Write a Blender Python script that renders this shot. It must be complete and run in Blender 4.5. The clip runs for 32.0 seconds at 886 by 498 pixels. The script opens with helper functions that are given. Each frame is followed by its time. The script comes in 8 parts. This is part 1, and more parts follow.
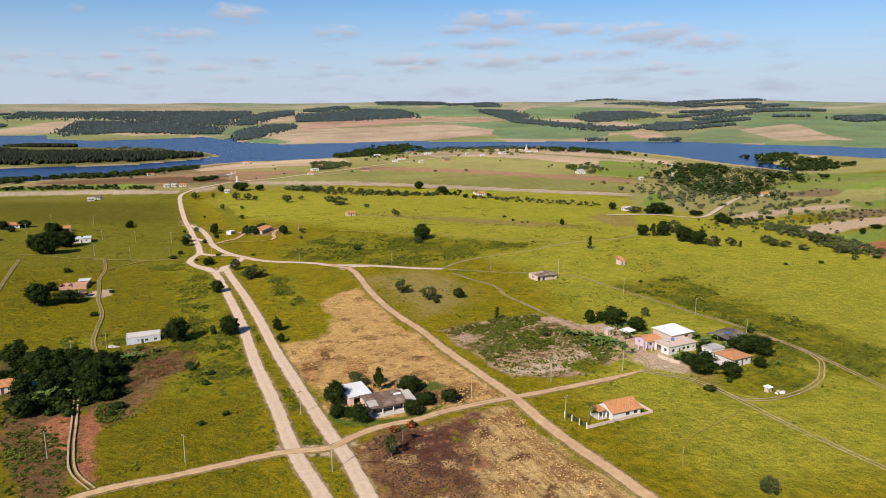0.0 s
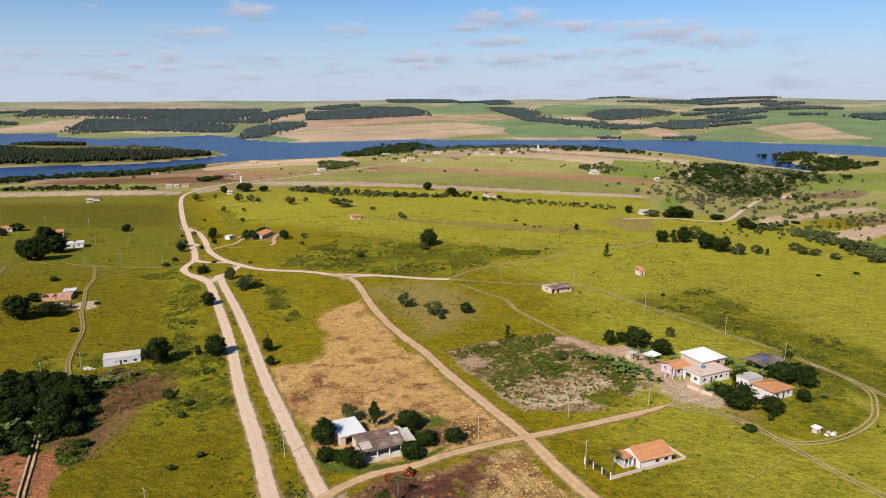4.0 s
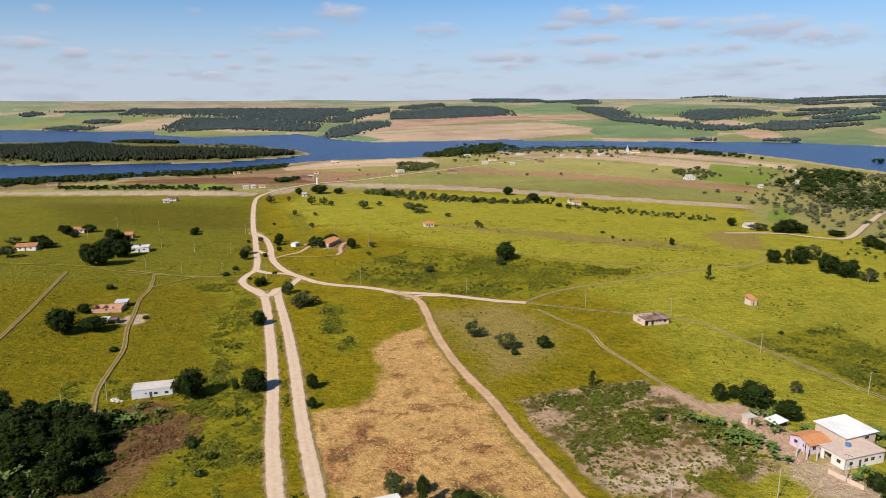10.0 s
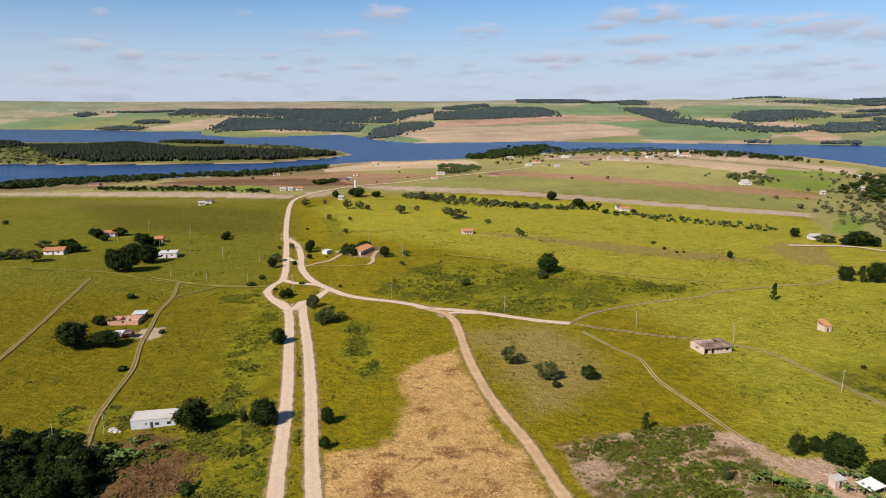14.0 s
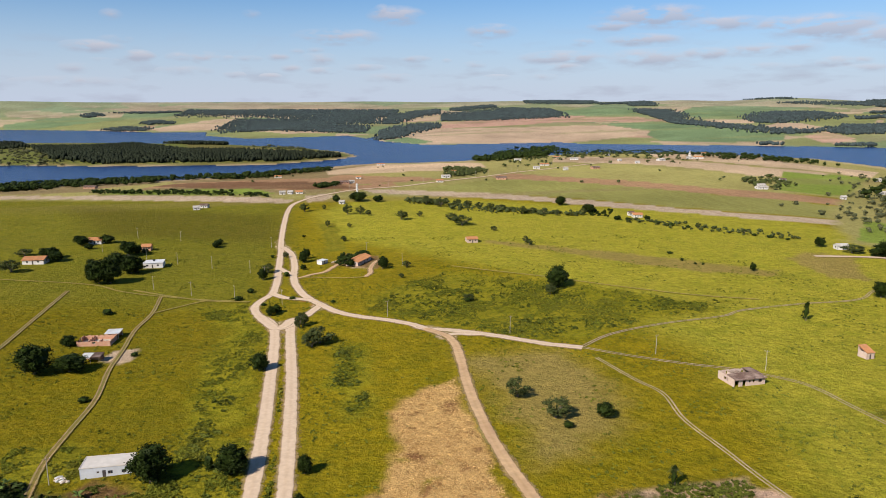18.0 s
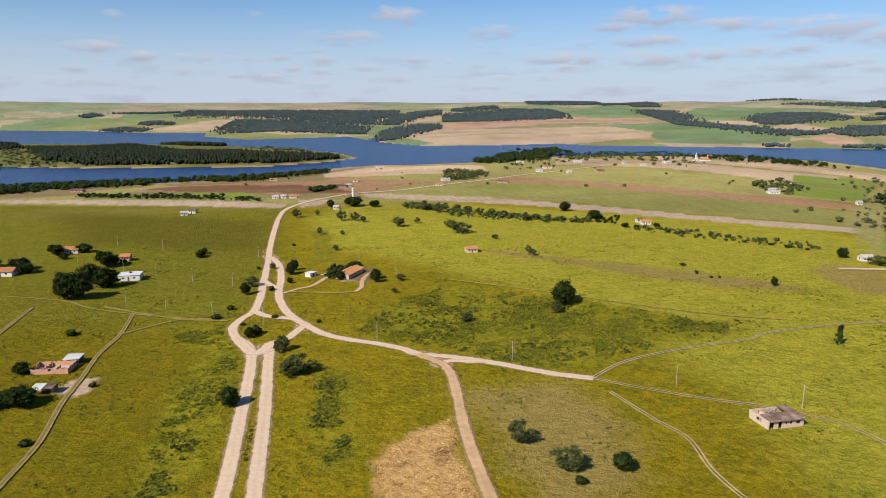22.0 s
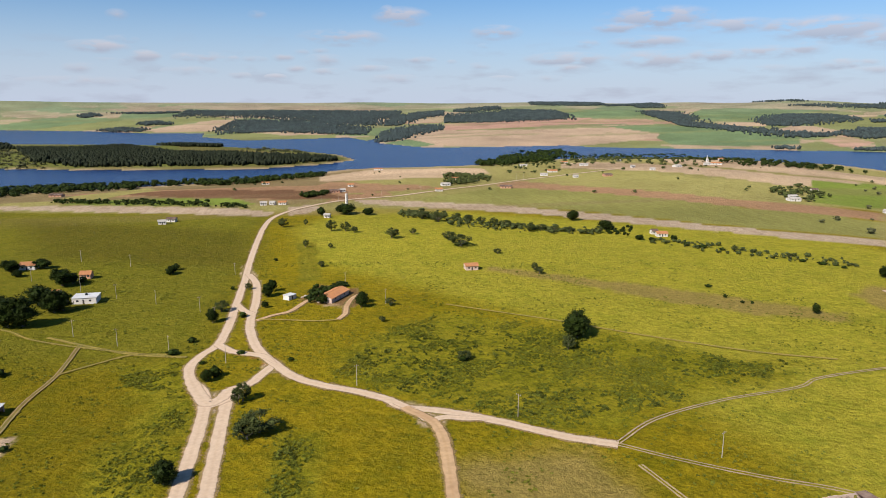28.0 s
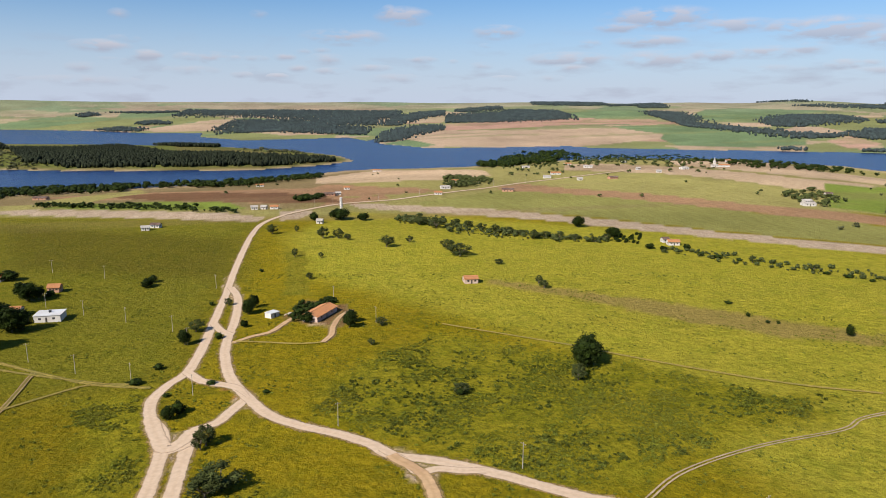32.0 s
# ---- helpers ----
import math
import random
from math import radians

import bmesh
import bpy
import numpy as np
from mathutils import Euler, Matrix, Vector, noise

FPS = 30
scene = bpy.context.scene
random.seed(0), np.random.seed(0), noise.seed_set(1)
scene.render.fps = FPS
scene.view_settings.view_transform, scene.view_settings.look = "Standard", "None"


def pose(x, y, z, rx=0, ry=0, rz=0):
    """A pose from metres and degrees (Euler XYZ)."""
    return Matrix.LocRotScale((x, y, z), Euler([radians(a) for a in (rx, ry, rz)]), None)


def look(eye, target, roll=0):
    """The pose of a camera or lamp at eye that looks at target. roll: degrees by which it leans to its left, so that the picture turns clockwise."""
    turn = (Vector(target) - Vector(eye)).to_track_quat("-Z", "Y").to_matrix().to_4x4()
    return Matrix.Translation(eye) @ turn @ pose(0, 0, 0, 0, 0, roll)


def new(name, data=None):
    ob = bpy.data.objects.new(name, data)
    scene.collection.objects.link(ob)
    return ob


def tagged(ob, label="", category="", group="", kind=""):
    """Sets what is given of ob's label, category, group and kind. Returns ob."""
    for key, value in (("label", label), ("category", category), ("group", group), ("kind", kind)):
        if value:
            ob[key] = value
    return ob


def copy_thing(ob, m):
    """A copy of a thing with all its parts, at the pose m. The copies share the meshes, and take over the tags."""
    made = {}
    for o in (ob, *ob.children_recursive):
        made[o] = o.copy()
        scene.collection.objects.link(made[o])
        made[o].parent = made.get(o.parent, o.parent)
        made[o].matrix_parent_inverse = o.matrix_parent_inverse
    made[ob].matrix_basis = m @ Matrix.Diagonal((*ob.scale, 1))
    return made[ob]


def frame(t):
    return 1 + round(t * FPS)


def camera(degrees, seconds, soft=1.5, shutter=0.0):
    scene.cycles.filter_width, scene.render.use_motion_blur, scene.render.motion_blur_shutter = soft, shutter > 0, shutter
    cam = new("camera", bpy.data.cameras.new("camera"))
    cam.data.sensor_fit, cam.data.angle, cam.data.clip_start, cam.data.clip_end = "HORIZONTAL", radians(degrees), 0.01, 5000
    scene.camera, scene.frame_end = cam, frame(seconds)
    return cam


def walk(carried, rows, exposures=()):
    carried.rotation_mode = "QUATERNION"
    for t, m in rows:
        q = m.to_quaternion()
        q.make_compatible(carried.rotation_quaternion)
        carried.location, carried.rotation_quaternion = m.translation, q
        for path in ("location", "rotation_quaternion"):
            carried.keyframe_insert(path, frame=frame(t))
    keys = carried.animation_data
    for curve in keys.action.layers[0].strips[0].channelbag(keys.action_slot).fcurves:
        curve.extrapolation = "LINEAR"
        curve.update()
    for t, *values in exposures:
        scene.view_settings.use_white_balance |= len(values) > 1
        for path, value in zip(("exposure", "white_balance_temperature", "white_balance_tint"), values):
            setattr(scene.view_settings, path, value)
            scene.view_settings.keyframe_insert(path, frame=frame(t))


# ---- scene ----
cam = camera(64.9, 32.0, soft=0.9)
PATH = [
    (0, pose(0.05, 0.05, 89.98, 78.22, 0.08, -12.51)),
    (0.5, pose(0.86, 2.91, 90.13, 78.19, 0.08, -12.51)),
    (1, pose(1.73, 5.87, 90.27, 78.16, 0.08, -12.53)),
    (1.5, pose(2.64, 8.93, 90.40, 78.13, 0.08, -12.54)),
    (2, pose(3.59, 12.05, 90.51, 78.11, 0.08, -12.51)),
    (2.5, pose(4.57, 15.24, 90.62, 78.09, 0.08, -12.38)),
    (3, pose(5.56, 18.48, 90.72, 78.07, 0.08, -12.19)),
    (3.5, pose(6.56, 21.75, 90.80, 78.05, 0.08, -11.95)),
    (5.5, pose(10.55, 35.12, 91.09, 78.01, 0.08, -10.20)),
    (6, pose(11.53, 38.50, 91.14, 78.00, 0.08, -9.73)),
    (6.5, pose(12.48, 41.88, 91.19, 77.99, 0.08, -9.28)),
    (7, pose(13.41, 45.27, 91.23, 77.99, 0.08, -8.77)),
    (7.5, pose(14.32, 48.66, 91.27, 77.99, 0.08, -8.14)),
    (8, pose(15.20, 52.06, 91.31, 77.99, 0.08, -7.56)),
    (8.5, pose(16.05, 55.45, 91.34, 77.99, 0.08, -6.89)),
    (9, pose(16.88, 58.85, 91.37, 77.99, 0.08, -6.22)),
    (9.5, pose(17.68, 62.25, 91.39, 77.99, 0.08, -5.47)),
    (10, pose(18.45, 65.65, 91.42, 77.99, 0.07, -4.72)),
    (10.5, pose(19.18, 69.05, 91.44, 77.99, 0.07, -4.02)),
    (11, pose(19.89, 72.46, 91.46, 78.00, 0.07, -3.25)),
    (11.5, pose(20.57, 75.87, 91.47, 78.00, 0.07, -2.53)),
    (12, pose(21.22, 79.30, 91.49, 78.01, 0.07, -1.79)),
    (12.5, pose(21.84, 82.73, 91.50, 78.02, 0.06, -1.53)),
    (13, pose(22.44, 86.17, 91.52, 78.02, 0.06, -1.49)),
    (13.5, pose(23.01, 89.63, 91.53, 78.03, 0.06, -1.38)),
    (14, pose(23.55, 93.11, 91.55, 78.04, 0.05, -1.13)),
    (14.5, pose(24.08, 96.60, 91.56, 78.05, 0.05, -0.87)),
    (16.5, pose(25.95, 110.78, 91.62, 78.08, 0.03, -0.54)),
    (19, pose(27.92, 129.09, 91.70, 78.12, -0.00, -0.47)),
    (21, pose(29.31, 144.23, 91.80, 78.15, -0.04, -0.39)),
    (23, pose(30.60, 159.78, 91.91, 78.17, -0.07, -0.33)),
    (25, pose(31.86, 175.63, 92.03, 78.18, -0.12, -0.25)),
    (28, pose(33.70, 199.61, 92.23, 78.19, -0.18, -0.13)),
    (30, pose(34.90, 215.47, 92.34, 78.19, -0.23, -0.07)),
    (32, pose(36.05, 231.01, 92.43, 78.17, -0.27, -0.00)),
]

walk(cam, PATH)

# ---------------------------------------------------------------- daylight
SUN_AZIMUTH, SUN_HEIGHT = 222.4, 39.0   # degrees clockwise from +y, degrees above the horizon
SUN_WAY = Vector((math.sin(radians(SUN_AZIMUTH)) * math.cos(radians(SUN_HEIGHT)),
                  math.cos(radians(SUN_AZIMUTH)) * math.cos(radians(SUN_HEIGHT)), math.sin(radians(SUN_HEIGHT))))
sun = new("sun", bpy.data.lights.new("sun", "SUN"))
sun.data.energy, sun.data.angle, sun.data.color = 4.0, radians(0.53), (1.0, 0.93, 0.82)
sun.matrix_world = look(SUN_WAY * 900, (0, 0, 0))

world = bpy.data.worlds.new("sky")
scene.world = world
world.use_nodes = True
wn, wl = world.node_tree.nodes, world.node_tree.links
wn.clear()
sky = wn.new("ShaderNodeTexSky")
sky.sky_type, sky.sun_disc = "NISHITA", False
sky.sun_elevation, sky.sun_rotation = radians(SUN_HEIGHT), radians(SUN_AZIMUTH)
sky.altitude, sky.air_density, sky.dust_density, sky.ozone_density = 500, 1.0, 0.25, 5.0
sky_way = wn.new("ShaderNodeTexCoord").outputs["Generated"]


def wnode(kind, **values):
    n = wn.new(kind)
    for key, v in values.items():
        setattr(n, key, v)
    return n


def wmath(op, a, b=0.0):
    n = wnode("ShaderNodeMath", operation=op)
    for i, v in enumerate((a, b)):
        if isinstance(v, (int, float)):
            n.inputs[i].default_value = v
        else:
            wl.new(v, n.inputs[i])
    return n.outputs[0]


# small fair-weather clouds low over the horizon: azimuth, height, half width, half height, strength
CLOUDS = [(-25.3, 3.90, 2.1, 0.56, 0.8), (-23.7, 4.45, 1.2, 0.38, 0.5), (-22.3, 3.34, 1.2, 0.47, 0.7), (-19.5, 3.27, 1.1, 0.47, 0.6), (-17.7, 3.25, 1.4, 0.56, 0.7),
          (-16.1, 3.28, 0.6, 0.28, 0.5), (-14.5, 3.28, 1.2, 0.28, 0.5), (-12.4, 3.42, 1.0, 0.38, 0.7), (-26.6, 2.40, 1.2, 0.47, 0.5), (-7.8, 4.98, 3.7, 0.75, 0.8),
          (-3.1, 6.59, 2.5, 0.85, 0.8), (-4.2, 6.85, 0.8, 0.66, 0.8), (-9.2, 3.29, 1.7, 0.56, 0.5), (-8.9, 2.40, 1.5, 0.33, 0.7), (-11.4, 2.58, 0.9, 0.38, 0.5),
          (-15.7, 2.06, 0.9, 0.33, 0.4), (-19.2, 2.32, 2.1, 0.47, 0.4), (-1.6, 3.34, 1.4, 0.33, 0.6), (-5.7, 2.68, 1.9, 0.33, 0.5), (-3.9, 1.87, 2.5, 0.47, 0.4),
          (0.8, 3.20, 0.5, 0.23, 0.5), (-26.7, 1.46, 3.8, 0.47, 0.4), (-23.8, 6.14, 0.8, 0.47, 0.4), (-14.1, 6.53, 0.8, 0.38, 0.3), (-25.0, 2.98, 1.3, 0.23, 0.3),
          (-10.9, 3.86, 0.7, 0.28, 0.4), (-13.0, 1.97, 0.9, 0.28, 0.4), (-9.5, 3.97, 0.8, 0.28, 0.4), (4.3, 5.44, 2.2, 0.66, 0.8), (16.5, 6.32, 4.7, 1.03, 0.9),
          (13.6, 5.68, 2.1, 0.47, 0.8), (21.6, 5.62, 3.4, 0.66, 0.7), (28.1, 5.09, 3.8, 1.13, 0.9), (25.3, 5.34, 2.1, 0.75, 0.8), (32.4, 4.44, 3.0, 0.94, 0.8),
          (15.8, 4.63, 3.0, 0.56, 0.8), (11.3, 4.54, 1.1, 0.38, 0.6), (10.0, 3.36, 4.0, 0.66, 0.7), (16.6, 3.27, 3.8, 0.85, 0.6), (20.6, 3.51, 2.5, 0.56, 0.7),
          (24.0, 3.69, 3.4, 0.56, 0.6), (29.2, 2.74, 1.3, 0.47, 0.7), (30.6, 2.80, 0.8, 0.33, 0.5), (3.3, 4.41, 0.6, 0.23, 0.4), (3.0, 2.87, 1.1, 0.38, 0.4),
          (8.4, 1.92, 1.4, 0.33, 0.3), (24.2, 2.53, 2.5, 0.38, 0.4), (26.6, 3.86, 1.7, 0.66, 0.5), (4.8, 1.93, 1.3, 0.28, 0.3), (31.3, 2.30, 2.5, 0.38, 0.4),
          (9.9, 2.72, 1.7, 0.38, 0.5)]
warp = wnode("ShaderNodeTexNoise")
warp.inputs["Scale"].default_value, warp.inputs["Detail"].default_value = 34.0, 7.0
stretch = wnode("ShaderNodeVectorMath", operation="MULTIPLY")
stretch.inputs[1].default_value = (1.0, 1.0, 3.2)
wl.new(sky_way, stretch.inputs[0])
wl.new(stretch.outputs[0], warp.inputs["Vector"])
puff = crest = None
for az, el, hw, hh, power in CLOUDS:
    off = wnode("ShaderNodeVectorMath", operation="SUBTRACT")
    wl.new(sky_way, off.inputs[0])
    off.inputs[1].default_value = (math.sin(radians(az)), math.cos(radians(az)), math.sin(radians(el)))
    size = wnode("ShaderNodeVectorMath", operation="MULTIPLY")
    size.inputs[1].default_value = (1 / math.sin(radians(hw)), 0.0, 1 / math.sin(radians(hh)))
    wl.new(off.outputs[0], size.inputs[0])
    far_off = wnode("ShaderNodeVectorMath", operation="LENGTH")
    wl.new(size.outputs[0], far_off.inputs[0])
    up = wnode("ShaderNodeSeparateXYZ")
    wl.new(size.outputs[0], up.inputs[0])
    one = wmath("MULTIPLY", wmath("MAXIMUM", wmath("SUBTRACT", 1.0, far_off.outputs["Value"]), 0.0), power)
    top = wmath("MULTIPLY", one, wmath("ADD", wmath("MULTIPLY", up.outputs[2], 0.9), 0.35))
    puff = one if puff is None else wmath("MAXIMUM", puff, one)
    crest = top if crest is None else wmath("MAXIMUM", crest, top)
ragged = wmath("MULTIPLY", puff, wmath("MULTIPLY", wmath("MAXIMUM", wmath("SUBTRACT", warp.outputs["Fac"], 0.36), 0.0), 7.0))
thin = wnode("ShaderNodeTexNoise")
thin.inputs["Scale"].default_value, thin.inputs["Detail"].default_value = 14.0, 8.0
flat = wnode("ShaderNodeVectorMath", operation="MULTIPLY")
flat.inputs[1].default_value = (1.0, 1.0, 4.5)
wl.new(sky_way, flat.inputs[0])
wl.new(flat.outputs[0], thin.inputs["Vector"])
band = wnode("ShaderNodeMapRange", interpolation_type="SMOOTHSTEP")
band_height = wnode("ShaderNodeSeparateXYZ")
wl.new(sky_way, band_height.inputs[0])
for i, v in enumerate((0.015, 0.12, 1.0, 0.0)):
    band.inputs[i + 1].default_value = v
wl.new(band_height.outputs[2], band.inputs[0])
veil = wmath("MULTIPLY", wmath("MULTIPLY", wmath("MAXIMUM", wmath("SUBTRACT", thin.outputs["Fac"], 0.52), 0.0), 2.5), band.outputs[0])
amount = wnode("ShaderNodeMath", operation="ADD", use_clamp=True)
wl.new(ragged, amount.inputs[0])
wl.new(veil, amount.inputs[1])
cap = wmath("MINIMUM", amount.outputs[0], 0.72)
mixed = wnode("ShaderNodeMix", data_type="RGBA")
wl.new(cap, mixed.inputs["Factor"])
cool = wnode("ShaderNodeMix", data_type="RGBA", blend_type="MULTIPLY")
cool.inputs["Factor"].default_value = 1.0
wl.new(sky.outputs[0], cool.inputs["A"])
cool.inputs["B"].default_value = (0.79, 1.02, 1.2, 1)
height = wnode("ShaderNodeSeparateXYZ")
wl.new(sky_way, height.inputs[0])
low = wnode("ShaderNodeMapRange", interpolation_type="SMOOTHSTEP")
for i, v in enumerate((-0.02, 0.17, 0.97, 0.0)):
    low.inputs[i + 1].default_value = v
wl.new(height.outputs[2], low.inputs[0])
misty = wnode("ShaderNodeMix", data_type="RGBA")
wl.new(low.outputs[0], misty.inputs["Factor"])
wl.new(cool.outputs["Result"], misty.inputs["A"])
misty.inputs["B"].default_value = (6.0, 6.7, 8.3, 1)
wl.new(misty.outputs["Result"], mixed.inputs["A"])
lit = wnode("ShaderNodeMix", data_type="RGBA")
lit.inputs["A"].default_value, lit.inputs["B"].default_value = (4.5, 4.75, 5.9, 1), (7.6, 7.1, 7.6, 1)
bright = wnode("ShaderNodeMath", operation="DIVIDE", use_clamp=True)
wl.new(crest, bright.inputs[0])
wl.new(wmath("MAXIMUM", puff, 0.02), bright.inputs[1])
wl.new(bright.outputs[0], lit.inputs["Factor"])
wl.new(lit.outputs["Result"], mixed.inputs["B"])
sky_light = wnode("ShaderNodeBackground")
sky_light.inputs["Strength"].default_value = 0.05
wl.new(mixed.outputs["Result"], sky_light.inputs["Color"])
wl.new(sky_light.outputs[0], wnode("ShaderNodeOutputWorld").inputs["Surface"])
scene.view_settings.exposure = 0.88
# ---------------------------------------------------------------- materials


def material(name, colour, rough=0.9, metal=0.0, vary=0.25, grain=3.0, stain=0.4, bump=0.3, bump_size=8.0, spec=0.3,
             island=0.0, lone=0.0, axis=(1, 1, 1), second=None):
    """A worn surface: grain and stains at two scales, fine relief."""
    m = bpy.data.materials.new(name)
    m.use_nodes = True
    nt = m.node_tree
    bsdf = nt.nodes["Principled BSDF"]
    bsdf.inputs["Roughness"].default_value, bsdf.inputs["Metallic"].default_value = rough, metal
    bsdf.inputs["Specular IOR Level"].default_value = spec
    co = nt.nodes.new("ShaderNodeTexCoord").outputs["Object"]
    mapped = nt.nodes.new("ShaderNodeMapping")
    mapped.inputs["Scale"].default_value = axis
    nt.links.new(co, mapped.inputs["Vector"])

    def noise_at(scale, detail=4):
        n = nt.nodes.new("ShaderNodeTexNoise")
        n.inputs["Scale"].default_value, n.inputs["Detail"].default_value = scale, detail
        nt.links.new(mapped.outputs[0], n.inputs["Vector"])
        return n.outputs["Fac"]

    def mix(kind, fac, a, b):
        n = nt.nodes.new("ShaderNodeMix")
        n.data_type, n.blend_type = "RGBA", kind
        for socket, v in zip(("Factor", "A", "B"), (fac, a, b)):
            if isinstance(v, (int, float)):
                n.inputs[socket].default_value = v
            elif isinstance(v, tuple):
                n.inputs[socket].default_value = (*v, 1)
            else:
                nt.links.new(v, n.inputs[socket])
        return n.outputs["Result"]

    def ramp(value, lo, hi, a=0.0, b=1.0):
        n = nt.nodes.new("ShaderNodeMapRange")
        for i, v in enumerate((lo, hi, a, b)):
            n.inputs[i + 1].default_value = v
        nt.links.new(value, n.inputs[0])
        return n.outputs[0]

    dark = tuple(c * (1 - vary) for c in colour)
    light = tuple(min(1.0, c * (1 + vary)) for c in colour)
    c = mix("MIX", ramp(noise_at(grain), 0.3, 0.7), dark, light)
    worn = second or tuple(v * 0.55 for v in colour)
    c = mix("MIX", ramp(noise_at(grain * 0.13, 5), 0.45, 0.75, 0, stain), c, worn)
    if island or lone:
        source = nt.nodes.new("ShaderNodeNewGeometry").outputs["Random Per Island"] if island else \
            nt.nodes.new("ShaderNodeObjectInfo").outputs["Random"]
        k = island or lone
        tone = ramp(source, 0, 1, 1 - k, 1 + k)
        c = mix("MULTIPLY", 1.0, c, tone)
    nt.links.new(c, bsdf.inputs["Base Color"])
    if bump:
        b = nt.nodes.new("ShaderNodeBump")
        b.inputs["Strength"].default_value, b.inputs["Distance"].default_value = bump, 0.05
        nt.links.new(noise_at(bump_size, 3), b.inputs["Height"])
        nt.links.new(b.outputs[0], bsdf.inputs["Normal"])
    return m


def ground_material():
    """Soil and grass: the colour of each field comes with the sheet, the shader adds tufts, patches and relief."""
    m = bpy.data.materials.new("ground")
    m.use_nodes = True
    nt = m.node_tree
    link = nt.links.new
    bsdf = nt.nodes["Principled BSDF"]
    bsdf.inputs["Roughness"].default_value, bsdf.inputs["Specular IOR Level"].default_value = 0.95, 0.04
    co = nt.nodes.new("ShaderNodeTexCoord").outputs["Object"]

    def attribute(name):
        n = nt.nodes.new("ShaderNodeAttribute")
        n.attribute_name = name
        return n

    def noise_at(scale, detail=3, rough=0.6, stretch=None):
        n = nt.nodes.new("ShaderNodeTexNoise")
        n.inputs["Scale"].default_value, n.inputs["Detail"].default_value, n.inputs["Roughness"].default_value = scale, detail, rough
        if stretch:
            k = nt.nodes.new("ShaderNodeMapping")
            k.vector_type = "TEXTURE"
            k.inputs["Scale"].default_value, k.inputs["Rotation"].default_value = [1 / q for q in stretch[:3]], (0, 0, stretch[3])
            link(co, k.inputs["Vector"])
            link(k.outputs[0], n.inputs["Vector"])
        else:
            link(co, n.inputs["Vector"])
        return n.outputs["Fac"]

    def ramp(value, lo, hi, a=0.0, b=1.0):
        n = nt.nodes.new("ShaderNodeMapRange")
        for i, v in enumerate((lo, hi, a, b)):
            n.inputs[i + 1].default_value = v
        link(value, n.inputs[0])
        return n.outputs[0]

    def mix(kind, fac, a, b):
        n = nt.nodes.new("ShaderNodeMix")
        n.data_type, n.blend_type = "RGBA", kind
        for socket, v in zip(("Factor", "A", "B"), (fac, a, b)):
            if isinstance(v, (int, float)):
                n.inputs[socket].default_value = v
            elif isinstance(v, tuple):
                n.inputs[socket].default_value = (*v, 1)
            else:
                link(v, n.inputs[socket])
        return n.outputs["Result"]

    def times(a, b):
        n = nt.nodes.new("ShaderNodeMath")
        n.operation = "MULTIPLY"
        link(a, n.inputs[0])
        if isinstance(b, float):
            n.inputs[1].default_value = b
        else:
            link(b, n.inputs[1])
        return n.outputs[0]

    tint = attribute("tint").outputs["Color"]
    split = nt.nodes.new("ShaderNodeSeparateColor")
    link(attribute("cover").outputs["Color"], split.inputs[0])
    lush, patchy, furrow = split.outputs
    broad, patch, tuft, blade = noise_at(0.011, 4), noise_at(0.09, 7, 0.7), noise_at(0.42, 8, 0.8), noise_at(1.5, 5, 0.85)
    open_land = ramp(patchy, 0, 0.1, 1, 0)
    c = mix("MULTIPLY", 1.0, tint, ramp(tuft, 0.34, 0.66, 0.76, 1.24))
    c = mix("MULTIPLY", 1.0, c, ramp(blade, 0.34, 0.66, 0.78, 1.22))
    # greener hollows and yellower rises
    c = mix("MULTIPLY", times(ramp(patch, 0.45, 0.66, 0, 0.8), open_land), c, (0.72, 0.82, 0.66))
    c = mix("MULTIPLY", times(ramp(broad, 0.4, 0.65), open_land), c, (1.05, 1.06, 0.95))
    # dry drifts between the tufts
    c = mix("MIX", times(ramp(noise_at(0.03, 9, 0.78), 0.57, 0.72, 0, 0.28), open_land), c, (0.24, 0.185, 0.025))
    # rank dark weeds
    c = mix("MIX", times(ramp(noise_at(0.075, 10, 0.8), 0.46, 0.62), lush), c, (0.092, 0.092, 0.006))
    c = mix("MIX", times(ramp(noise_at(0.3, 8, 0.8), 0.5, 0.6, 0, 0.8), lush), c, (0.066, 0.07, 0.005))
    c = mix("MIX", times(ramp(noise_at(0.12, 9, 0.82), 0.58, 0.66, 0, 0.7), open_land), c, (0.07, 0.09, 0.01))
    # long wind-laid streaks in the grass
    c = mix("MULTIPLY", times(ramp(noise_at(0.55, 6, 0.75, (0.3, 1.0, 1.0, -0.6)), 0.5, 0.62, 0, 0.6), open_land), c, (0.62, 0.7, 0.55))
    # broken cover on dug or scorched plots
    c = mix("MULTIPLY", times(ramp(noise_at(0.16, 9, 0.82), 0.47, 0.6), patchy), c, (0.55, 0.44, 0.36))
    c = mix("MULTIPLY", times(ramp(noise_at(1.0, 7, 0.82), 0.48, 0.6), patchy), c, (0.55, 0.5, 0.46))
    c = mix("MULTIPLY", times(ramp(noise_at(0.45, 5, 0.65, (0.07, 1.0, 1.0, -1.38)), 0.47, 0.58, 0, 0.8), furrow), c, (0.5, 0.38, 0.3))
    link(c, bsdf.inputs["Base Color"])
    b = nt.nodes.new("ShaderNodeBump")
    b.inputs["Strength"].default_value, b.inputs["Distance"].default_value = 0.75, 1.2
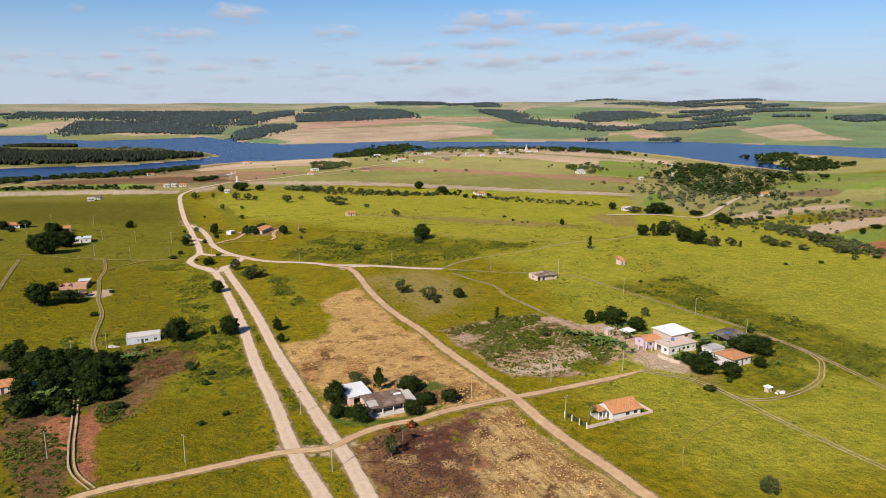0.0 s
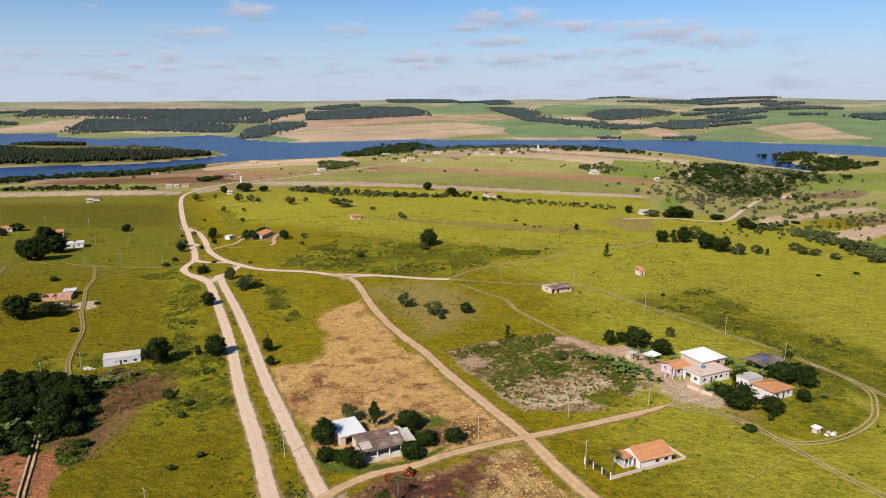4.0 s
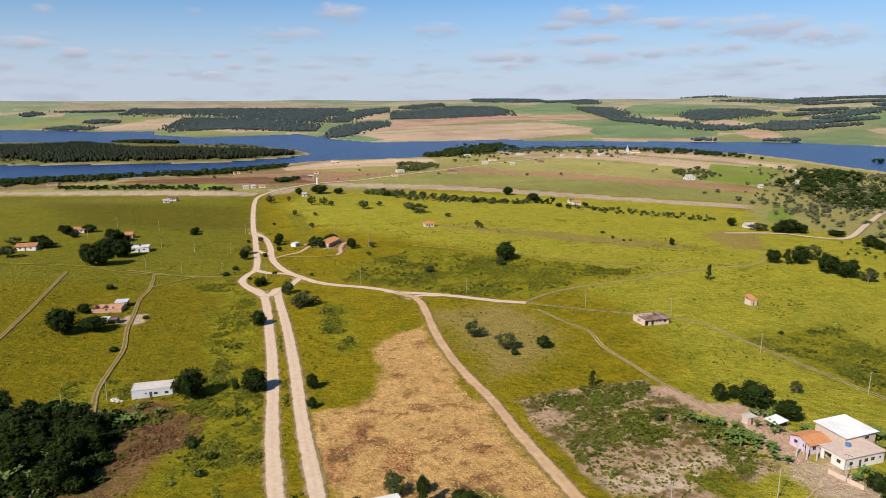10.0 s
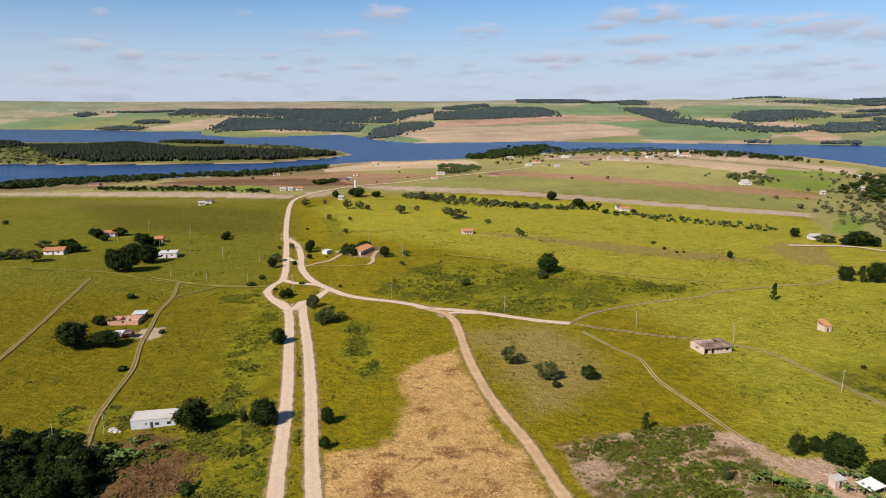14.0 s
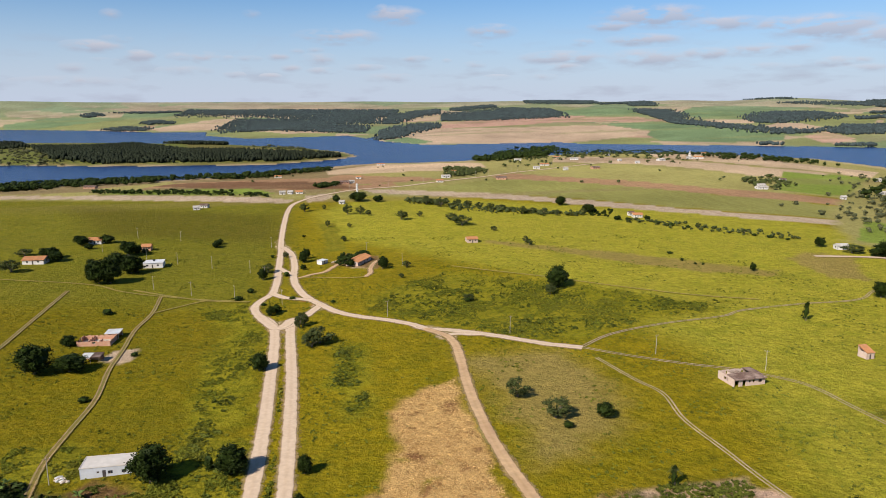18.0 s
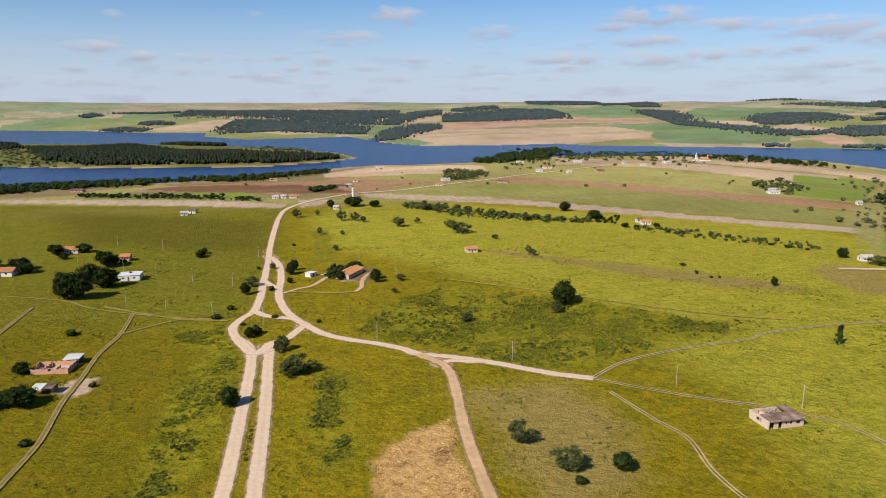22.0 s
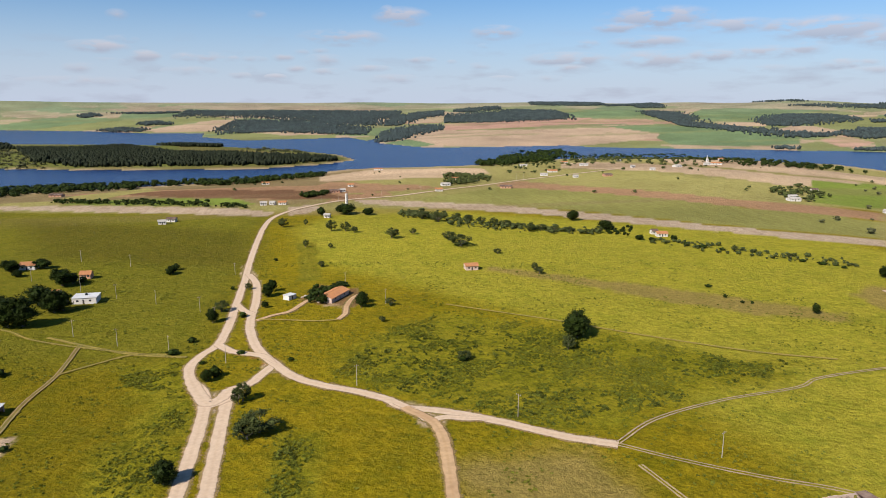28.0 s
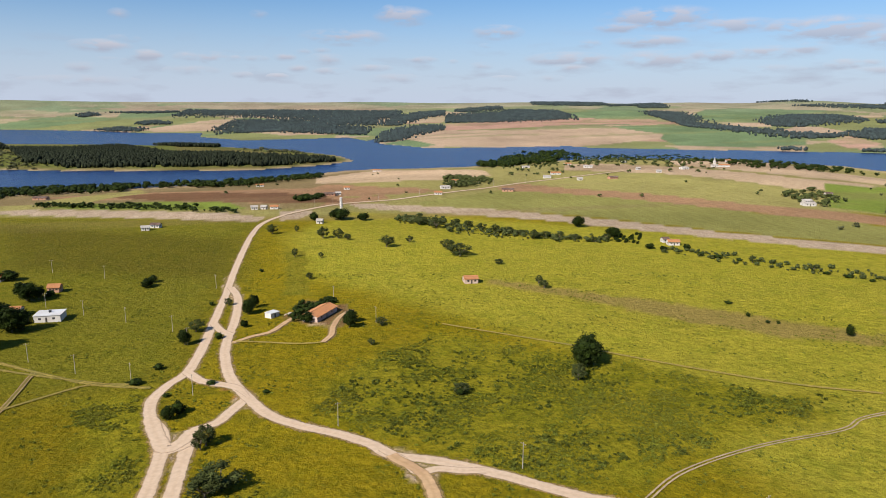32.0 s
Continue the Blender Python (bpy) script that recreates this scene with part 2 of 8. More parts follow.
    link(noise_at(0.6, 8, 0.75), b.inputs["Height"])
    tussock = nt.nodes.new("ShaderNodeBump")
    tussock.inputs["Strength"].default_value, tussock.inputs["Distance"].default_value = 0.6, 2.0
    link(noise_at(0.28, 4, 0.6), tussock.inputs["Height"])
    link(tussock.outputs[0], b.inputs["Normal"])
    link(b.outputs[0], bsdf.inputs["Normal"])
    return m


def water_material():
    m = bpy.data.materials.new("lake_water")
    m.use_nodes = True
    nt = m.node_tree
    bsdf = nt.nodes["Principled BSDF"]
    bsdf.inputs["Base Color"].default_value = (0.005, 0.021, 0.085, 1)
    bsdf.inputs["Roughness"].default_value, bsdf.inputs["IOR"].default_value = 0.25, 1.33
    bsdf.inputs["Specular IOR Level"].default_value = 0.22
    co = nt.nodes.new("ShaderNodeTexCoord").outputs["Object"]
    n = nt.nodes.new("ShaderNodeTexNoise")
    n.inputs["Scale"].default_value, n.inputs["Detail"].default_value = 0.12, 5
    nt.links.new(co, n.inputs["Vector"])
    b = nt.nodes.new("ShaderNodeBump")
    b.inputs["Strength"].default_value, b.inputs["Distance"].default_value = 0.9, 1.2
    nt.links.new(n.outputs["Fac"], b.inputs["Height"])
    nt.links.new(b.outputs[0], bsdf.inputs["Normal"])
    return m


GROUND = ground_material()
LAKE = water_material()
DUST = material("pale_road_dust", (0.50, 0.372, 0.262), vary=0.1, grain=0.8, stain=0.3, second=(0.44, 0.31, 0.21), bump=0.4, bump_size=1.5)
RED_DUST = material("tan_road_dirt", (0.45, 0.295, 0.16), vary=0.16, grain=0.5, stain=0.5, second=(0.30, 0.17, 0.09), bump=0.4, bump_size=1.5)
VERGE = material("red_brown_verge", (0.22, 0.145, 0.05), vary=0.3, grain=0.5, stain=0.8, second=(0.17, 0.15, 0.03), bump=0.4, bump_size=2)
RUT = material("worn_rut_soil", (0.25, 0.165, 0.07), vary=0.25, grain=0.6, stain=0.7, second=(0.17, 0.16, 0.05), bump=0.4, bump_size=2)
PALE_RUT = material("pale_rut_soil", (0.36, 0.265, 0.15), vary=0.25, grain=0.6, stain=0.7, second=(0.25, 0.19, 0.08), bump=0.4, bump_size=2)
TREAD = material("trodden_brown_grass", (0.15, 0.112, 0.02), vary=0.3, grain=0.5, stain=0.8, second=(0.11, 0.12, 0.02), bump=0.4, bump_size=2)
MOWN = material("flattened_dry_grass", (0.28, 0.205, 0.04), vary=0.25, grain=0.6, stain=0.6, second=(0.16, 0.16, 0.03), bump=0.3, bump_size=2)


def fray(m, rim, worn=None):
    """Breaks up the rims of a way where grass grows in, and wears two paler wheel lines into it."""
    nt = m.node_tree
    bsdf = nt.nodes["Principled BSDF"]
    at = nt.nodes.new("ShaderNodeAttribute")
    at.attribute_name = "across"
    co = nt.nodes.new("ShaderNodeTexCoord").outputs["Object"]

    def maths(op, a, b):
        n = nt.nodes.new("ShaderNodeMath")
        n.operation = op
        for i, v in enumerate((a, b)):
            if isinstance(v, (int, float)):
                n.inputs[i].default_value = v
            else:
                nt.links.new(v, n.inputs[i])
        return n.outputs[0]

    def grain(scale, detail):
        n = nt.nodes.new("ShaderNodeTexNoise")
        n.inputs["Scale"].default_value, n.inputs["Detail"].default_value, n.inputs["Roughness"].default_value = scale, detail, 0.7
        nt.links.new(co, n.inputs["Vector"])
        return maths("SUBTRACT", n.outputs["Fac"], 0.5)

    out = maths("ABSOLUTE", at.outputs["Fac"], 0)
    ragged = maths("ADD", out, maths("ADD", maths("MULTIPLY", grain(0.22, 6), rim), maths("MULTIPLY", grain(1.6, 4), rim * 0.6)))
    r = nt.nodes.new("ShaderNodeMapRange")
    for i, v in enumerate((0.70, 0.88, 1.0, 0.0)):
        r.inputs[i + 1].default_value = v
    nt.links.new(ragged, r.inputs[0])
    nt.links.new(r.outputs[0], bsdf.inputs["Alpha"])
    if worn:
        wheel = maths("ABSOLUTE", maths("SUBTRACT", out, 0.4), 0)
        w = nt.nodes.new("ShaderNodeMapRange")
        for i, v in enumerate((0.12, 0.34, 0.0, 0.4)):
            w.inputs[i + 1].default_value = v
        nt.links.new(maths("ADD", wheel, maths("MULTIPLY", grain(0.35, 5), 0.7)), w.inputs[0])
        mixed = nt.nodes.new("ShaderNodeMix")
        mixed.data_type, mixed.blend_type = "RGBA", "MULTIPLY"
        nt.links.new(w.outputs[0], mixed.inputs["Factor"])
        nt.links.new(bsdf.inputs["Base Color"].links[0].from_socket, mixed.inputs["A"])
        mixed.inputs["B"].default_value = (*worn, 1)
        nt.links.new(mixed.outputs["Result"], bsdf.inputs["Base Color"])


fray(DUST, 0.6, (0.88, 0.84, 0.78))
fray(RED_DUST, 0.8, (0.82, 0.76, 0.66))
fray(VERGE, 1.5)
for way_mat in (RUT, PALE_RUT, TREAD, MOWN):
    fray(way_mat, 1.3)
BARK = material("bark", (0.14, 0.11, 0.085), grain=4, bump=0.6, bump_size=12, axis=(1, 1, 0.3))
LEAF_DARK = material("mango_leaf", (0.016, 0.025, 0.004), rough=0.6, vary=0.3, grain=1.5, stain=0.3, bump=0, spec=0.06, island=0.4, second=(0.036, 0.05, 0.009))
LEAF_OLIVE = material("savanna_leaf", (0.05, 0.06, 0.018), rough=0.7, vary=0.3, grain=1.5, stain=0.4, bump=0, spec=0.06, island=0.4, second=(0.07, 0.07, 0.03))
LEAF_GREY = material("thicket_leaf", (0.075, 0.076, 0.036), rough=0.8, vary=0.35, grain=0.08, stain=0.6, bump=0, spec=0.06, island=0.45, second=(0.04, 0.048, 0.02))
LEAF_BRIGHT = material("banana_leaf", (0.095, 0.135, 0.032), rough=0.5, vary=0.3, grain=1.0, stain=0.4, bump=0, spec=0.06, island=0.35, second=(0.14, 0.15, 0.04))
LEAF_PINE = material("pine_needles", (0.017, 0.021, 0.012), rough=0.8, vary=0.35, grain=0.05, stain=0.4, bump=0, spec=0.06, island=0.35, second=(0.022, 0.028, 0.014))
WHITEWASH = material("whitewashed_wall", (0.56, 0.53, 0.50), vary=0.06, grain=2, stain=0.35, second=(0.40, 0.34, 0.28), bump=0.15, bump_size=6)
PINKWASH = material("pale_pink_plaster", (0.48, 0.36, 0.30), vary=0.1, grain=1.5, stain=0.5, second=(0.45, 0.33, 0.26), bump=0.2)
LILAC = material("lilac_plaster", (0.50, 0.40, 0.50), vary=0.08, grain=1.5, stain=0.3, bump=0.2)
BRICK = material("raw_hollow_brick", (0.42, 0.22, 0.14), vary=0.25, grain=5, stain=0.5, second=(0.5, 0.36, 0.27), bump=0.5, bump_size=9, axis=(1, 1, 2.5))
CLAY = material("clay_roof_tile", (0.37, 0.165, 0.07), vary=0.22, grain=3, stain=0.45, second=(0.25, 0.12, 0.065), bump=0.4, bump_size=9)
OLD_TILE = material("weathered_roof_tile", (0.105, 0.064, 0.05), vary=0.45, grain=2.6, stain=0.9, second=(0.27, 0.20, 0.165), bump=0.4, bump_size=8)
FIBRE = material("grey_fibre_cement", (0.36, 0.33, 0.30), vary=0.15, grain=1.5, stain=0.5, second=(0.24, 0.2, 0.17), bump=0.2)
WHITE_SHEET = material("white_metal_sheet", (0.56, 0.555, 0.55), rough=0.45, vary=0.05, grain=1.6, stain=0.5, second=(0.42, 0.38, 0.345), bump=0.1)
SLAB = material("pinkish_concrete_slab", (0.50, 0.38, 0.31), vary=0.1, grain=0.8, stain=0.5, second=(0.42, 0.31, 0.25), bump=0.2)
CONCRETE = material("pale_concrete", (0.44, 0.40, 0.35), vary=0.1, grain=2, stain=0.4, bump=0.2)
TIMBER = material("grey_timber", (0.19, 0.14, 0.10), vary=0.25, grain=5, bump=0.4, axis=(3, 3, 0.4))
DOOR = material("dark_painted_door", (0.06, 0.05, 0.05), rough=0.5, vary=0.2, grain=3, bump=0.1)
STEEL = material("dark_gate_steel", (0.05, 0.055, 0.06), rough=0.4, metal=0.8, vary=0.2, bump=0.1)
TANK_BLUE = material("blue_plastic_tank", (0.06, 0.16, 0.36), rough=0.4, vary=0.08, stain=0.2, bump=0.05)
TARP = material("blue_tarpaulin", (0.05, 0.12, 0.42), rough=0.5, vary=0.2, grain=2, bump=0.3)
RUBBLE = material("broken_masonry", (0.42, 0.34, 0.27), vary=0.3, grain=3, lone=0.25, bump=0.4)
THATCH = material("dark_patched_roof", (0.065, 0.05, 0.042), vary=0.35, grain=1.2, stain=0.6, second=(0.2, 0.17, 0.15), bump=0.5)
POLE = material("weathered_pole", (0.33, 0.29, 0.24), vary=0.12, grain=3, stain=0.3, bump=0.2)
CREAM = material("stained_cream_roof", (0.47, 0.43, 0.39), vary=0.08, grain=0.7, stain=0.7, second=(0.36, 0.30, 0.25), bump=0.2)
GREYWASH = material("bluish_white_render", (0.44, 0.45, 0.48), vary=0.06, grain=1.5, stain=0.4, second=(0.34, 0.33, 0.33), bump=0.15)
# bluish aerial haze over the far woods is put into this leaf colour
LEAF_FAR = material("hazed_eucalyptus_leaf", (0.040, 0.053, 0.054), rough=0.8, vary=0.35, grain=0.05, stain=0.4, bump=0, spec=0.06, island=0.35, second=(0.046, 0.06, 0.05))
PANE = bpy.data.materials.new("window_glass")
PANE.use_nodes = True
PANE.node_tree.nodes["Principled BSDF"].inputs["Base Color"].default_value = (0.02, 0.024, 0.03, 1)
PANE.node_tree.nodes["Principled BSDF"].inputs["Roughness"].default_value = 0.12
# ---------------------------------------------------------------- land form
WATER = -32.0

NEAR_SHORE = [(-14000, 900), (-1400, 1010), (-900, 1090), (-565, 1172), (-474, 1218), (-376, 1277), (-303, 1317),
              (-235, 1404), (-158, 1527), (-100, 1570), (9, 1600), (98, 1640), (219, 1760), (353, 1830), (620, 1800),
              (800, 1735), (872, 1690), (898, 1493), (892, 1329), (900, 1239), (900, 1152), (919, 1115), (971, 1252),
              (998, 1334), (1083, 1448), (1231, 1489), (1280, 1400), (1298, 1309), (1700, 1180), (14000, 900),
              (14000, -14000), (-14000, -14000)]
FAR_SHORE = [(-14000, 3400), (-1928, 3358), (-1511, 3277), (-1162, 3083), (-942, 3106), (-842, 2779), (-628, 2564),
             (-307, 2780), (-216, 2562), (-183, 2760), (-161, 2404), (-20, 2220), (141, 2231), (409, 2330), (467, 2253),
             (691, 2200), (950, 2141), (1242, 2070), (1339, 1913), (1504, 1753), (1604, 1622), (2300, 1480), (14000, 1300),
             (14000, 14000), (-14000, 14000)]
ISLAND = [(-9000, 1500), (-776, 1510), (-664, 1494), (-463, 1503), (-300, 1540), (-200, 1640), (-150, 1760), (-216, 1925),
          (-357, 2078), (-598, 2231), (-930, 2288), (-9000, 2350)]


def sdist(x, y, poly):
    """Signed distance to a polygon, positive inside."""
    x, y = np.asarray(x, float), np.asarray(y, float)
    best, inside = np.full(x.shape, 1e18), np.zeros(x.shape, bool)
    for (ax, ay), (bx, by) in zip(poly, poly[1:] + poly[:1]):
        ex, ey = bx - ax, by - ay
        u = np.clip(((x - ax) * ex + (y - ay) * ey) / (ex * ex + ey * ey + 1e-9), 0, 1)
        best = np.minimum(best, (x - ax - u * ex) ** 2 + (y - ay - u * ey) ** 2)
        cross = ((ay > y) != (by > y)) & (x < ex * (y - ay) / (ey + (1e-12 if ey == 0 else 0)) + ax)
        inside ^= cross
    return np.where(inside, 1, -1) * np.sqrt(best)


def step(v):
    v = np.clip(v, 0, 1)
    return v * v * (3 - 2 * v)


def fbm(x, y, size, octaves=4, seed=0):
    """Fractal lattice noise, about -1 to 1."""
    x, y = np.asarray(x, float), np.asarray(y, float)
    total, weight = np.zeros(x.shape), 0.0
    for o in range(octaves):
        u, v = x * 2 ** o / size + 61.7 * seed, y * 2 ** o / size + 23.1 * seed
        i, j = np.floor(u).astype(np.int64), np.floor(v).astype(np.int64)
        f, g = step(u - i), step(v - j)
        corner = []
        for a, b in ((0, 0), (1, 0), (0, 1), (1, 1)):
            n = ((i + a) * 374761393 + (j + b) * 668265263 + o * 97531) & 0x7FFFFFFF
            n = ((n ^ (n >> 13)) * 1274126177) & 0x7FFFFFFF
            corner.append(((n ^ (n >> 16)) & 0xFFFF) / 32767.5 - 1)
        total += 0.62 ** o * ((corner[0] * (1 - f) + corner[1] * f) * (1 - g) + (corner[2] * (1 - f) + corner[3] * f) * g)
        weight += 0.62 ** o
    return total / weight * 1.7


def waves(x, y, size):
    x, y = x / size, y / size
    return (np.sin(x * 1.1 + 1.7 * np.sin(y * 0.7)) * np.cos(y * 1.3 + 0.6) + 0.5 * np.sin(2.3 * x - 1.1 * y + 2)
            + 0.3 * np.sin(3.7 * y + 2.1 * x + 1)) / 1.5


def ground_z(x, y):
    x, y = np.asarray(x, float), np.asarray(y, float)
    plateau = -11 * (1 - np.exp(-np.maximum(y - 150, 0) / 500)) + 0.25 * waves(x, y, 45)
    plateau = plateau - 18 * np.exp(-((x - 660) / 210) ** 2 - ((y - 780) / 300) ** 2)
    plateau = plateau + 7 * np.exp(-((x - 400) / 230) ** 2 - ((y - 1180) / 260) ** 2)
    plateau = plateau - 4.2 * np.exp(-((x + 110) / 75) ** 2) * step((y - 150) / 110) * step((760 - y) / 160)
    plateau = plateau + 1.8 * np.exp(-((x - 150) / 80) ** 2 - ((y - 190) / 110) ** 2)
    near = sdist(x, y, NEAR_SHORE)
    z = np.where(near > 0, WATER + (plateau - WATER) * step(near / 340 + 0.02), WATER + np.maximum(near, -80) * 0.06)
    far = sdist(x, y, FAR_SHORE)
    rim = np.maximum(4900 - np.hypot(x - 30, y + 40), 1)
    climb = np.maximum(far, 0) / (np.maximum(far, 0) + rim)
    rise = WATER + 1 + 122 * climb ** 1.1 + 11 * waves(x, y, 330) * step(far / 1400) * step(1.25 - climb)
    for hx, hy, wide, tall in ((2150, 4350, 300, 24), (1560, 4560, 260, 14), (2900, 3900, 500, 16), (700, 4750, 420, 9), (-350, 4700, 380, 7), (-2400, 4150, 420, 7)):
        rise = rise + tall * np.exp(-((x - hx) / wide) ** 2 - ((y - hy) / 300) ** 2)
    z = np.where(far > 0, rise, z)
    isle = sdist(x, y, ISLAND)
    return np.where(isle > 0, WATER + 9 * step(isle / 160 + 0.08), z)


def gz(x, y):
    return float(ground_z(x, y))

# ---------------------------------------------------------------- fields on the ground
# base colour, rank weeds, broken cover, furrows
SOILS = {"pasture": ((0.225, 0.164, 0.007), 0.42, 0.0, 0.0), "straw": ((0.53, 0.325, 0.12), 0.0, 0.45, 0.15),
         "stubble": ((0.50, 0.34, 0.145), 0.0, 0.4, 0.9), "burnt": ((0.135, 0.058, 0.034), 0.0, 0.55, 0.3),
         "scrub": ((0.40, 0.27, 0.17), 0.1, 0.35, 0.0), "pinkdust": ((0.47, 0.31, 0.21), 0.05, 0.15, 0.0),
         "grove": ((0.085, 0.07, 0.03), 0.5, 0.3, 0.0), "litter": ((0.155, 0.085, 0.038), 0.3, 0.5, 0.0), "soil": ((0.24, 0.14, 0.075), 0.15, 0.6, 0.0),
         "brownscrub": ((0.20, 0.115, 0.05), 0.3, 0.5, 0.0), "redsoil": ((0.38, 0.15, 0.075), 0.25, 0.6, 0.0),
         "dust": ((0.44, 0.32, 0.215), 0.05, 0.12, 0.0), "dry": ((0.255, 0.185, 0.05), 0.1, 0.06, 0.0),
         "lush": ((0.215, 0.18, 0.012), 0.68, 0.0, 0.0), "pale": ((0.45, 0.345, 0.245), 0.05, 0.4, 0.3),
         "crop": ((0.235, 0.225, 0.065), 0.0, 0.25, 0.3), "brown": ((0.34, 0.20, 0.11), 0.05, 0.4, 0.2),
         "olive": ((0.32, 0.285, 0.095), 0.15, 0.3, 0.2), "tan": ((0.50, 0.365, 0.235), 0.05, 0.4, 0.2),
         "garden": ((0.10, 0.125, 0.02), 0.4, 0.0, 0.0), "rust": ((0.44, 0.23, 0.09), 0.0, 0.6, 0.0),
         "green": ((0.185, 0.235, 0.04), 0.2, 0.1, 0.2), "farmtan": ((0.41, 0.30, 0.205), 0.0, 0.3, 0.2),
         # far and farmgreen are greyed and lightened to stand in for haze
         "farmred": ((0.37, 0.225, 0.165), 0.0, 0.2, 0.2), "farmgreen": ((0.14, 0.195, 0.095), 0.1, 0.1, 0.2),
         "far": ((0.235, 0.225, 0.12), 0.3, 0.2, 0.1), "east": ((0.295, 0.25, 0.026), 0.2, 0.0, 0.0), "lowwest": ((0.158, 0.136, 0.013), 0.3, 0.0, 0.0), "west": ((0.172, 0.128, 0.006), 0.42, 0.0, 0.0),
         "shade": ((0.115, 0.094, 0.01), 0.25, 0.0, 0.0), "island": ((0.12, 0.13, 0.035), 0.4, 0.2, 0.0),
         "brownstraw": ((0.26, 0.135, 0.055), 0.0, 0.5, 0.2), "scrubgreen": ((0.085, 0.085, 0.02), 0.5, 0.3, 0.0), "chalk": ((0.52, 0.39, 0.27), 0.0, 0.3, 0.0),
         "darkbrown": ((0.17, 0.09, 0.048), 0.05, 0.3, 0.2), "farmolive": ((0.20, 0.21, 0.085), 0.1, 0.1, 0.2), "farmpink": ((0.42, 0.26, 0.19), 0.0, 0.2, 0.1),
         "shore": ((0.15, 0.13, 0.045), 0.3, 0.3, 0.0), "meadow": ((0.285, 0.25, 0.085), 0.15, 0.2, 0.2), "fallow": ((0.225, 0.155, 0.085), 0.1, 0.4, 0.3),
         "hazed_upland": ((0.19, 0.225, 0.15), 0.1, 0.2, 0.1),
         "strip": ((0.185, 0.155, 0.014), 0.1, 0.0, 0.2)}
FIELDS = []


def field(kind, soft, outline):
    FIELDS.append((kind, soft, outline))


field('straw', 3, [(14, 332.8), (33.7, 353.1), (41.4, 295.3), (52.9, 244.4), (58.6, 214.5), (62.2, 192.5), (43.3, 190.5), (31.2, 190.4), (11.3, 191.6), (6.2, 212.7), (-0.2, 232.5), (-5.1, 266.8), (8.2, 271.6), (15.5, 280.9)])
field('stubble', 3, [(13.2, 172.7), (26.1, 179), (40.6, 183.9), (62.1, 188.2), (64.9, 168.8), (68.8, 153.2), (73.2, 139.8), (75.6, 127.3), (16.2, 114.2), (14.6, 141.9)])
field('burnt', 9, [(14.6, 174.1), (26.1, 179), (40.5, 183.5), (52.2, 184.7), (44.1, 166.6), (47.8, 153), (38.4, 139.7), (17.4, 122.3), (15.9, 147.4)])
field('scrub', 2, [(58.8, 271.3), (80.8, 278.1), (105.5, 282.4), (110, 260.6), (112.1, 239.9), (115.3, 227), (118.8, 218.4), (101.9, 210.4), (85.8, 206.5), (70.4, 211), (65.5, 232.2)])
field('brownscrub', 5, [(-65.8, 275.1), (-51.7, 283.6), (-38.4, 281.3), (-35, 255.3), (-43.1, 240.9), (-50, 220.4), (-54.4, 210.3), (-61.1, 206), (-64.5, 225.4), (-62.2, 245.3)])
field('soil', 3, [(-64.8, 277.4), (-51.7, 283.6), (-39.2, 278.7), (-37.9, 259.4), (-45.7, 245.8), (-58.3, 248.3)])
field('redsoil', 3, [(-87.6, 217.9), (-73.3, 216.5), (-65.8, 218.7), (-57.6, 202.8), (-51.3, 173), (-54.3, 173.8), (-62.4, 194.5), (-79.8, 196)])
field('pinkdust', 3, [(121.2, 260), (128.7, 246.9), (135.1, 235.9), (124.3, 212.1), (120, 220.6), (116.1, 241)])
field('dust', 3, [(120.8, 222.2), (137.1, 222.7), (133.3, 206.9), (130.2, 196.6), (122.4, 201.2), (117.7, 207.9)])
field('dry', 3, [(131.2, 201.7), (141.1, 193.9), (150.1, 194.5), (144.4, 189.5), (128.5, 184.3), (125.1, 190.1)])
field('dry', 4, [(59, 623.2), (107, 595.1), (156.9, 567.9), (198, 539.8), (228.9, 521.2), (220.8, 508.1), (183, 517.1), (147.9, 541.2), (104.2, 579.8), (59.4, 608.8)])
field('dry', 4, [(250.5, 554.9), (273.9, 575.1), (296.9, 563), (269.2, 495.5), (251.7, 505.1)])
field('dry', 12, [(38, 370.8), (54.4, 379.9), (76.8, 379.7), (87.6, 345.4), (84, 315.4), (67.7, 296.6), (55.6, 291.9), (49, 325), (42.6, 345.8)])
field('lush', 10, [(36.2, 521.4), (85.3, 495.9), (124, 475.1), (153.5, 455.5), (170.6, 453.7), (154.7, 435), (122.9, 421.1), (100.7, 404.9), (82, 392.4), (53.7, 399.8), (36.3, 412), (12.5, 426.1), (-5.3, 444), (4, 486.7)])
field('lush', 8, [(-93.7, 456.5), (-70.3, 460.5), (-44.8, 405.2), (-49.8, 396.6)])
field('lush', 8, [(-50.9, 377.2), (-43.6, 365.5), (-31.5, 261.9), (-31.7, 226), (-39.5, 228.7), (-45.6, 281.7)])
field('lush', 12, [(161.5, 324.9), (206.4, 334.6), (214.8, 205.1), (186.1, 176.1), (174.8, 200.3), (175.8, 260.5)])
field('lush', 6, [(145.5, 206.9), (179.5, 211.9), (170.6, 189.9), (153, 173.8), (132.6, 178.6)])
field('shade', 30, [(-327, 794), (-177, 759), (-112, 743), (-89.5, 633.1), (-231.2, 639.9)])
field('pale', 1.5, [(-620, 884), (-415, 884), (-277, 883), (-166, 871), (-121, 846), (-124, 822), (-203, 833), (-364, 854), (-396, 856), (-620, 852)])
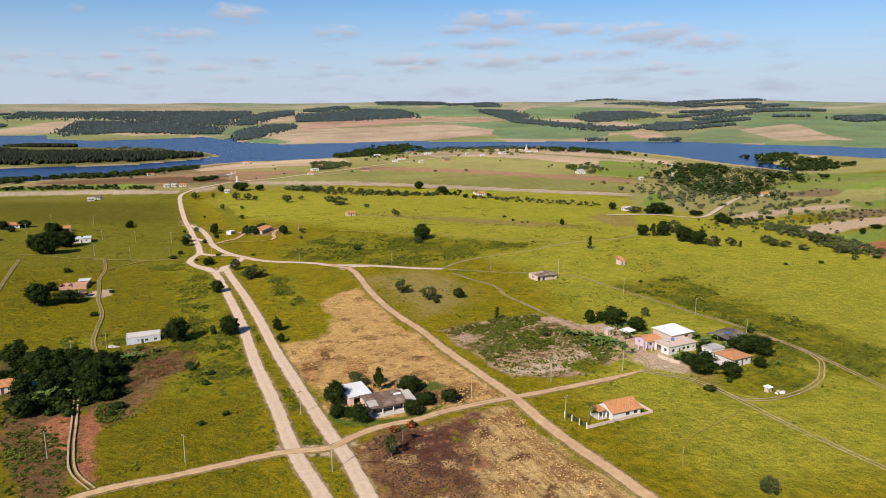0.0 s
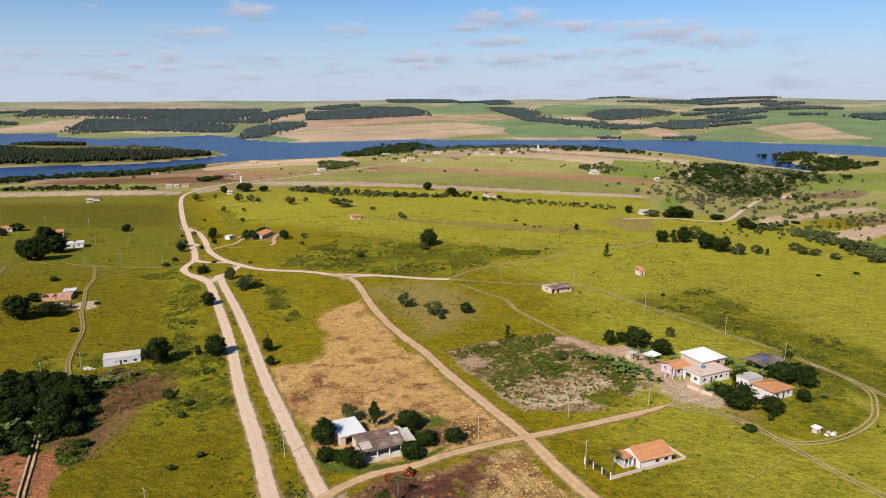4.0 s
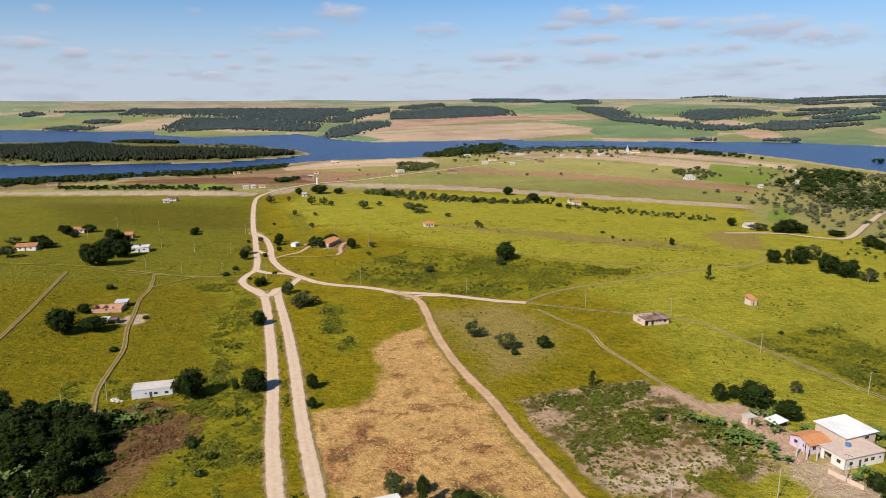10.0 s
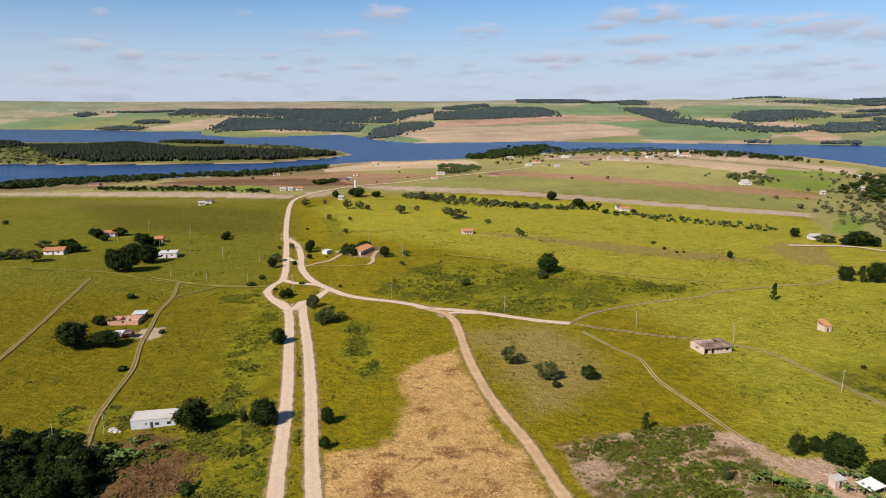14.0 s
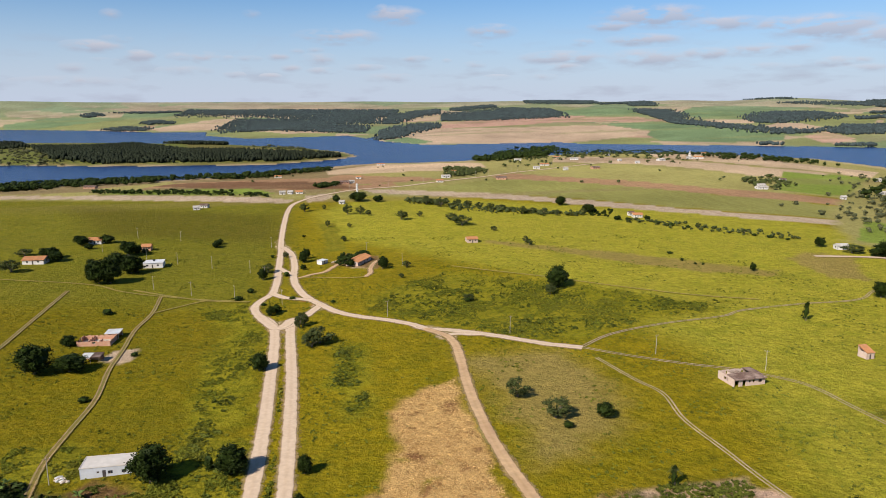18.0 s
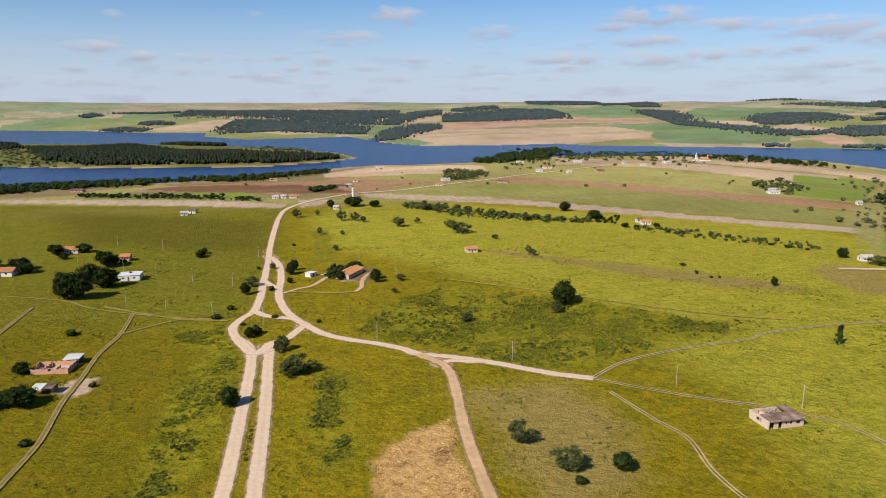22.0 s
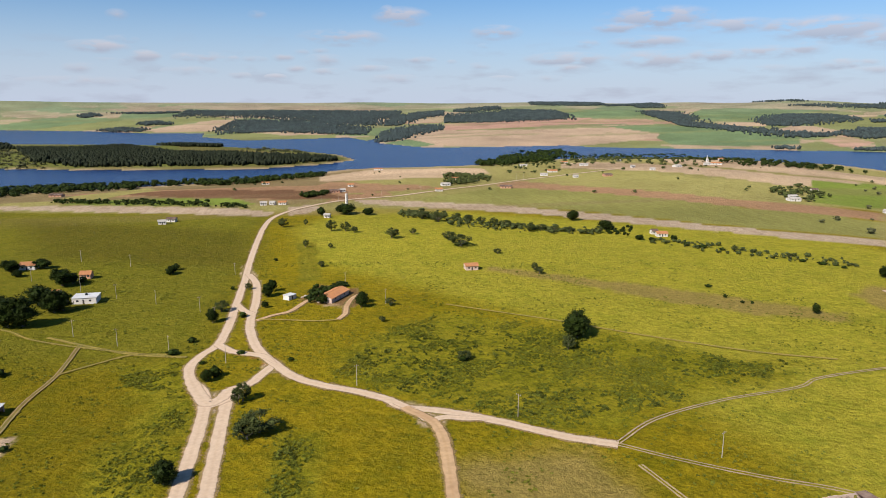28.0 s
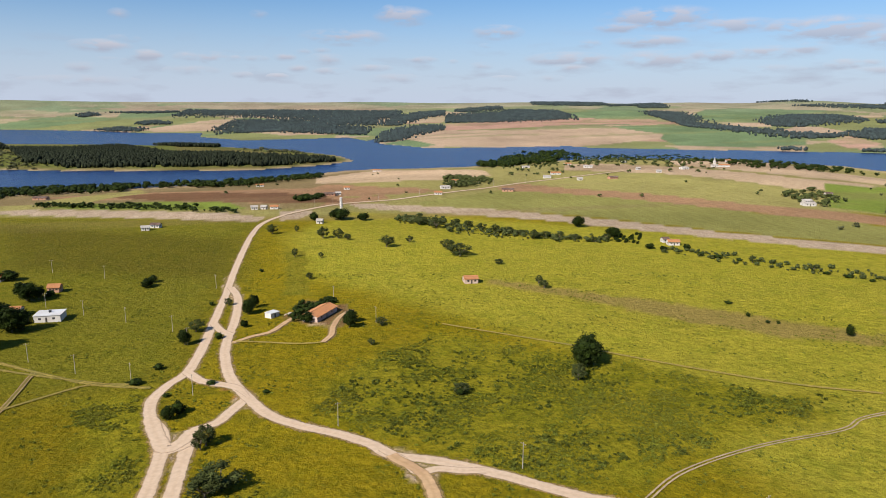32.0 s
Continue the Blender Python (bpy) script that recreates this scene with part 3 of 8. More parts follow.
field('pale', 1.5, [(-62, 937), (-12, 931), (36, 914), (94, 897), (147, 862), (195, 832), (256, 783), (314, 752), (386, 724), (364.2, 692.8), (300, 725), (245, 755), (185, 795), (117, 842), (36, 873), (-44, 905)])
field('crop', 2, [(46, 989), (104, 1050), (173, 1017), (257, 953), (326, 890), (452, 821), (391, 732), (316, 758), (258, 788), (196, 838), (148, 869), (95, 904), (36, 923), (-1, 940)])
field('brown', 2, [(102, 1085), (137, 1113), (182, 1067), (273, 1005), (347, 940), (492, 880), (454, 825), (326, 890), (257, 953), (173, 1017), (104, 1050)])
field('olive', 2, [(150, 1130), (307, 1260), (378, 1138), (479, 1049), (589, 1023), (497, 888), (348, 943), (274, 1009), (183, 1073)])
field('tan', 2, [(-171, 1370), (-93, 1514), (35, 1548), (101, 1300), (105, 1224), (36, 1175), (-71, 1141), (-135, 1168)])
field('brown', 2, [(-458, 1066), (-404, 1154), (-278, 1078), (-118, 1077), (-72, 1037), (-73, 957), (-157, 937), (-253, 963), (-339, 955)])
field('green', 2, [(-376, 908), (-273, 940), (-188, 945), (-152, 899), (-225, 888), (-334, 892)])
field('brown', 2, [(-76, 975), (-30, 1010), (-21, 978), (-58, 933), (-89, 915)])
field('tan', 2, [(255, 1489), (408, 1339), (517, 1195), (648, 1110), (606, 1049), (458, 1074), (363, 1202), (222, 1297)])
field('tan', 2, [(532, 2015), (716, 1899), (642, 1358), (782, 1305), (660, 1128), (530, 1221), (421, 1378)])
field('green', 2, [(531, 1133), (603, 1121), (648, 1110), (513, 911), (429, 933)])
field('meadow', 10, [(325, 610), (372, 540), (470, 600), (620, 780), (900, 1080), (900, 1250), (760, 1250), (520, 950), (390, 760)])
field('tan', 2, [(370.8, 521.5), (473.1, 600.5), (541.6, 641), (564.2, 612.2), (471.4, 557.3), (391.2, 514)])
field('tan', 2, [(372.8, 461.6), (451.9, 499.1), (555.2, 541.2), (493.6, 480.6), (414.6, 457.2), (372.7, 445.3)])
field('green', 3, [(661, 860), (763, 933), (989, 972), (684, 668.2), (625, 740), (581, 766)])
field('olive', 3, [(369.8, 563.8), (468.7, 682), (595, 785), (609, 722), (385, 541.7)])
field('redsoil', 2, [(370, 386.3), (398.2, 403.3), (422.3, 405), (364.2, 348), (355.8, 359.4)])
field('green', 2, [(335.7, 621.8), (408, 729), (419, 716), (351.2, 598.6)])
field('meadow', 4, [(378, 582), (523, 729), (572, 760), (745, 744), (601, 597), (368, 511)])
field('green', 3, [(692, 895), (834, 1014), (965, 969), (778, 777), (665, 853)])
field('olive', 3, [(626, 832), (778, 777), (737, 736), (551, 740)])
field('fallow', 2, [(633, 793), (717, 822), (726, 788), (669, 749), (618, 756)])
field('tan', 2, [(384, 546), (462, 583), (556, 641), (610, 660), (593, 630), (516, 589), (432, 545), (382, 513), (371, 514)])
field('fallow', 2, [(479, 545), (614, 610), (548, 544), (463, 509)])
field('tan', 2, [(373, 463), (435, 489), (536, 531), (489, 484), (403, 442), (377, 442)])
field('green', 3, [(385, 429), (469, 463), (409, 403), (381, 398), (382, 418)])
field('redsoil', 2, [(369, 382), (409, 403), (365, 358), (359, 364)])
field('green', 2, [(635, 684), (694, 691), (626, 623), (597, 619)])
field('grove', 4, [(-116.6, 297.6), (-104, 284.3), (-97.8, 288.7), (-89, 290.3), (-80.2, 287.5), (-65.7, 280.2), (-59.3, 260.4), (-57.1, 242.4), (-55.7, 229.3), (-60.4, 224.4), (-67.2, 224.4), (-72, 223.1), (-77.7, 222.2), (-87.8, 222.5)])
field('litter', 3, [(-65.5, 282.3), (-61.4, 288.7), (-49.3, 282.7), (-38.1, 269.9), (-36.9, 253.9), (-42.3, 248.8), (-48.7, 244.3), (-53.6, 234.7), (-54.9, 226.1), (-59.4, 249.9)])
field('litter', 3, [(-93.9, 232.8), (-70.3, 227.8), (-56.3, 181.1), (-51.2, 160.2), (-66.6, 164)])
field('redsoil', 2, [(-76.2, 214.9), (-72.8, 217.9), (-68.7, 219.3), (-62.9, 199.7), (-62.1, 190.7), (-67.8, 194.5)])
field('redsoil', 1.5, [(-65.3, 218.2), (-63.1, 223.1), (-56.6, 197.8), (-51.1, 179.7), (-50.2, 170.7), (-52.7, 169.7), (-57.8, 189.4)])
field('litter', 3, [(-64.5, 227.9), (-54.7, 227.5), (-51.9, 211.1), (-55.8, 207.2), (-60.1, 213.8)])
field('lush', 6, [(-38.7, 276.5), (-31, 269.4), (-22.7, 236.9), (-22.1, 218.3), (-29.7, 226.6), (-39.2, 244.2), (-35.8, 255.4)])
field('lush', 5, [(-51.7, 277.1), (-45.6, 315.7), (-24.5, 307.5), (-27.3, 272.3), (-38.7, 276.5)])
field('lush', 4, [(-96.6, 308.5), (-86.4, 310.2), (-72.6, 310.5), (-67.9, 289.7), (-80.2, 287.5), (-90.5, 290.8)])
field('lush', 8, [(-63.9, 394), (-60.5, 426.7), (-46.2, 403.1), (-30.7, 320.2), (-40.6, 318), (-52.4, 331.5)])
field('lush', 6, [(-17.6, 392.1), (-5, 390.5), (5.5, 327.9), (0.4, 320.2), (-9.4, 347.5)])
field('lush', 8, [(-40.8, 288.4), (-29.7, 292.8), (-22.3, 280.2), (-14, 235.3), (-30.6, 236.8), (-34.6, 261.5)])
field('pinkdust', 1.5, [(104.3, 277.1), (110.1, 278.1), (117.9, 259.3), (126.4, 260.8), (132, 251), (125, 241.6), (128.8, 231.8), (122.7, 225.4), (120.5, 235.5), (116, 250.1), (108.9, 262.2)])
field('lush', 2, [(90.9, 218.5), (103.2, 219.2), (107.9, 211.4), (99.8, 208.3), (92.9, 210.6)])
field('rust', 1.5, [(8.8, 259.6), (12.5, 258.6), (12.3, 244.8), (8.9, 246.2)])
field('rust', 3, [(16, 246.5), (24.6, 244.4), (24.1, 228.1), (16.6, 226)])
field('rust', 2, [(41.7, 241.4), (49.5, 240.7), (48.9, 235.4), (41.9, 236.8)])
field('rust', 3, [(0.9, 237.7), (7.3, 241), (7.4, 226.6), (2.6, 224.6)])
field('litter', 2, [(33.3, 223.3), (40.5, 217.9), (52.6, 204.9), (50.9, 194.7), (42, 195.2), (35.1, 201.7)])
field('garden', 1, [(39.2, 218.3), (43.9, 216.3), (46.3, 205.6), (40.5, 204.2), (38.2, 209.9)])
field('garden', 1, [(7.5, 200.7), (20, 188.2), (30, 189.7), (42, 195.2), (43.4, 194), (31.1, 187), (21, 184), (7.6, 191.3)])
field('redsoil', 1.5, [(-49.2, 470.1), (-38, 466), (-29.3, 454.3), (-33.6, 451), (-39.6, 461)])
field('dust', 2, [(-30, 543.9), (-30, 554.5), (-12.9, 568.2), (-6.6, 545.2), (-11.7, 530.9), (-26.6, 536.8)])
field('brownscrub', 2, [(-41.4, 548.8), (-34.8, 578.9), (-12.9, 568.2), (-4.1, 541.6), (-11.7, 530.9), (-27, 538.9)])
field('strip', 2, [(-71.5, 699.1), (-59, 705), (-33.7, 587.6), (-47.3, 589.5)])
field('dust', 1, [(-52.4, 429.6), (-46, 426.1), (-40, 427.1), (-36.4, 417.1), (-38.7, 409.5), (-46.7, 412.6)])
field('dust', 1, [(-93.5, 633.4), (-79.8, 612.8), (-67.8, 583.5), (-75, 584.4), (-84.1, 599)])
field('dust', 1, [(-35.7, 460.6), (-27.8, 454.2), (-23.2, 444.9), (-28.8, 444.3), (-33.3, 447.4)])
field('dust', 1, [(19.6, 414.9), (27.3, 412.1), (35.9, 402.2), (34.8, 395.5), (30.3, 395.5), (25.4, 402.4)])
field('dust', 1, [(-5.1, 178.9), (4.2, 178.3), (10.5, 180.4), (17.7, 182.2), (16.2, 175.4), (9.8, 170.3), (-0.4, 170.5), (-4.8, 172.8)])
field('pale', 1.5, [(-117, 879), (-100, 895), (-84, 879), (-90, 843), (-105, 827)])
field('dust', 1.5, [(-105.1, 382.4), (-105.1, 394.6), (-98, 397.2), (-93.3, 381.8), (-97.1, 377)])
field('darkbrown', 2, [(-350, 994), (-308, 1062), (-197, 1026), (-141, 1022), (-95, 993), (-66, 949), (-124, 939), (-182, 943), (-262, 955)])
field('olive', 2, [(-423, 885), (-371, 926), (-415, 1136), (-393, 1219), (-327, 1091), (-325, 939), (-361, 879)])
field('green', 1.5, [(-320, 928), (-260, 951), (-181, 938), (-167, 910), (-264, 897), (-340, 895)])
field('brown', 2, [(-128, 1028), (-116, 1136), (-65, 1096), (11, 1076), (33, 1043), (-22, 1013), (-55, 999), (-95, 993)])
field('shore', 4, [(-676, 2095), (-556, 2055), (-306, 1825), (-325, 1760), (-448, 1813), (-610, 1931)])
field('shore', 3, [(-771, 1564), (-672, 1525), (-477, 1543), (-308, 1579), (-191, 1718), (-155, 1732), (-300, 1544), (-634, 1450), (-729, 1378), (-773, 1448)])
field('farmgreen', 6, [(1818, 2906), (2079, 3117), (2548, 3070), (2735, 2721), (1645, 1625), (1573, 1761), (1774, 2128)])
field('farmtan', 6, [(1671, 2366), (1982, 2466), (1763, 2004), (1715, 1849), (1524, 1956)])
field('farmtan', 5, [(-1244, 3255), (-1169, 3458), (-1019, 3659), (-921, 3509), (-869, 3234), (-950, 3182), (-1137, 3107)])
field('farmtan', 5, [(-1292, 3972), (-1003, 3855), (-786, 3869), (-561, 3751), (-458, 3524), (-597, 3633), (-905, 3758), (-1010, 3725)])
field('farmolive', 5, [(-841, 2778), (-750, 2979), (-365, 2881), (-326, 2543), (-488, 2503), (-745, 2606)])
field('farmtan', 5, [(-750, 2979), (-615, 3079), (-432, 3029), (-367, 2893), (-552, 2794)])
field('farmtan', 5, [(-398, 3820), (-244, 3895), (-221, 3407), (-257, 3370)])
field('farmtan', 5, [(-134, 3475), (-79, 3851), (50, 3947), (49, 3713), (-66, 3400)])
field('farmtan', 5, [(-133, 2507), (-94, 2882), (47, 3184), (42, 2210), (-15, 2250)])
field('farmgreen', 5, [(-153, 2406), (-80, 2577), (18, 2294), (-31, 2235)])
field('farmolive', 5, [(-1797, 3361), (-1708, 3649), (-1478, 3694), (-1352, 3659), (-1250, 3935), (-1010, 3725), (-1179, 3485), (-1359, 3411), (-1583, 3291)])
field('farmgreen', 5, [(-2037, 3507), (-1934, 3816), (-1604, 3789), (-1682, 4036), (-1401, 4107), (-1338, 4017), (-1407, 3800), (-1608, 3671), (-1797, 3361), (-1958, 3375)])
field('farmtan', 5, [(-2260, 3881), (-2170, 3982), (-1875, 3932), (-1919, 3787), (-2151, 3744)])
field('farmred', 5, [(-1855, 4146), (-1601, 4303), (-1444, 4520), (-1131, 4644), (-677, 4569), (-612, 4263), (-1395, 4273), (-1532, 4125), (-1626, 4048)])
field('farmred', 5, [(48, 3352), (361, 3572), (679, 3529), (841, 3371), (921, 3293), (637, 3122), (364, 3013), (46, 3045)])
field('farmtan', 5, [(46, 3045), (376, 2923), (670, 2953), (805, 2880), (814, 2711), (750, 2546), (535, 2356), (272, 2216), (124, 2212), (42, 2250)])
field('farmolive', 5, [(42, 2268), (271, 2202), (529, 2328), (616, 2399), (704, 2251), (498, 2194), (267, 2043), (41, 2120)])
field('farmgreen', 5, [(684, 3016), (984, 3253), (1129, 3015), (1166, 2621), (1201, 2491), (1110, 2308), (1008, 2272), (876, 2239), (727, 2294), (750, 2546), (814, 2711)])
field('farmgreen', 5, [(644, 3803), (1011, 4470), (1205, 4426), (1101, 3859), (1017, 3636), (699, 3567)])
field('farmgreen', 5, [(1217, 3613), (1465, 4113), (1639, 4154), (2025, 3865), (1738, 3695), (1392, 3171), (1227, 3276)])
field('farmtan', 5, [(1217, 3280), (1382, 3149), (1330, 3006), (1217, 3094)])
field('farmtan', 5, [(1212, 2744), (1428, 3020), (1537, 2968), (1442, 2674), (1314, 2621)])
field('farmolive', 5, [(1510, 3047), (1867, 3374), (2037, 3342), (1798, 2957), (1500, 2759)])
field('farmpink', 5, [(1239, 2439), (1391, 2564), (1350, 2333), (1196, 2171), (1180, 2214)])
field('farmtan', 5, [(1363, 4137), (1675, 4246), (1907, 4485), (1991, 4231), (2121, 3879), (2154, 3685), (2177, 3568), (2025, 3865), (1639, 4154), (1465, 4113), (1286, 3817)])
field('farmolive', 5, [(1110, 2308), (1215, 2393), (1180, 2214), (1174, 2132), (1029, 2143)])


CUT_FIELD, PLOUGHED, BURNT_CORE, SCRUB_PLOT = FIELDS[0][2], FIELDS[1][2], FIELDS[2][2], FIELDS[3][2]
SCRUB_TOP = [(60, 268), (80.8, 277), (104, 281), (111, 258), (113, 238), (100, 236), (80, 234), (68, 238)]
SCRUB_FOOT = [(70, 219), (82, 224), (96, 226), (104, 232), (108, 226), (100, 219), (90, 213), (85, 208), (73, 212)]


def make_ground():
    """One sheet out to the horizon, fine where the land is close and open."""
    far, rows = 55.0, []
    while far < 4985:
        rows.append(far)
        far += min(max(1.1, far * far / 82000), 40)
    rows.append(4990.0)
    rows = np.array(rows)
    cut = int(np.searchsorted(rows, 520))
    sheets, quads, first = [], [], 0
    for ring, columns in ((rows[:cut + 1], 600), (rows[cut:], 1797)):
        way = np.radians(np.concatenate([np.linspace(-38, 49, columns), np.linspace(49, 322, 40)[1:-1]]))
        a, r = np.meshgrid(way, ring)
        x, y = (30 + r * np.sin(a)).ravel(), (-40 + r * np.cos(a)).ravel()
        z = ground_z(x, y)
        nr, nc = len(ring), len(way)
        if first:
            # the seam follows the coarser half
            coarse = np.interp(way[:columns], np.radians(np.linspace(-38, 49, 600)), sheets[0][-638:-38, 2])
            z[:columns] = coarse
        i = np.arange(nr - 1)[:, None] * nc + np.arange(nc)[None, :]
        j = np.arange(nr - 1)[:, None] * nc + (np.arange(nc) + 1) % nc
        quads.append(first + np.stack([i, i + nc, j + nc, j], -1).reshape(-1, 4))
        sheets.append(np.stack([x, y, z], -1))
        first += len(x)
    quads = np.concatenate(quads)
    nc = 638
    fan = np.stack([np.full(nc, first), np.arange(nc), (np.arange(nc) + 1) % nc], -1)
    co = np.concatenate([*sheets, [[30, -40, gz(30, -40)]]])
    me = bpy.data.meshes.new("ground")
    me.vertices.add(len(co))
    me.vertices.foreach_set("co", co.astype(np.float32).ravel())
    loops = np.concatenate([quads.ravel(), fan.ravel()])
    me.loops.add(len(loops))
    me.loops.foreach_set("vertex_index", loops.astype(np.int32))
    me.polygons.add(len(quads) + len(fan))
    starts = np.concatenate([np.arange(len(quads)) * 4, len(quads) * 4 + np.arange(len(fan)) * 3])
    me.polygons.foreach_set("loop_start", starts.astype(np.int32))
    me.polygons.foreach_set("use_smooth", np.ones(len(starts), bool))
    me.update(calc_edges=True)
    me.validate()
    # field colours
    px, py = co[:, 0], co[:, 1]
    close = step((1000 - py) / 300)
    bend = 0.4 + 2.0 * close
    qx = px + bend * fbm(px, py, 16, 5, 1)
    qy = py + bend * fbm(px, py, 16, 5, 2)
    rough = fbm(px, py, 9, 5, 3) * close
    tint = np.empty((len(co), 3))
    cover = np.zeros((len(co), 3))
    tint[:], cover[:] = SOILS["pasture"][0], SOILS["pasture"][1:]

    def lay(kind, share):
        tint[:] += (np.array(SOILS[kind][0]) - tint) * share[:, None]
        cover[:] += (np.array(SOILS[kind][1:]) - cover) * share[:, None]

    over = sdist(px, py, FAR_SHORE)
    lay("far", (over > 0).astype(float))
    # a patchwork of farm plots beyond the lake
    plots = np.random.default_rng(12)
    seeds = np.stack([plots.uniform(-4200, 4600, 620), plots.uniform(1400, 5000, 620)], -1)
    beyond = np.nonzero(over > 0)[0]
    wx, wy = px + 60 * waves(px, py, 260), py + 60 * waves(py, px + 500, 260)
    wx, wy = wx[beyond], wy[beyond]
    nearest, owner = np.full(len(beyond), 1e18), np.zeros(len(beyond), int)
    for n, (sx, sy) in enumerate(seeds):
        away = ((wx - sx) / 1.7) ** 2 + (wy - sy) ** 2
        owner = np.where(away < nearest, n, owner)
        nearest = np.minimum(nearest, away)
    kinds = plots.choice(["far", "farmtan", "farmgreen", "farmred", "farmolive"], 620, p=[0.22, 0.26, 0.26, 0.06, 0.20])
    for kind in ("farmtan", "farmgreen", "farmred", "farmolive"):
        share = np.zeros(len(px))
        share[beyond] = (kinds == kind)[owner] * 0.85
        lay(kind, share)
    lay("meadow", step((py - 830 - 0.15 * px) / 60) * (over <= 0))
    lay("fallow", step((-60 - px) / 60) * step((py - 880) / 40) * (over <= 0) * 0.75)
    lay("island", (sdist(px, py, ISLAND) > 0).astype(float))
    # pasture plots; grass brightening at low view angles is also put into their tints
    lay("east", step(0.5 + sdist(qx, qy, [(100, 130), (90, 200), (125, 300), (130, 380), (110, 420), (110, 480), (30, 560), (-50, 640), (-85, 760), (-50, 880), (70, 840), (320, 740), (420, 520), (420, 130)]) / 30))
    lay("west", step(0.5 + sdist(qx, qy, [(0, 100), (-38, 395), (-62, 470), (-62, 520), (-110, 765), (-116, 830), (-700, 850), (-700, 100)]) / 12))
    lay("lowwest", step(0.5 + sdist(qx, qy, [(-62, 460), (-75, 560), (-114, 765), (-118, 830), (-700, 850), (-700, 440)]) / 45))
    def inside(outline, margin):
        o = np.array(outline)
        m = np.nonzero((px > o[:, 0].min() - margin) & (px < o[:, 0].max() + margin) & (py > o[:, 1].min() - margin) & (py < o[:, 1].max() + margin))[0]
        return m, sdist(qx[m], qy[m], outline)

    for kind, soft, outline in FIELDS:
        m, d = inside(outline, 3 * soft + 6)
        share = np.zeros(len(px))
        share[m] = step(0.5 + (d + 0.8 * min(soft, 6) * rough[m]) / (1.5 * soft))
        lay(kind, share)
    # scorched and trodden patches with frayed edges
    for outline, kind, size, at, wide, seed in (
            (BURNT_CORE, "stubble", 5, 0.22, 0.3, 11), (BURNT_CORE, "redsoil", 4, 0.45, 0.3, 22), (BURNT_CORE, "lush", 6, 0.6, 0.2, 23), (CUT_FIELD, "brownstraw", 9, 0.3, 0.4, 12), (CUT_FIELD, "brownstraw", 3.5, 0.45, 0.3, 16), (CUT_FIELD, "lush", 22, 0.85, 0.3, 17),
            (PLOUGHED, "brownstraw", 7, 0.2, 0.3, 13), (PLOUGHED, "burnt", 6, 0.36, 0.22, 18), (PLOUGHED, "lush", 10, 0.65, 0.3, 19),
            (SCRUB_TOP, "scrubgreen", 6, 0.05, 0.5, 14), (SCRUB_PLOT, "scrubgreen", 5, 0.35, 0.4, 15), (SCRUB_PLOT, "litter", 4, 0.15, 0.4, 20), (SCRUB_FOOT, "chalk", 7, -0.5, 0.5, 21)):
        m, d = inside(outline, 8)
        share = np.zeros(len(px))
        share[m] = step((fbm(px[m], py[m], size, 5, seed) - at) / wide) * step(0.5 + d / 5) * 0.9
        lay(kind, share)
    # sown bands and uneven soil on the farther fields
    c, d = math.cos(0.25), math.sin(0.25)
    bands = fbm((px * c + py * d) / 9, (py * c - px * d), 70, 3, 31)
    tall = step((py - 700) / 200) * (co[:, 2] > WATER)
    lay("farmolive", step((bands - 0.25) / 0.35) * tall * (over > 0) * 0.45)
    lay("fallow", step((bands - 0.3) / 0.35) * tall * (over <= 0) * 0.35)
    # haze put into the soil colour: cool grey-green growing towards the rim
    lay("hazed_upland", step((np.hypot(px - 30, py + 40) - 3900) / 900) * 0.6)
    tint[:] *= (1 + 0.22 * tall * fbm(px, py, 120, 5, 32))[:, None]
    # a thin sandy rim at the water's edge
    edge = np.exp(-((co[:, 2] - WATER - 0.4) / 0.5) ** 2)
    lay("tan", edge * 0.6)
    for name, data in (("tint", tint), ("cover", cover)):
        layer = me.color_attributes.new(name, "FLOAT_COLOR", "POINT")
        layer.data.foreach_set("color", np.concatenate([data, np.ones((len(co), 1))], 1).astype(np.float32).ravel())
    me.materials.append(GROUND)
    return tagged(new("ground", me), "rolling yellow-green pasture with tan fields", "ground", kind="structure")


make_ground()

bm = bmesh.new()
bmesh.ops.create_grid(bm, x_segments=40, y_segments=24, size=0.5, matrix=Matrix.Translation((0, 2150, WATER)) @ Matrix.Diagonal((9000, 2700, 1, 1)))
me = bpy.data.meshes.new("water")
bm.to_mesh(me)
bm.free()
me.materials.append(LAKE)
tagged(new("water", me), "deep blue rippled reservoir water", "lake", kind="structure")


def smooth_line(points, gap):
    """A rounded line through the points, with a place every gap metres."""
    p = [Vector((*q, 0)) for q in points]
    p = [p[0] * 2 - p[1], *p, p[-1] * 2 - p[-2]]
    line = []
    for a, b, c, d in zip(p, p[1:], p[2:], p[3:]):
        n = max(1, int((c - b).length / gap))
        for k in range(n):
            u = k / n
            line.append(0.5 * ((2 * b) + (c - a) * u + (2 * a - 5 * b + 4 * c - d) * u * u + (3 * b - a - 3 * c + d) * u ** 3))
    return line + [p[-2]]


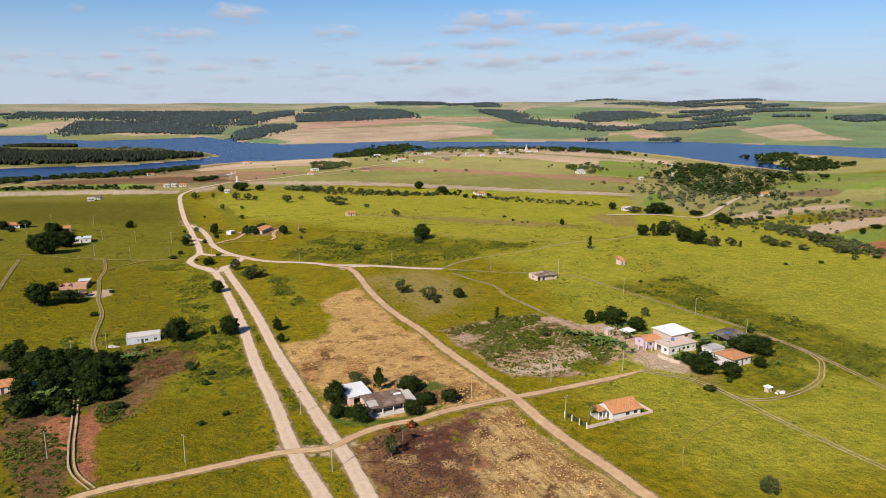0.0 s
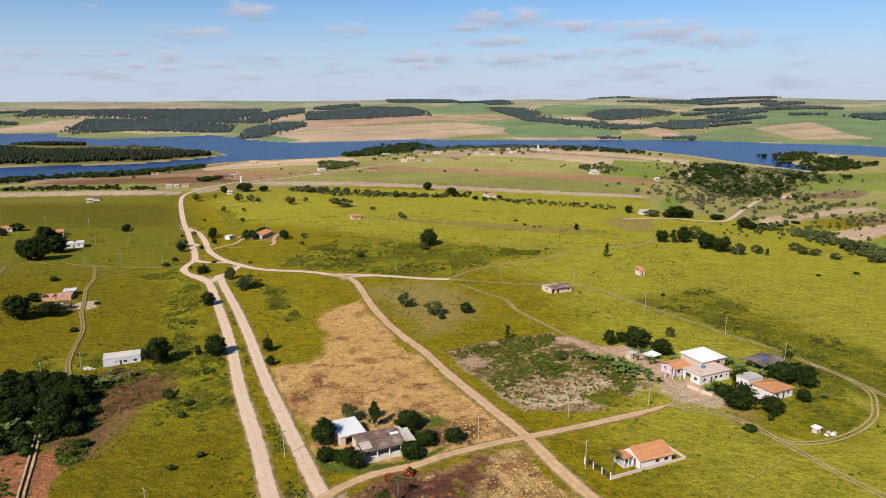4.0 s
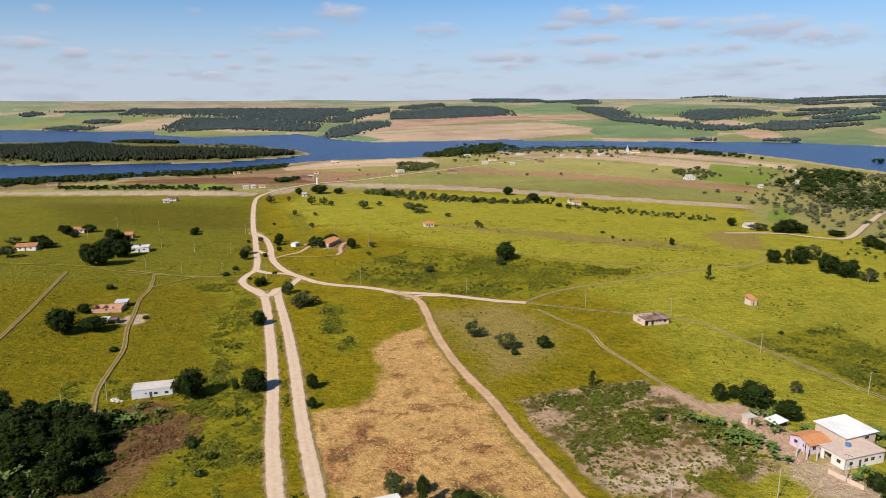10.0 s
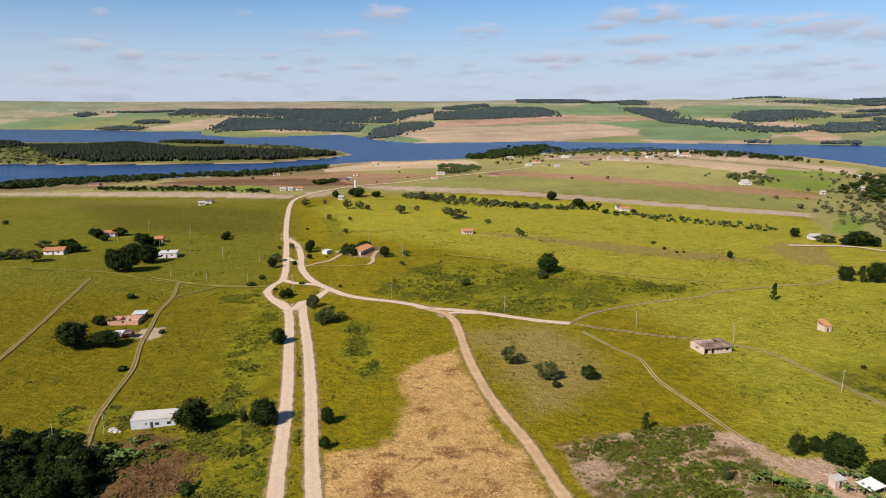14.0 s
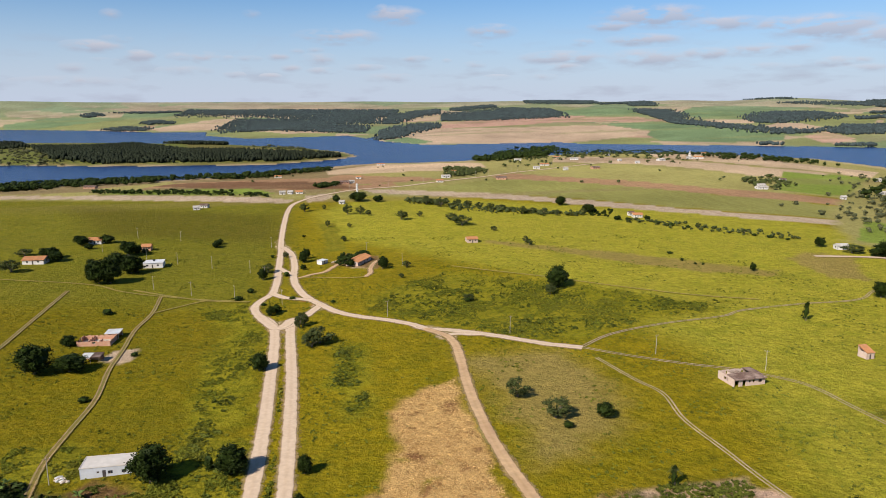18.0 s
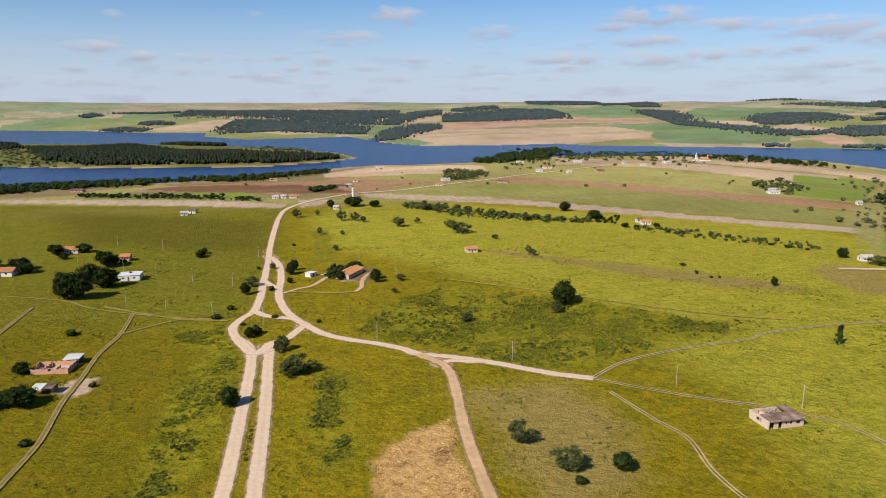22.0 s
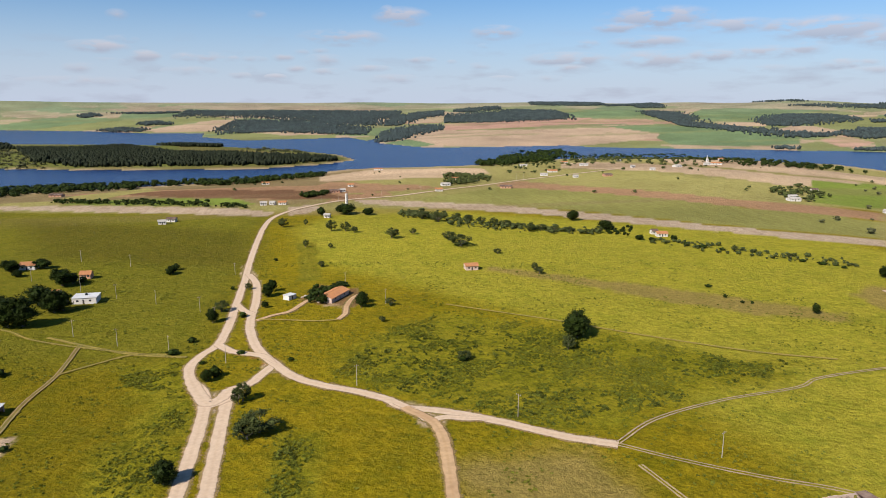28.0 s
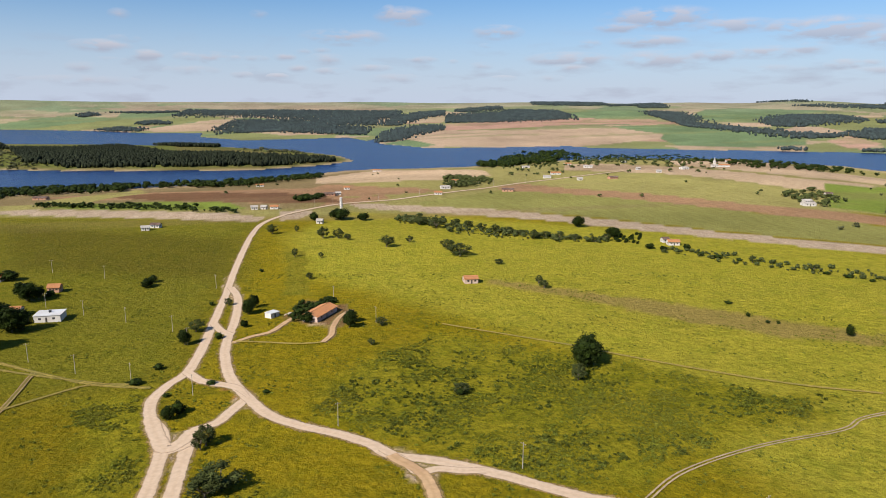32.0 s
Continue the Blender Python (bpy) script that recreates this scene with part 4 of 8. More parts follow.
def ribbon(name, points, width, mat, lift, ragged=0.25, aside=0.0, gap=1.6, tip=1.0):
    """A worn way over the ground; 'across' runs from -1 to 1 over its breadth and the material frays its rims."""
    line = smooth_line(points, gap)
    LINES.append((np.array([(q.x, q.y) for q in line]), width / 2 + abs(aside) + 0.6))
    steps = (-1, -0.8, -0.45, 0, 0.45, 0.8, 1)
    verts, faces, across = [], [], []
    for k, q in enumerate(line):
        way = (line[min(k + 1, len(line) - 1)] - line[max(k - 1, 0)]).normalized()
        side = Vector((way.y, -way.x, 0))
        near_end = min(1.0, (len(line) - 1 - k) * gap / 12.0)
        half = width * 0.62 * (tip + (1 - tip) * near_end)
        for s in steps:
            rag = ragged * (noise.noise(Vector((q.x * 0.06, q.y * 0.06, s * 5 + aside))) + 0.35 * noise.noise(Vector((q.x * 0.5, q.y * 0.5, s * 9)))) if abs(s) == 1 else 0
            v = q + side * (aside + s * half + rag * s)
            verts.append((v.x, v.y, lift - (0.05 if abs(s) == 1 else 0)))
            across.append(s)
    verts = np.array(verts)
    verts[:, 2] += ground_z(verts[:, 0], verts[:, 1])
    n = len(steps)
    for k in range(len(line) - 1):
        for s in range(n - 1):
            a = k * n + s
            faces.append((a, a + 1, a + n + 1, a + n))
    me = bpy.data.meshes.new(name)
    me.from_pydata(verts.tolist(), [], faces)
    for f in me.polygons:
        f.use_smooth = True
    me.attributes.new("across", "FLOAT", "POINT").data.foreach_set("value", np.array(across, np.float32))
    me.materials.append(mat)
    return me


LAYER = [0.12]
LINES = []


def lane(name, label, width, points):
    LAYER[0] += 0.012
    mat = MOWN if "faint" in label else RED_DUST if "tan " in label else DUST
    gap = 1.6 if points[0][1] < 700 else 8.0
    road = tagged(new(name, ribbon(name, points, width, mat, LAYER[0], 0.34 * min(1, width / 4), 0, gap, 0.35 if "hamlet" in label or "cross" in label else 1.0)), label, "road", kind="structure")
    if mat is not MOWN:
        edge = new("verge", ribbon("verge", points, width * 1.1 + 1.0, VERGE, 0.06 + LAYER[0] * 0.1, 0.8 * min(1, width / 4), 0, gap, 0.35 if "hamlet" in label or "cross" in label else 1.0))
        edge.parent = road


def ruts(name, label, width, points):
    LAYER[0] += 0.012
    track = tagged(new(name), label, "track", kind="structure")
    soft = "grassy" in label or "faint" in label
    worn = "red" in label or points[0][0] > 20
    if not worn:
        strip = new("trodden_strip", ribbon("trodden_strip", points, width * 0.8, MOWN if soft else TREAD, LAYER[0] - 0.03, 0.45))
        strip.parent = track
    for s in (-1, 1):
        ob = new("wheel_rut", ribbon("wheel_rut", points, 0.35 if soft else 0.55, TREAD if soft else PALE_RUT if worn else RUT, LAYER[0], 0.16, s * width * 0.25))
        ob.parent = track


lane('road', 'pale dusty dirt avenue lane', 4.2, [(18.5, 96), (11.5, 123), (4.4, 150.4), (-1.7, 174.2), (-7.3, 208.6), (-15.1, 251.8), (-21.9, 297.2), (-30.2, 343.9), (-45.1, 417.2), (-57.8, 439.5), (-63.1, 454), (-63.1, 467.6), (-60.5, 480.2), (-63.7, 505.2), (-68.3, 529.1), (-73.7, 556.6), (-80.9, 594), (-89.6, 635.1), (-99.2, 687.5), (-111, 760), (-116, 813), (-109, 860), (-98, 887)])
lane('road', 'pale dusty dirt avenue lane', 4.2, [(25, 94), (20, 121), (14.9, 148), (11.5, 168.7), (6.9, 188.5), (-1, 227.5), (-8.1, 263.4), (-15.6, 307), (-25.4, 358.4), (-38.9, 422.7), (-37.2, 430.8), (-34.2, 434.9), (-32, 445.6), (-29.9, 453.6)])
lane('road', 'pale dirt road bending round the farm', 4.3, [(-83.6, 613.2), (-72.7, 588.5), (-62.9, 551.7), (-56.9, 518.6), (-51, 495.8), (-41.2, 471.3), (-29.6, 452.5), (-18.6, 438), (-5.8, 429.6), (5.7, 424), (15.6, 417.6), (21.8, 410.9), (29.1, 409.1), (39.5, 405.7), (54.5, 398.4), (70.3, 389.7), (85, 384.6)])
lane('road', 'short pale dirt link across the traffic island', 4, [(-60.5, 480.2), (-53.5, 471.9), (-47.3, 467.8), (-37, 462.7), (-29.9, 453.6)])
lane('road', 'short pale dirt link between the lanes', 4, [(-71.7, 544.5), (-64.7, 533.1), (-58.6, 526.1)])
lane('road', 'short pale dirt link between the lanes', 6, [(-43.7, 416.3), (-41.3, 418.2), (-38.2, 422.1)])
lane('road', 'pale dirt fork spreading onto the pasture', 3.2, [(19, 415), (26, 407), (30, 401), (35, 403), (41, 402), (48, 402)])
lane('road', 'broad pale dirt fan where the lanes part', 5.0, [(-57, 438), (-49, 424), (-44, 417), (-41, 421), (-40, 429)])
lane('road', 'tan dirt road beside the straw field', 3.6, [(21.8, 410.9), (33.6, 393.2), (38, 342.1), (43.4, 302.9), (51.1, 270.5), (54.9, 248.3), (60.8, 218.5), (65.7, 195), (68.3, 174.9), (71.7, 157.8), (75.6, 143), (78.1, 132.5), (84, 108), (90, 84)])
lane('road', 'tan dirt cross road', 2.9, [(-56.6, 158.7), (-52, 163), (-43.1, 166.3), (-31.7, 168.4), (-18.7, 171.5), (-5.8, 174.7), (0.4, 174.6), (7.7, 174.7), (14.6, 180), (23, 184.4), (33.8, 186.5), (42.1, 189.8), (55.2, 192.8), (65.5, 194.4), (84.2, 197.3), (104.7, 201.7), (114.2, 204.6)])
ruts('track', 'two worn wheel ruts across the pasture', 3, [(114.2, 204.6), (119.7, 199.9), (126, 194.2), (130, 185.5), (132.1, 170.8), (134.4, 154.9), (137.6, 142.4), (140.9, 130.4), (142.2, 125.3)])
ruts('track', 'two worn wheel ruts looping round the hamlet', 3, [(130.4, 178.1), (134.6, 174.3), (143, 173.3), (155, 176.6), (166.3, 182.8), (173.3, 189.4), (181.8, 200.9), (183.2, 215.7), (180.8, 227.4)])
ruts('track', 'two worn wheel ruts past the ruin', 2.8, [(85, 384.6), (99.8, 375.8), (118.8, 366.4), (135.8, 359.5), (151.1, 348.2), (156.1, 338.7), (159.1, 324.8), (172.3, 269.4), (178.6, 246.6), (182.2, 224.2), (184, 205.3), (182.9, 173.3), (182.1, 164.4)])
ruts('track', 'narrow pale dirt ruts curving over the pasture', 2.3, [(85.2, 385.6), (101.4, 401.9), (128.9, 417.3), (158.6, 428.1), (171.8, 437.1), (204, 447.3), (236.4, 454.9), (254.4, 471.2), (260.2, 474.2)])
ruts('track', 'narrow pale dirt ruts down to the hamlet', 2.3, [(88, 372.7), (96.2, 351.2), (102.2, 337.8), (102.2, 318), (106.5, 297), (109.9, 279.4), (115.2, 258.6), (118.1, 248.1), (120.2, 232.9), (121.4, 218.2), (118.9, 207.8), (114.1, 203.8)])
ruts('track', 'two worn wheel ruts', 2.6, [(-138, 297.5), (-139.4, 314.2), (-142.8, 340.2), (-151.7, 391.2), (-161.8, 439.7), (-170.8, 484.1)])
ruts('track', 'worn dirt ruts past the brick ruin', 2.6, [(-74, 274.5), (-78.2, 286.9), (-82.4, 300.9), (-85.4, 319.8), (-89, 343.9), (-97.4, 372.1), (-102.2, 394.1), (-109, 422.7), (-111.7, 448.5), (-120.1, 482.6)])
ruts('track', 'faint dark wheel ruts', 2.2, [(-111.7, 448.5), (-103.6, 459.2), (-92.8, 470.1), (-78, 469.7)])
ruts('track', 'long grassy track', 2.6, [(-138.3, 490.5), (-111.3, 478.8), (-90.5, 470.1), (-68.5, 465.4)])
ruts('track', 'long grassy track to the avenue', 2, [(-235.7, 505.7), (-208.3, 503), (-164.3, 498.2), (-141.5, 486.1), (-100.6, 474.6), (-68.4, 464.8)])
lane('road', 'tan farm driveway', 2.8, [(-53, 513), (-47, 521), (-40, 527), (-36, 542), (-33, 549)])
lane('track', 'faint trodden line past the farm', 1.8, [(-52, 515), (-42, 513), (-25, 509), (-14, 510)])
lane('road', 'tan loop of the farm driveway', 2.6, [(-14, 510), (-12, 520), (-13, 532), (-12, 547), (-8, 558)])
ruts('track', 'red dirt ruts between the trees', 2.6, [(-70.7, 232.6), (-65.4, 210.8), (-61.1, 192.5), (-56.3, 176.9), (-49.2, 165.9)])
lane('road', 'long pale road to the lakeside village', 5, [(-109, 860), (-98, 884), (-68, 933), (-17, 968), (36, 1025), (91, 1075), (141, 1127), (199, 1172), (249, 1215), (304, 1262)])
lane('road', 'pale valley road', 4.5, [(272.3, 561.9), (313.6, 558.7), (330, 542.4), (352.8, 537.4), (417.4, 606.8), (533, 735), (570, 763)])
lane('track', 'faint mown line', 1.6, [(36.2, 534.1), (64.6, 518.4), (90.3, 503.9), (117.5, 486.4), (158.3, 465.3), (188.2, 455.7)])
lane('track', 'faint curving footpath in the pasture', 0.45, [(128.5, 168.1), (115.1, 161.7), (105.6, 157.4), (98.9, 151.7), (92.5, 142)])


# ---------------------------------------------------------------- trees
def part(name, bm, mat, parent, label="", smooth=False):
    """Links a bmesh as one mesh object under a thing or a part."""
    me = bpy.data.meshes.new(name)
    bm.to_mesh(me)
    bm.free()
    for m in (mat if isinstance(mat, (list, tuple)) else [mat]):
        me.materials.append(m)
    if smooth:
        for f in me.polygons:
            f.use_smooth = True
    ob = new(name, me)
    ob.parent = parent
    if label:
        tagged(ob, label)
    return ob


def tube(bm, a, b, ra, rb, sides=7):
    a, b = Vector(a), Vector(b)
    turn = (b - a).to_track_quat("Z", "Y").to_matrix()
    rings = []
    for p, r in ((a, ra), (b, rb)):
        rings.append([bm.verts.new(p + turn @ Vector((r * math.cos(k * 2 * math.pi / sides), r * math.sin(k * 2 * math.pi / sides), 0))) for k in range(sides)])
    for k in range(sides):
        bm.faces.new((rings[0][k], rings[0][(k + 1) % sides], rings[1][(k + 1) % sides], rings[1][k]))
    bm.faces.new(rings[1])
    bm.faces.new(rings[0][::-1])


def leaf(bm, p, out, size, rng):
    """One folded leaf spray of two triangles' breadth."""
    u = Vector((rng.gauss(0, 1), rng.gauss(0, 1), rng.gauss(0, 0.6)))
    u = (u + out * 0.6).normalized()
    v = u.cross(Vector((rng.gauss(0, 1), rng.gauss(0, 1), rng.gauss(0, 1)))).normalized()
    s = size * rng.uniform(0.6, 1.3)
    c = [bm.verts.new(p + q) for q in (u * s, v * s * 0.55, -u * s * 0.8, -v * s * 0.55)]
    bm.faces.new(c)


def lump(bm, centre, radii, rng, sub=2, rough=0.25):
    made = bmesh.ops.create_icosphere(bm, subdivisions=sub, radius=1.0)["verts"]
    seed = Vector((rng.uniform(0, 50), rng.uniform(0, 50), rng.uniform(0, 50)))
    for v in made:
        k = 1 + rough * noise.noise(v.co * 2.2 + seed)
        v.co = Vector(centre) + Vector((v.co.x * radii[0], v.co.y * radii[1], v.co.z * radii[2])) * k


def make_tree(kind, seed):
    """A tree one metre high and one metre wide, to be sized where it stands."""
    rng = random.Random(seed)
    name = ("tree", "tree", "tree", "shrub")[kind]
    tree = new(name)
    bm = bmesh.new()
    base_h = (0.1, 0.16, 0.15, 0.05)[kind]
    lean = Vector((rng.uniform(-0.05, 0.05), rng.uniform(-0.05, 0.05), 0))
    tube(bm, (0, 0, -0.04), lean + Vector((0, 0, base_h + 0.1)), 0.04, 0.03)
    count = (46, 38, 26, 16)[kind]
    blobs = []
    for k in range(count):
        if kind == 2:
            h = rng.uniform(0.16, 0.95)
            r = 0.42 * (1 - h) ** 0.6 * rng.uniform(0.4, 1)
            a = rng.uniform(0, 6.283)
            c, size = Vector((r * math.cos(a), r * math.sin(a), h)), rng.uniform(0.09, 0.15)
        else:
            d = Vector((rng.gauss(0, 1), rng.gauss(0, 1), rng.gauss(0, 1))).normalized()
            r = rng.uniform(0.55, 1.0) ** 0.5
            mid = base_h + (1 - base_h) * (0.42 if kind != 3 else 0.4)
            half = (1 - base_h) * 0.5
            wide = 0.37 * (1 + 0.25 * noise.noise(d * 1.6 + Vector((seed * 3.1, 0, 0))))
            c = Vector((d.x * r * wide, d.y * r * wide, mid + d.z * r * half * 0.82 * (1 + 0.2 * noise.noise(d * 2 + Vector((0, seed * 2.3, 0))))))
            size = rng.uniform(0.1, 0.17) if kind != 1 else rng.uniform(0.08, 0.14)
        blobs.append((c + lean, size))
    for c, size in blobs[:9]:
        tube(bm, lean * 0.8 + Vector((0, 0, base_h * rng.uniform(0.7, 1.1))), c, 0.018, 0.006, 5)
    part("trunk", bm, BARK, tree)
    bm = bmesh.new()
    if kind == 0:
        lump(bm, Vector((0, 0, base_h + (1 - base_h) * 0.45)) + lean, (0.26, 0.26, (1 - base_h) * 0.34), rng, 3, 0.5)
    elif kind == 2:
        lump(bm, Vector((0, 0, 0.5)) + lean, (0.16, 0.16, 0.36), rng, 2, 0.5)
    elif kind == 3:
        lump(bm, Vector((0, 0, 0.42)) + lean, (0.3, 0.3, 0.36), rng, 2, 0.5)
    for c, size in blobs:
        if kind != 1 or rng.random() < 0.7:
            lump(bm, c, (size * 0.55, size * 0.55, size * 0.45), rng, 1, 0.5)
        for k in range((52, 50, 44, 40)[kind]):
            d = Vector((rng.gauss(0, 1), rng.gauss(0, 1), rng.gauss(0, 0.8))).normalized()
            leaf(bm, c + d * size * rng.uniform(0.5, 1.12), d, 0.032 if kind != 3 else 0.046, rng)
    part("crown", bm, LEAF_OLIVE if kind == 1 else LEAF_DARK, tree)
    return tree


LABELS = ("broad dark-green mango tree with a dense rounded crown", "olive-grey savanna tree with an open spreading crown",
          "slim dark tree with an upright narrow crown", "low dark-green shrub in the grass")
STOCK = {kind: [make_tree(kind, kind * 10 + k + 1) for k in range((4, 4, 2, 3)[kind])] for kind in range(4)}
USED = set()
luck = random.Random(5)


def place(ob, m):
    """The first use moves the pattern itself, later ones copy it."""
    if ob in USED:
        return copy_thing(ob, m @ Matrix.Diagonal([1 / k for k in ob.scale] + [1]))
    USED.add(ob)
    ob.matrix_basis = m
    return ob


def plant(group, rows):
    for x, y, height, width, kind in rows:
        ob = luck.choice(STOCK[kind])
        m = Matrix.Translation((x, y, gz(x, y))) @ pose(0, 0, 0, 0, 0, luck.uniform(0, 360)) @ Matrix.Diagonal((width * 1.08, width * 1.08, height * 1.05, 1))
        far_word = "dark-green" if kind != 1 else "olive"
        tagged(place(ob, m), LABELS[kind], "tree" if kind < 3 else "shrub", group.replace("_", " ") + " trees")


plant('near_house', [(11, 203.2, 8, 7.6, 0), (10.7, 193.5, 4.8, 4.9, 0), (16.5, 189.5, 6.4, 7.2, 0), (19.7, 217.6, 4.8, 6.4, 1), (25.7, 212, 7.5, 5, 2), (35, 207.9, 5.6, 8.5, 0), (37.3, 196.3, 4.4, 6.7, 0), (33.2, 190.7, 5.2, 6.2, 0), (45.2, 196.6, 4.6, 6.1, 0), (31.2, 182.5, 2.3, 2.8, 3), (40.4, 201.9, 1.8, 4.3, 3), (26, 181, 1.6, 3.1, 3), (34.1, 214.1, 2.2, 3.4, 0), (36.6, 210.7, 2.5, 3.7, 0), (37.8, 200.5, 2, 3.2, 3), (39.7, 197.7, 2, 3.5, 3), (36.1, 198.3, 1.7, 2.6, 3), (13.7, 194.2, 3.5, 4.3, 0), (26.2, 217.7, 4.4, 3.8, 0)])
plant('near_house', [(18.6, 223.7, 3, 3.9, 1), (34.6, 203.8, 2.1, 2.9, 3)])
plant('hamlet', [(121.4, 262.3, 6.1, 5.2, 0), (130.9, 256, 8.7, 11.1, 0), (127.3, 264.1, 4.5, 4.7, 0), (134.9, 246.8, 6.6, 8.5, 0), (149.4, 265.9, 4.6, 4.4, 1), (133.6, 197.3, 8.2, 10.2, 0), (134, 206.8, 4.5, 5.8, 0), (140.5, 192.3, 6.5, 7.3, 0), (159.2, 212.5, 7.2, 10.1, 0), (165.8, 215.1, 6, 7.2, 0), (164.8, 207.2, 7.5, 6.8, 0), (155.7, 198.1, 4.4, 5.1, 0), (144.8, 215.7, 5.1, 4.4, 0), (127.3, 183.6, 2.2, 4.5, 3), (178.9, 235.1, 2.8, 4, 3), (137.3, 188.2, 2.3, 2.2, 3)])
plant('left_grove', [(-103.6, 278.9, 10.1, 10, 0), (-95.2, 268.9, 8.5, 9.1, 0), (-90.2, 262.9, 9.2, 9.6, 0), (-82.4, 245.7, 7.1, 7.9, 0), (-65.3, 230.7, 9.7, 10.7, 0), (-69.2, 247.9, 8.8, 9.9, 0), (-90.6, 246.6, 7, 8.4, 0), (-60, 229.7, 4.9, 5.3, 0), (-83.2, 222.2, 6.4, 7.6, 0), (-74.7, 233.2, 4.5, 4.6, 0), (-77.5, 263.3, 6.4, 6.9, 0), (-65, 255.2, 7, 7.5, 0), (-70, 260.7, 6.7, 7.6, 0), (-84.8, 263, 7.1, 8, 0), (-80.9, 225.9, 4.5, 5.2, 0), (-68.9, 219, 2.8, 4.4, 3), (-55.5, 219.7, 2.5, 4.4, 3), (-58.8, 244.1, 3.2, 3.8, 3), (-97.5, 273, 6.3, 6.8, 0)])
plant('left_grove', [(-94.8, 279.8, 6.1, 7, 0), (-88.6, 276, 6, 6.6, 0), (-83.6, 276.4, 6.1, 7, 0), (-78, 274.5, 5.6, 6.2, 0), (-70.4, 266.2, 6.3, 7.2, 0), (-67.3, 268.8, 4.7, 5.3, 0), (-85.3, 256.2, 5.2, 5.7, 0), (-79.8, 255.4, 5.6, 6.5, 0), (-73.8, 251, 5.9, 6.4, 0), (-68.7, 251.6, 6.4, 6.8, 0), (-63.8, 251.5, 4.8, 5.3, 0), (-67.4, 236.5, 6, 6.4, 0), (-62.9, 234.3, 5.6, 6, 0), (-61.9, 240.9, 4.2, 4.7, 0), (-71.6, 239.5, 3, 3.6, 3), (-66.5, 272.4, 3, 4.1, 3), (-81.9, 266.5, 5.4, 6, 0), (-85.8, 264.2, 4.9, 5.5, 0), (-91.7, 264.9, 5.8, 6.3, 0)])
plant('left_grove', [(-73.2, 261.8, 5.8, 6.3, 0), (-55.1, 220.4, 2.5, 4.7, 3), (-55.9, 215.1, 2, 3.9, 3), (-37.8, 251.7, 3.1, 3.9, 3), (-30.5, 233, 1.9, 2.9, 3), (-21.8, 204.7, 1.7, 2.9, 3), (-28.2, 199, 1.6, 2.5, 3), (-29.9, 242.7, 2, 3.8, 3), (-75.5, 221.5, 2.1, 3.6, 3), (-82.3, 229.3, 2.5, 4.1, 3), (-71.8, 226, 2.5, 4.4, 3)])
plant('avenue', [(-47.1, 286.2, 11.1, 11.5, 0), (-27, 289.1, 8.4, 9.4, 0), (-38.9, 365.7, 6.8, 7.9, 0), (-7.5, 287.7, 5.5, 4.7, 0), (-5.8, 271.3, 3.8, 3.6, 0), (-21.1, 395.1, 7.3, 12.7, 1), (-32.8, 418.6, 7, 6.7, 1), (-49.5, 442.1, 5.1, 5.3, 3), (-33.3, 291.6, 4.9, 3.3, 3), (-75.1, 531.8, 6.1, 8.3, 1), (-131.6, 623.1, 4.5, 5.7, 0), (-36.6, 249.8, 2.1, 3.6, 3), (-58.6, 568.2, 7.5, 5.4, 0), (-6.1, 538.6, 6.4, 6.9, 0), (42.4, 453.3, 2.7, 3.7, 3), (-73.3, 484.5, 2.8, 4.5, 3)])
plant('pasture', [(53.6, 336.1, 7.2, 8.6, 1), (63.5, 320.3, 6.9, 9.9, 1), (78.9, 319.9, 5.2, 6.1, 0), (66.2, 313.3, 2.3, 3.8, 3), (91.5, 481, 11.5, 12.1, 0), (85.3, 467.4, 5.4, 5.9, 1), (193.3, 420.7, 8.3, 4.9, 2), (92.1, 600.4, 5.2, 6, 1), (86.2, 279.3, 5.2, 3.5, 2), (179.8, 327.2, 1.6, 2.4, 3), (96.7, 249.1, 5.2, 2.7, 1), (105.9, 127.2, 5, 5.3, 1)])
plant('brick_ruin', [(-123.8, 368.8, 12.2, 15, 0), (-112.2, 371.4, 7.7, 13.5, 0), (-127.2, 401, 4.5, 7.5, 0), (-131.9, 446.5, 3.2, 6.1, 3), (-94.2, 387.7, 1.9, 3.6, 3), (-92.4, 342.1, 2.3, 4.4, 3)])
plant('left_farms', [(-162.4, 501.9, 13.8, 13.9, 0), (-156.9, 503.9, 14.7, 14, 0), (-155.6, 527.5, 11.6, 13.2, 0), (-152.9, 531.1, 10.1, 10.4, 0), (-170.7, 515.7, 12, 10.7, 0), (-169.3, 538.7, 10.3, 15, 0), (-177.9, 577.3, 11.1, 13.8, 0), (-174.5, 582.1, 6.9, 7.4, 0), (-222.8, 603.7, 8.1, 11.9, 0), (-211.4, 591.6, 3.9, 6.7, 0), (-209.2, 613.8, 6.4, 11.3, 0), (-241.5, 531.6, 7, 16.2, 1), (-223.3, 522.4, 8.4, 13, 1), (-222, 560.4, 8.2, 13.3, 0), (-213.2, 553.8, 7.3, 10.1, 0), (-241.2, 567.3, 5, 11.9, 1), (-247.6, 528.3, 5.4, 9.5, 1), (-131.1, 615, 5.5, 6.1, 0), (-324.4, 664.1, 4, 5.7, 3)])
plant('left_farms', [(-171.8, 586.8, 3.5, 6.6, 3)])
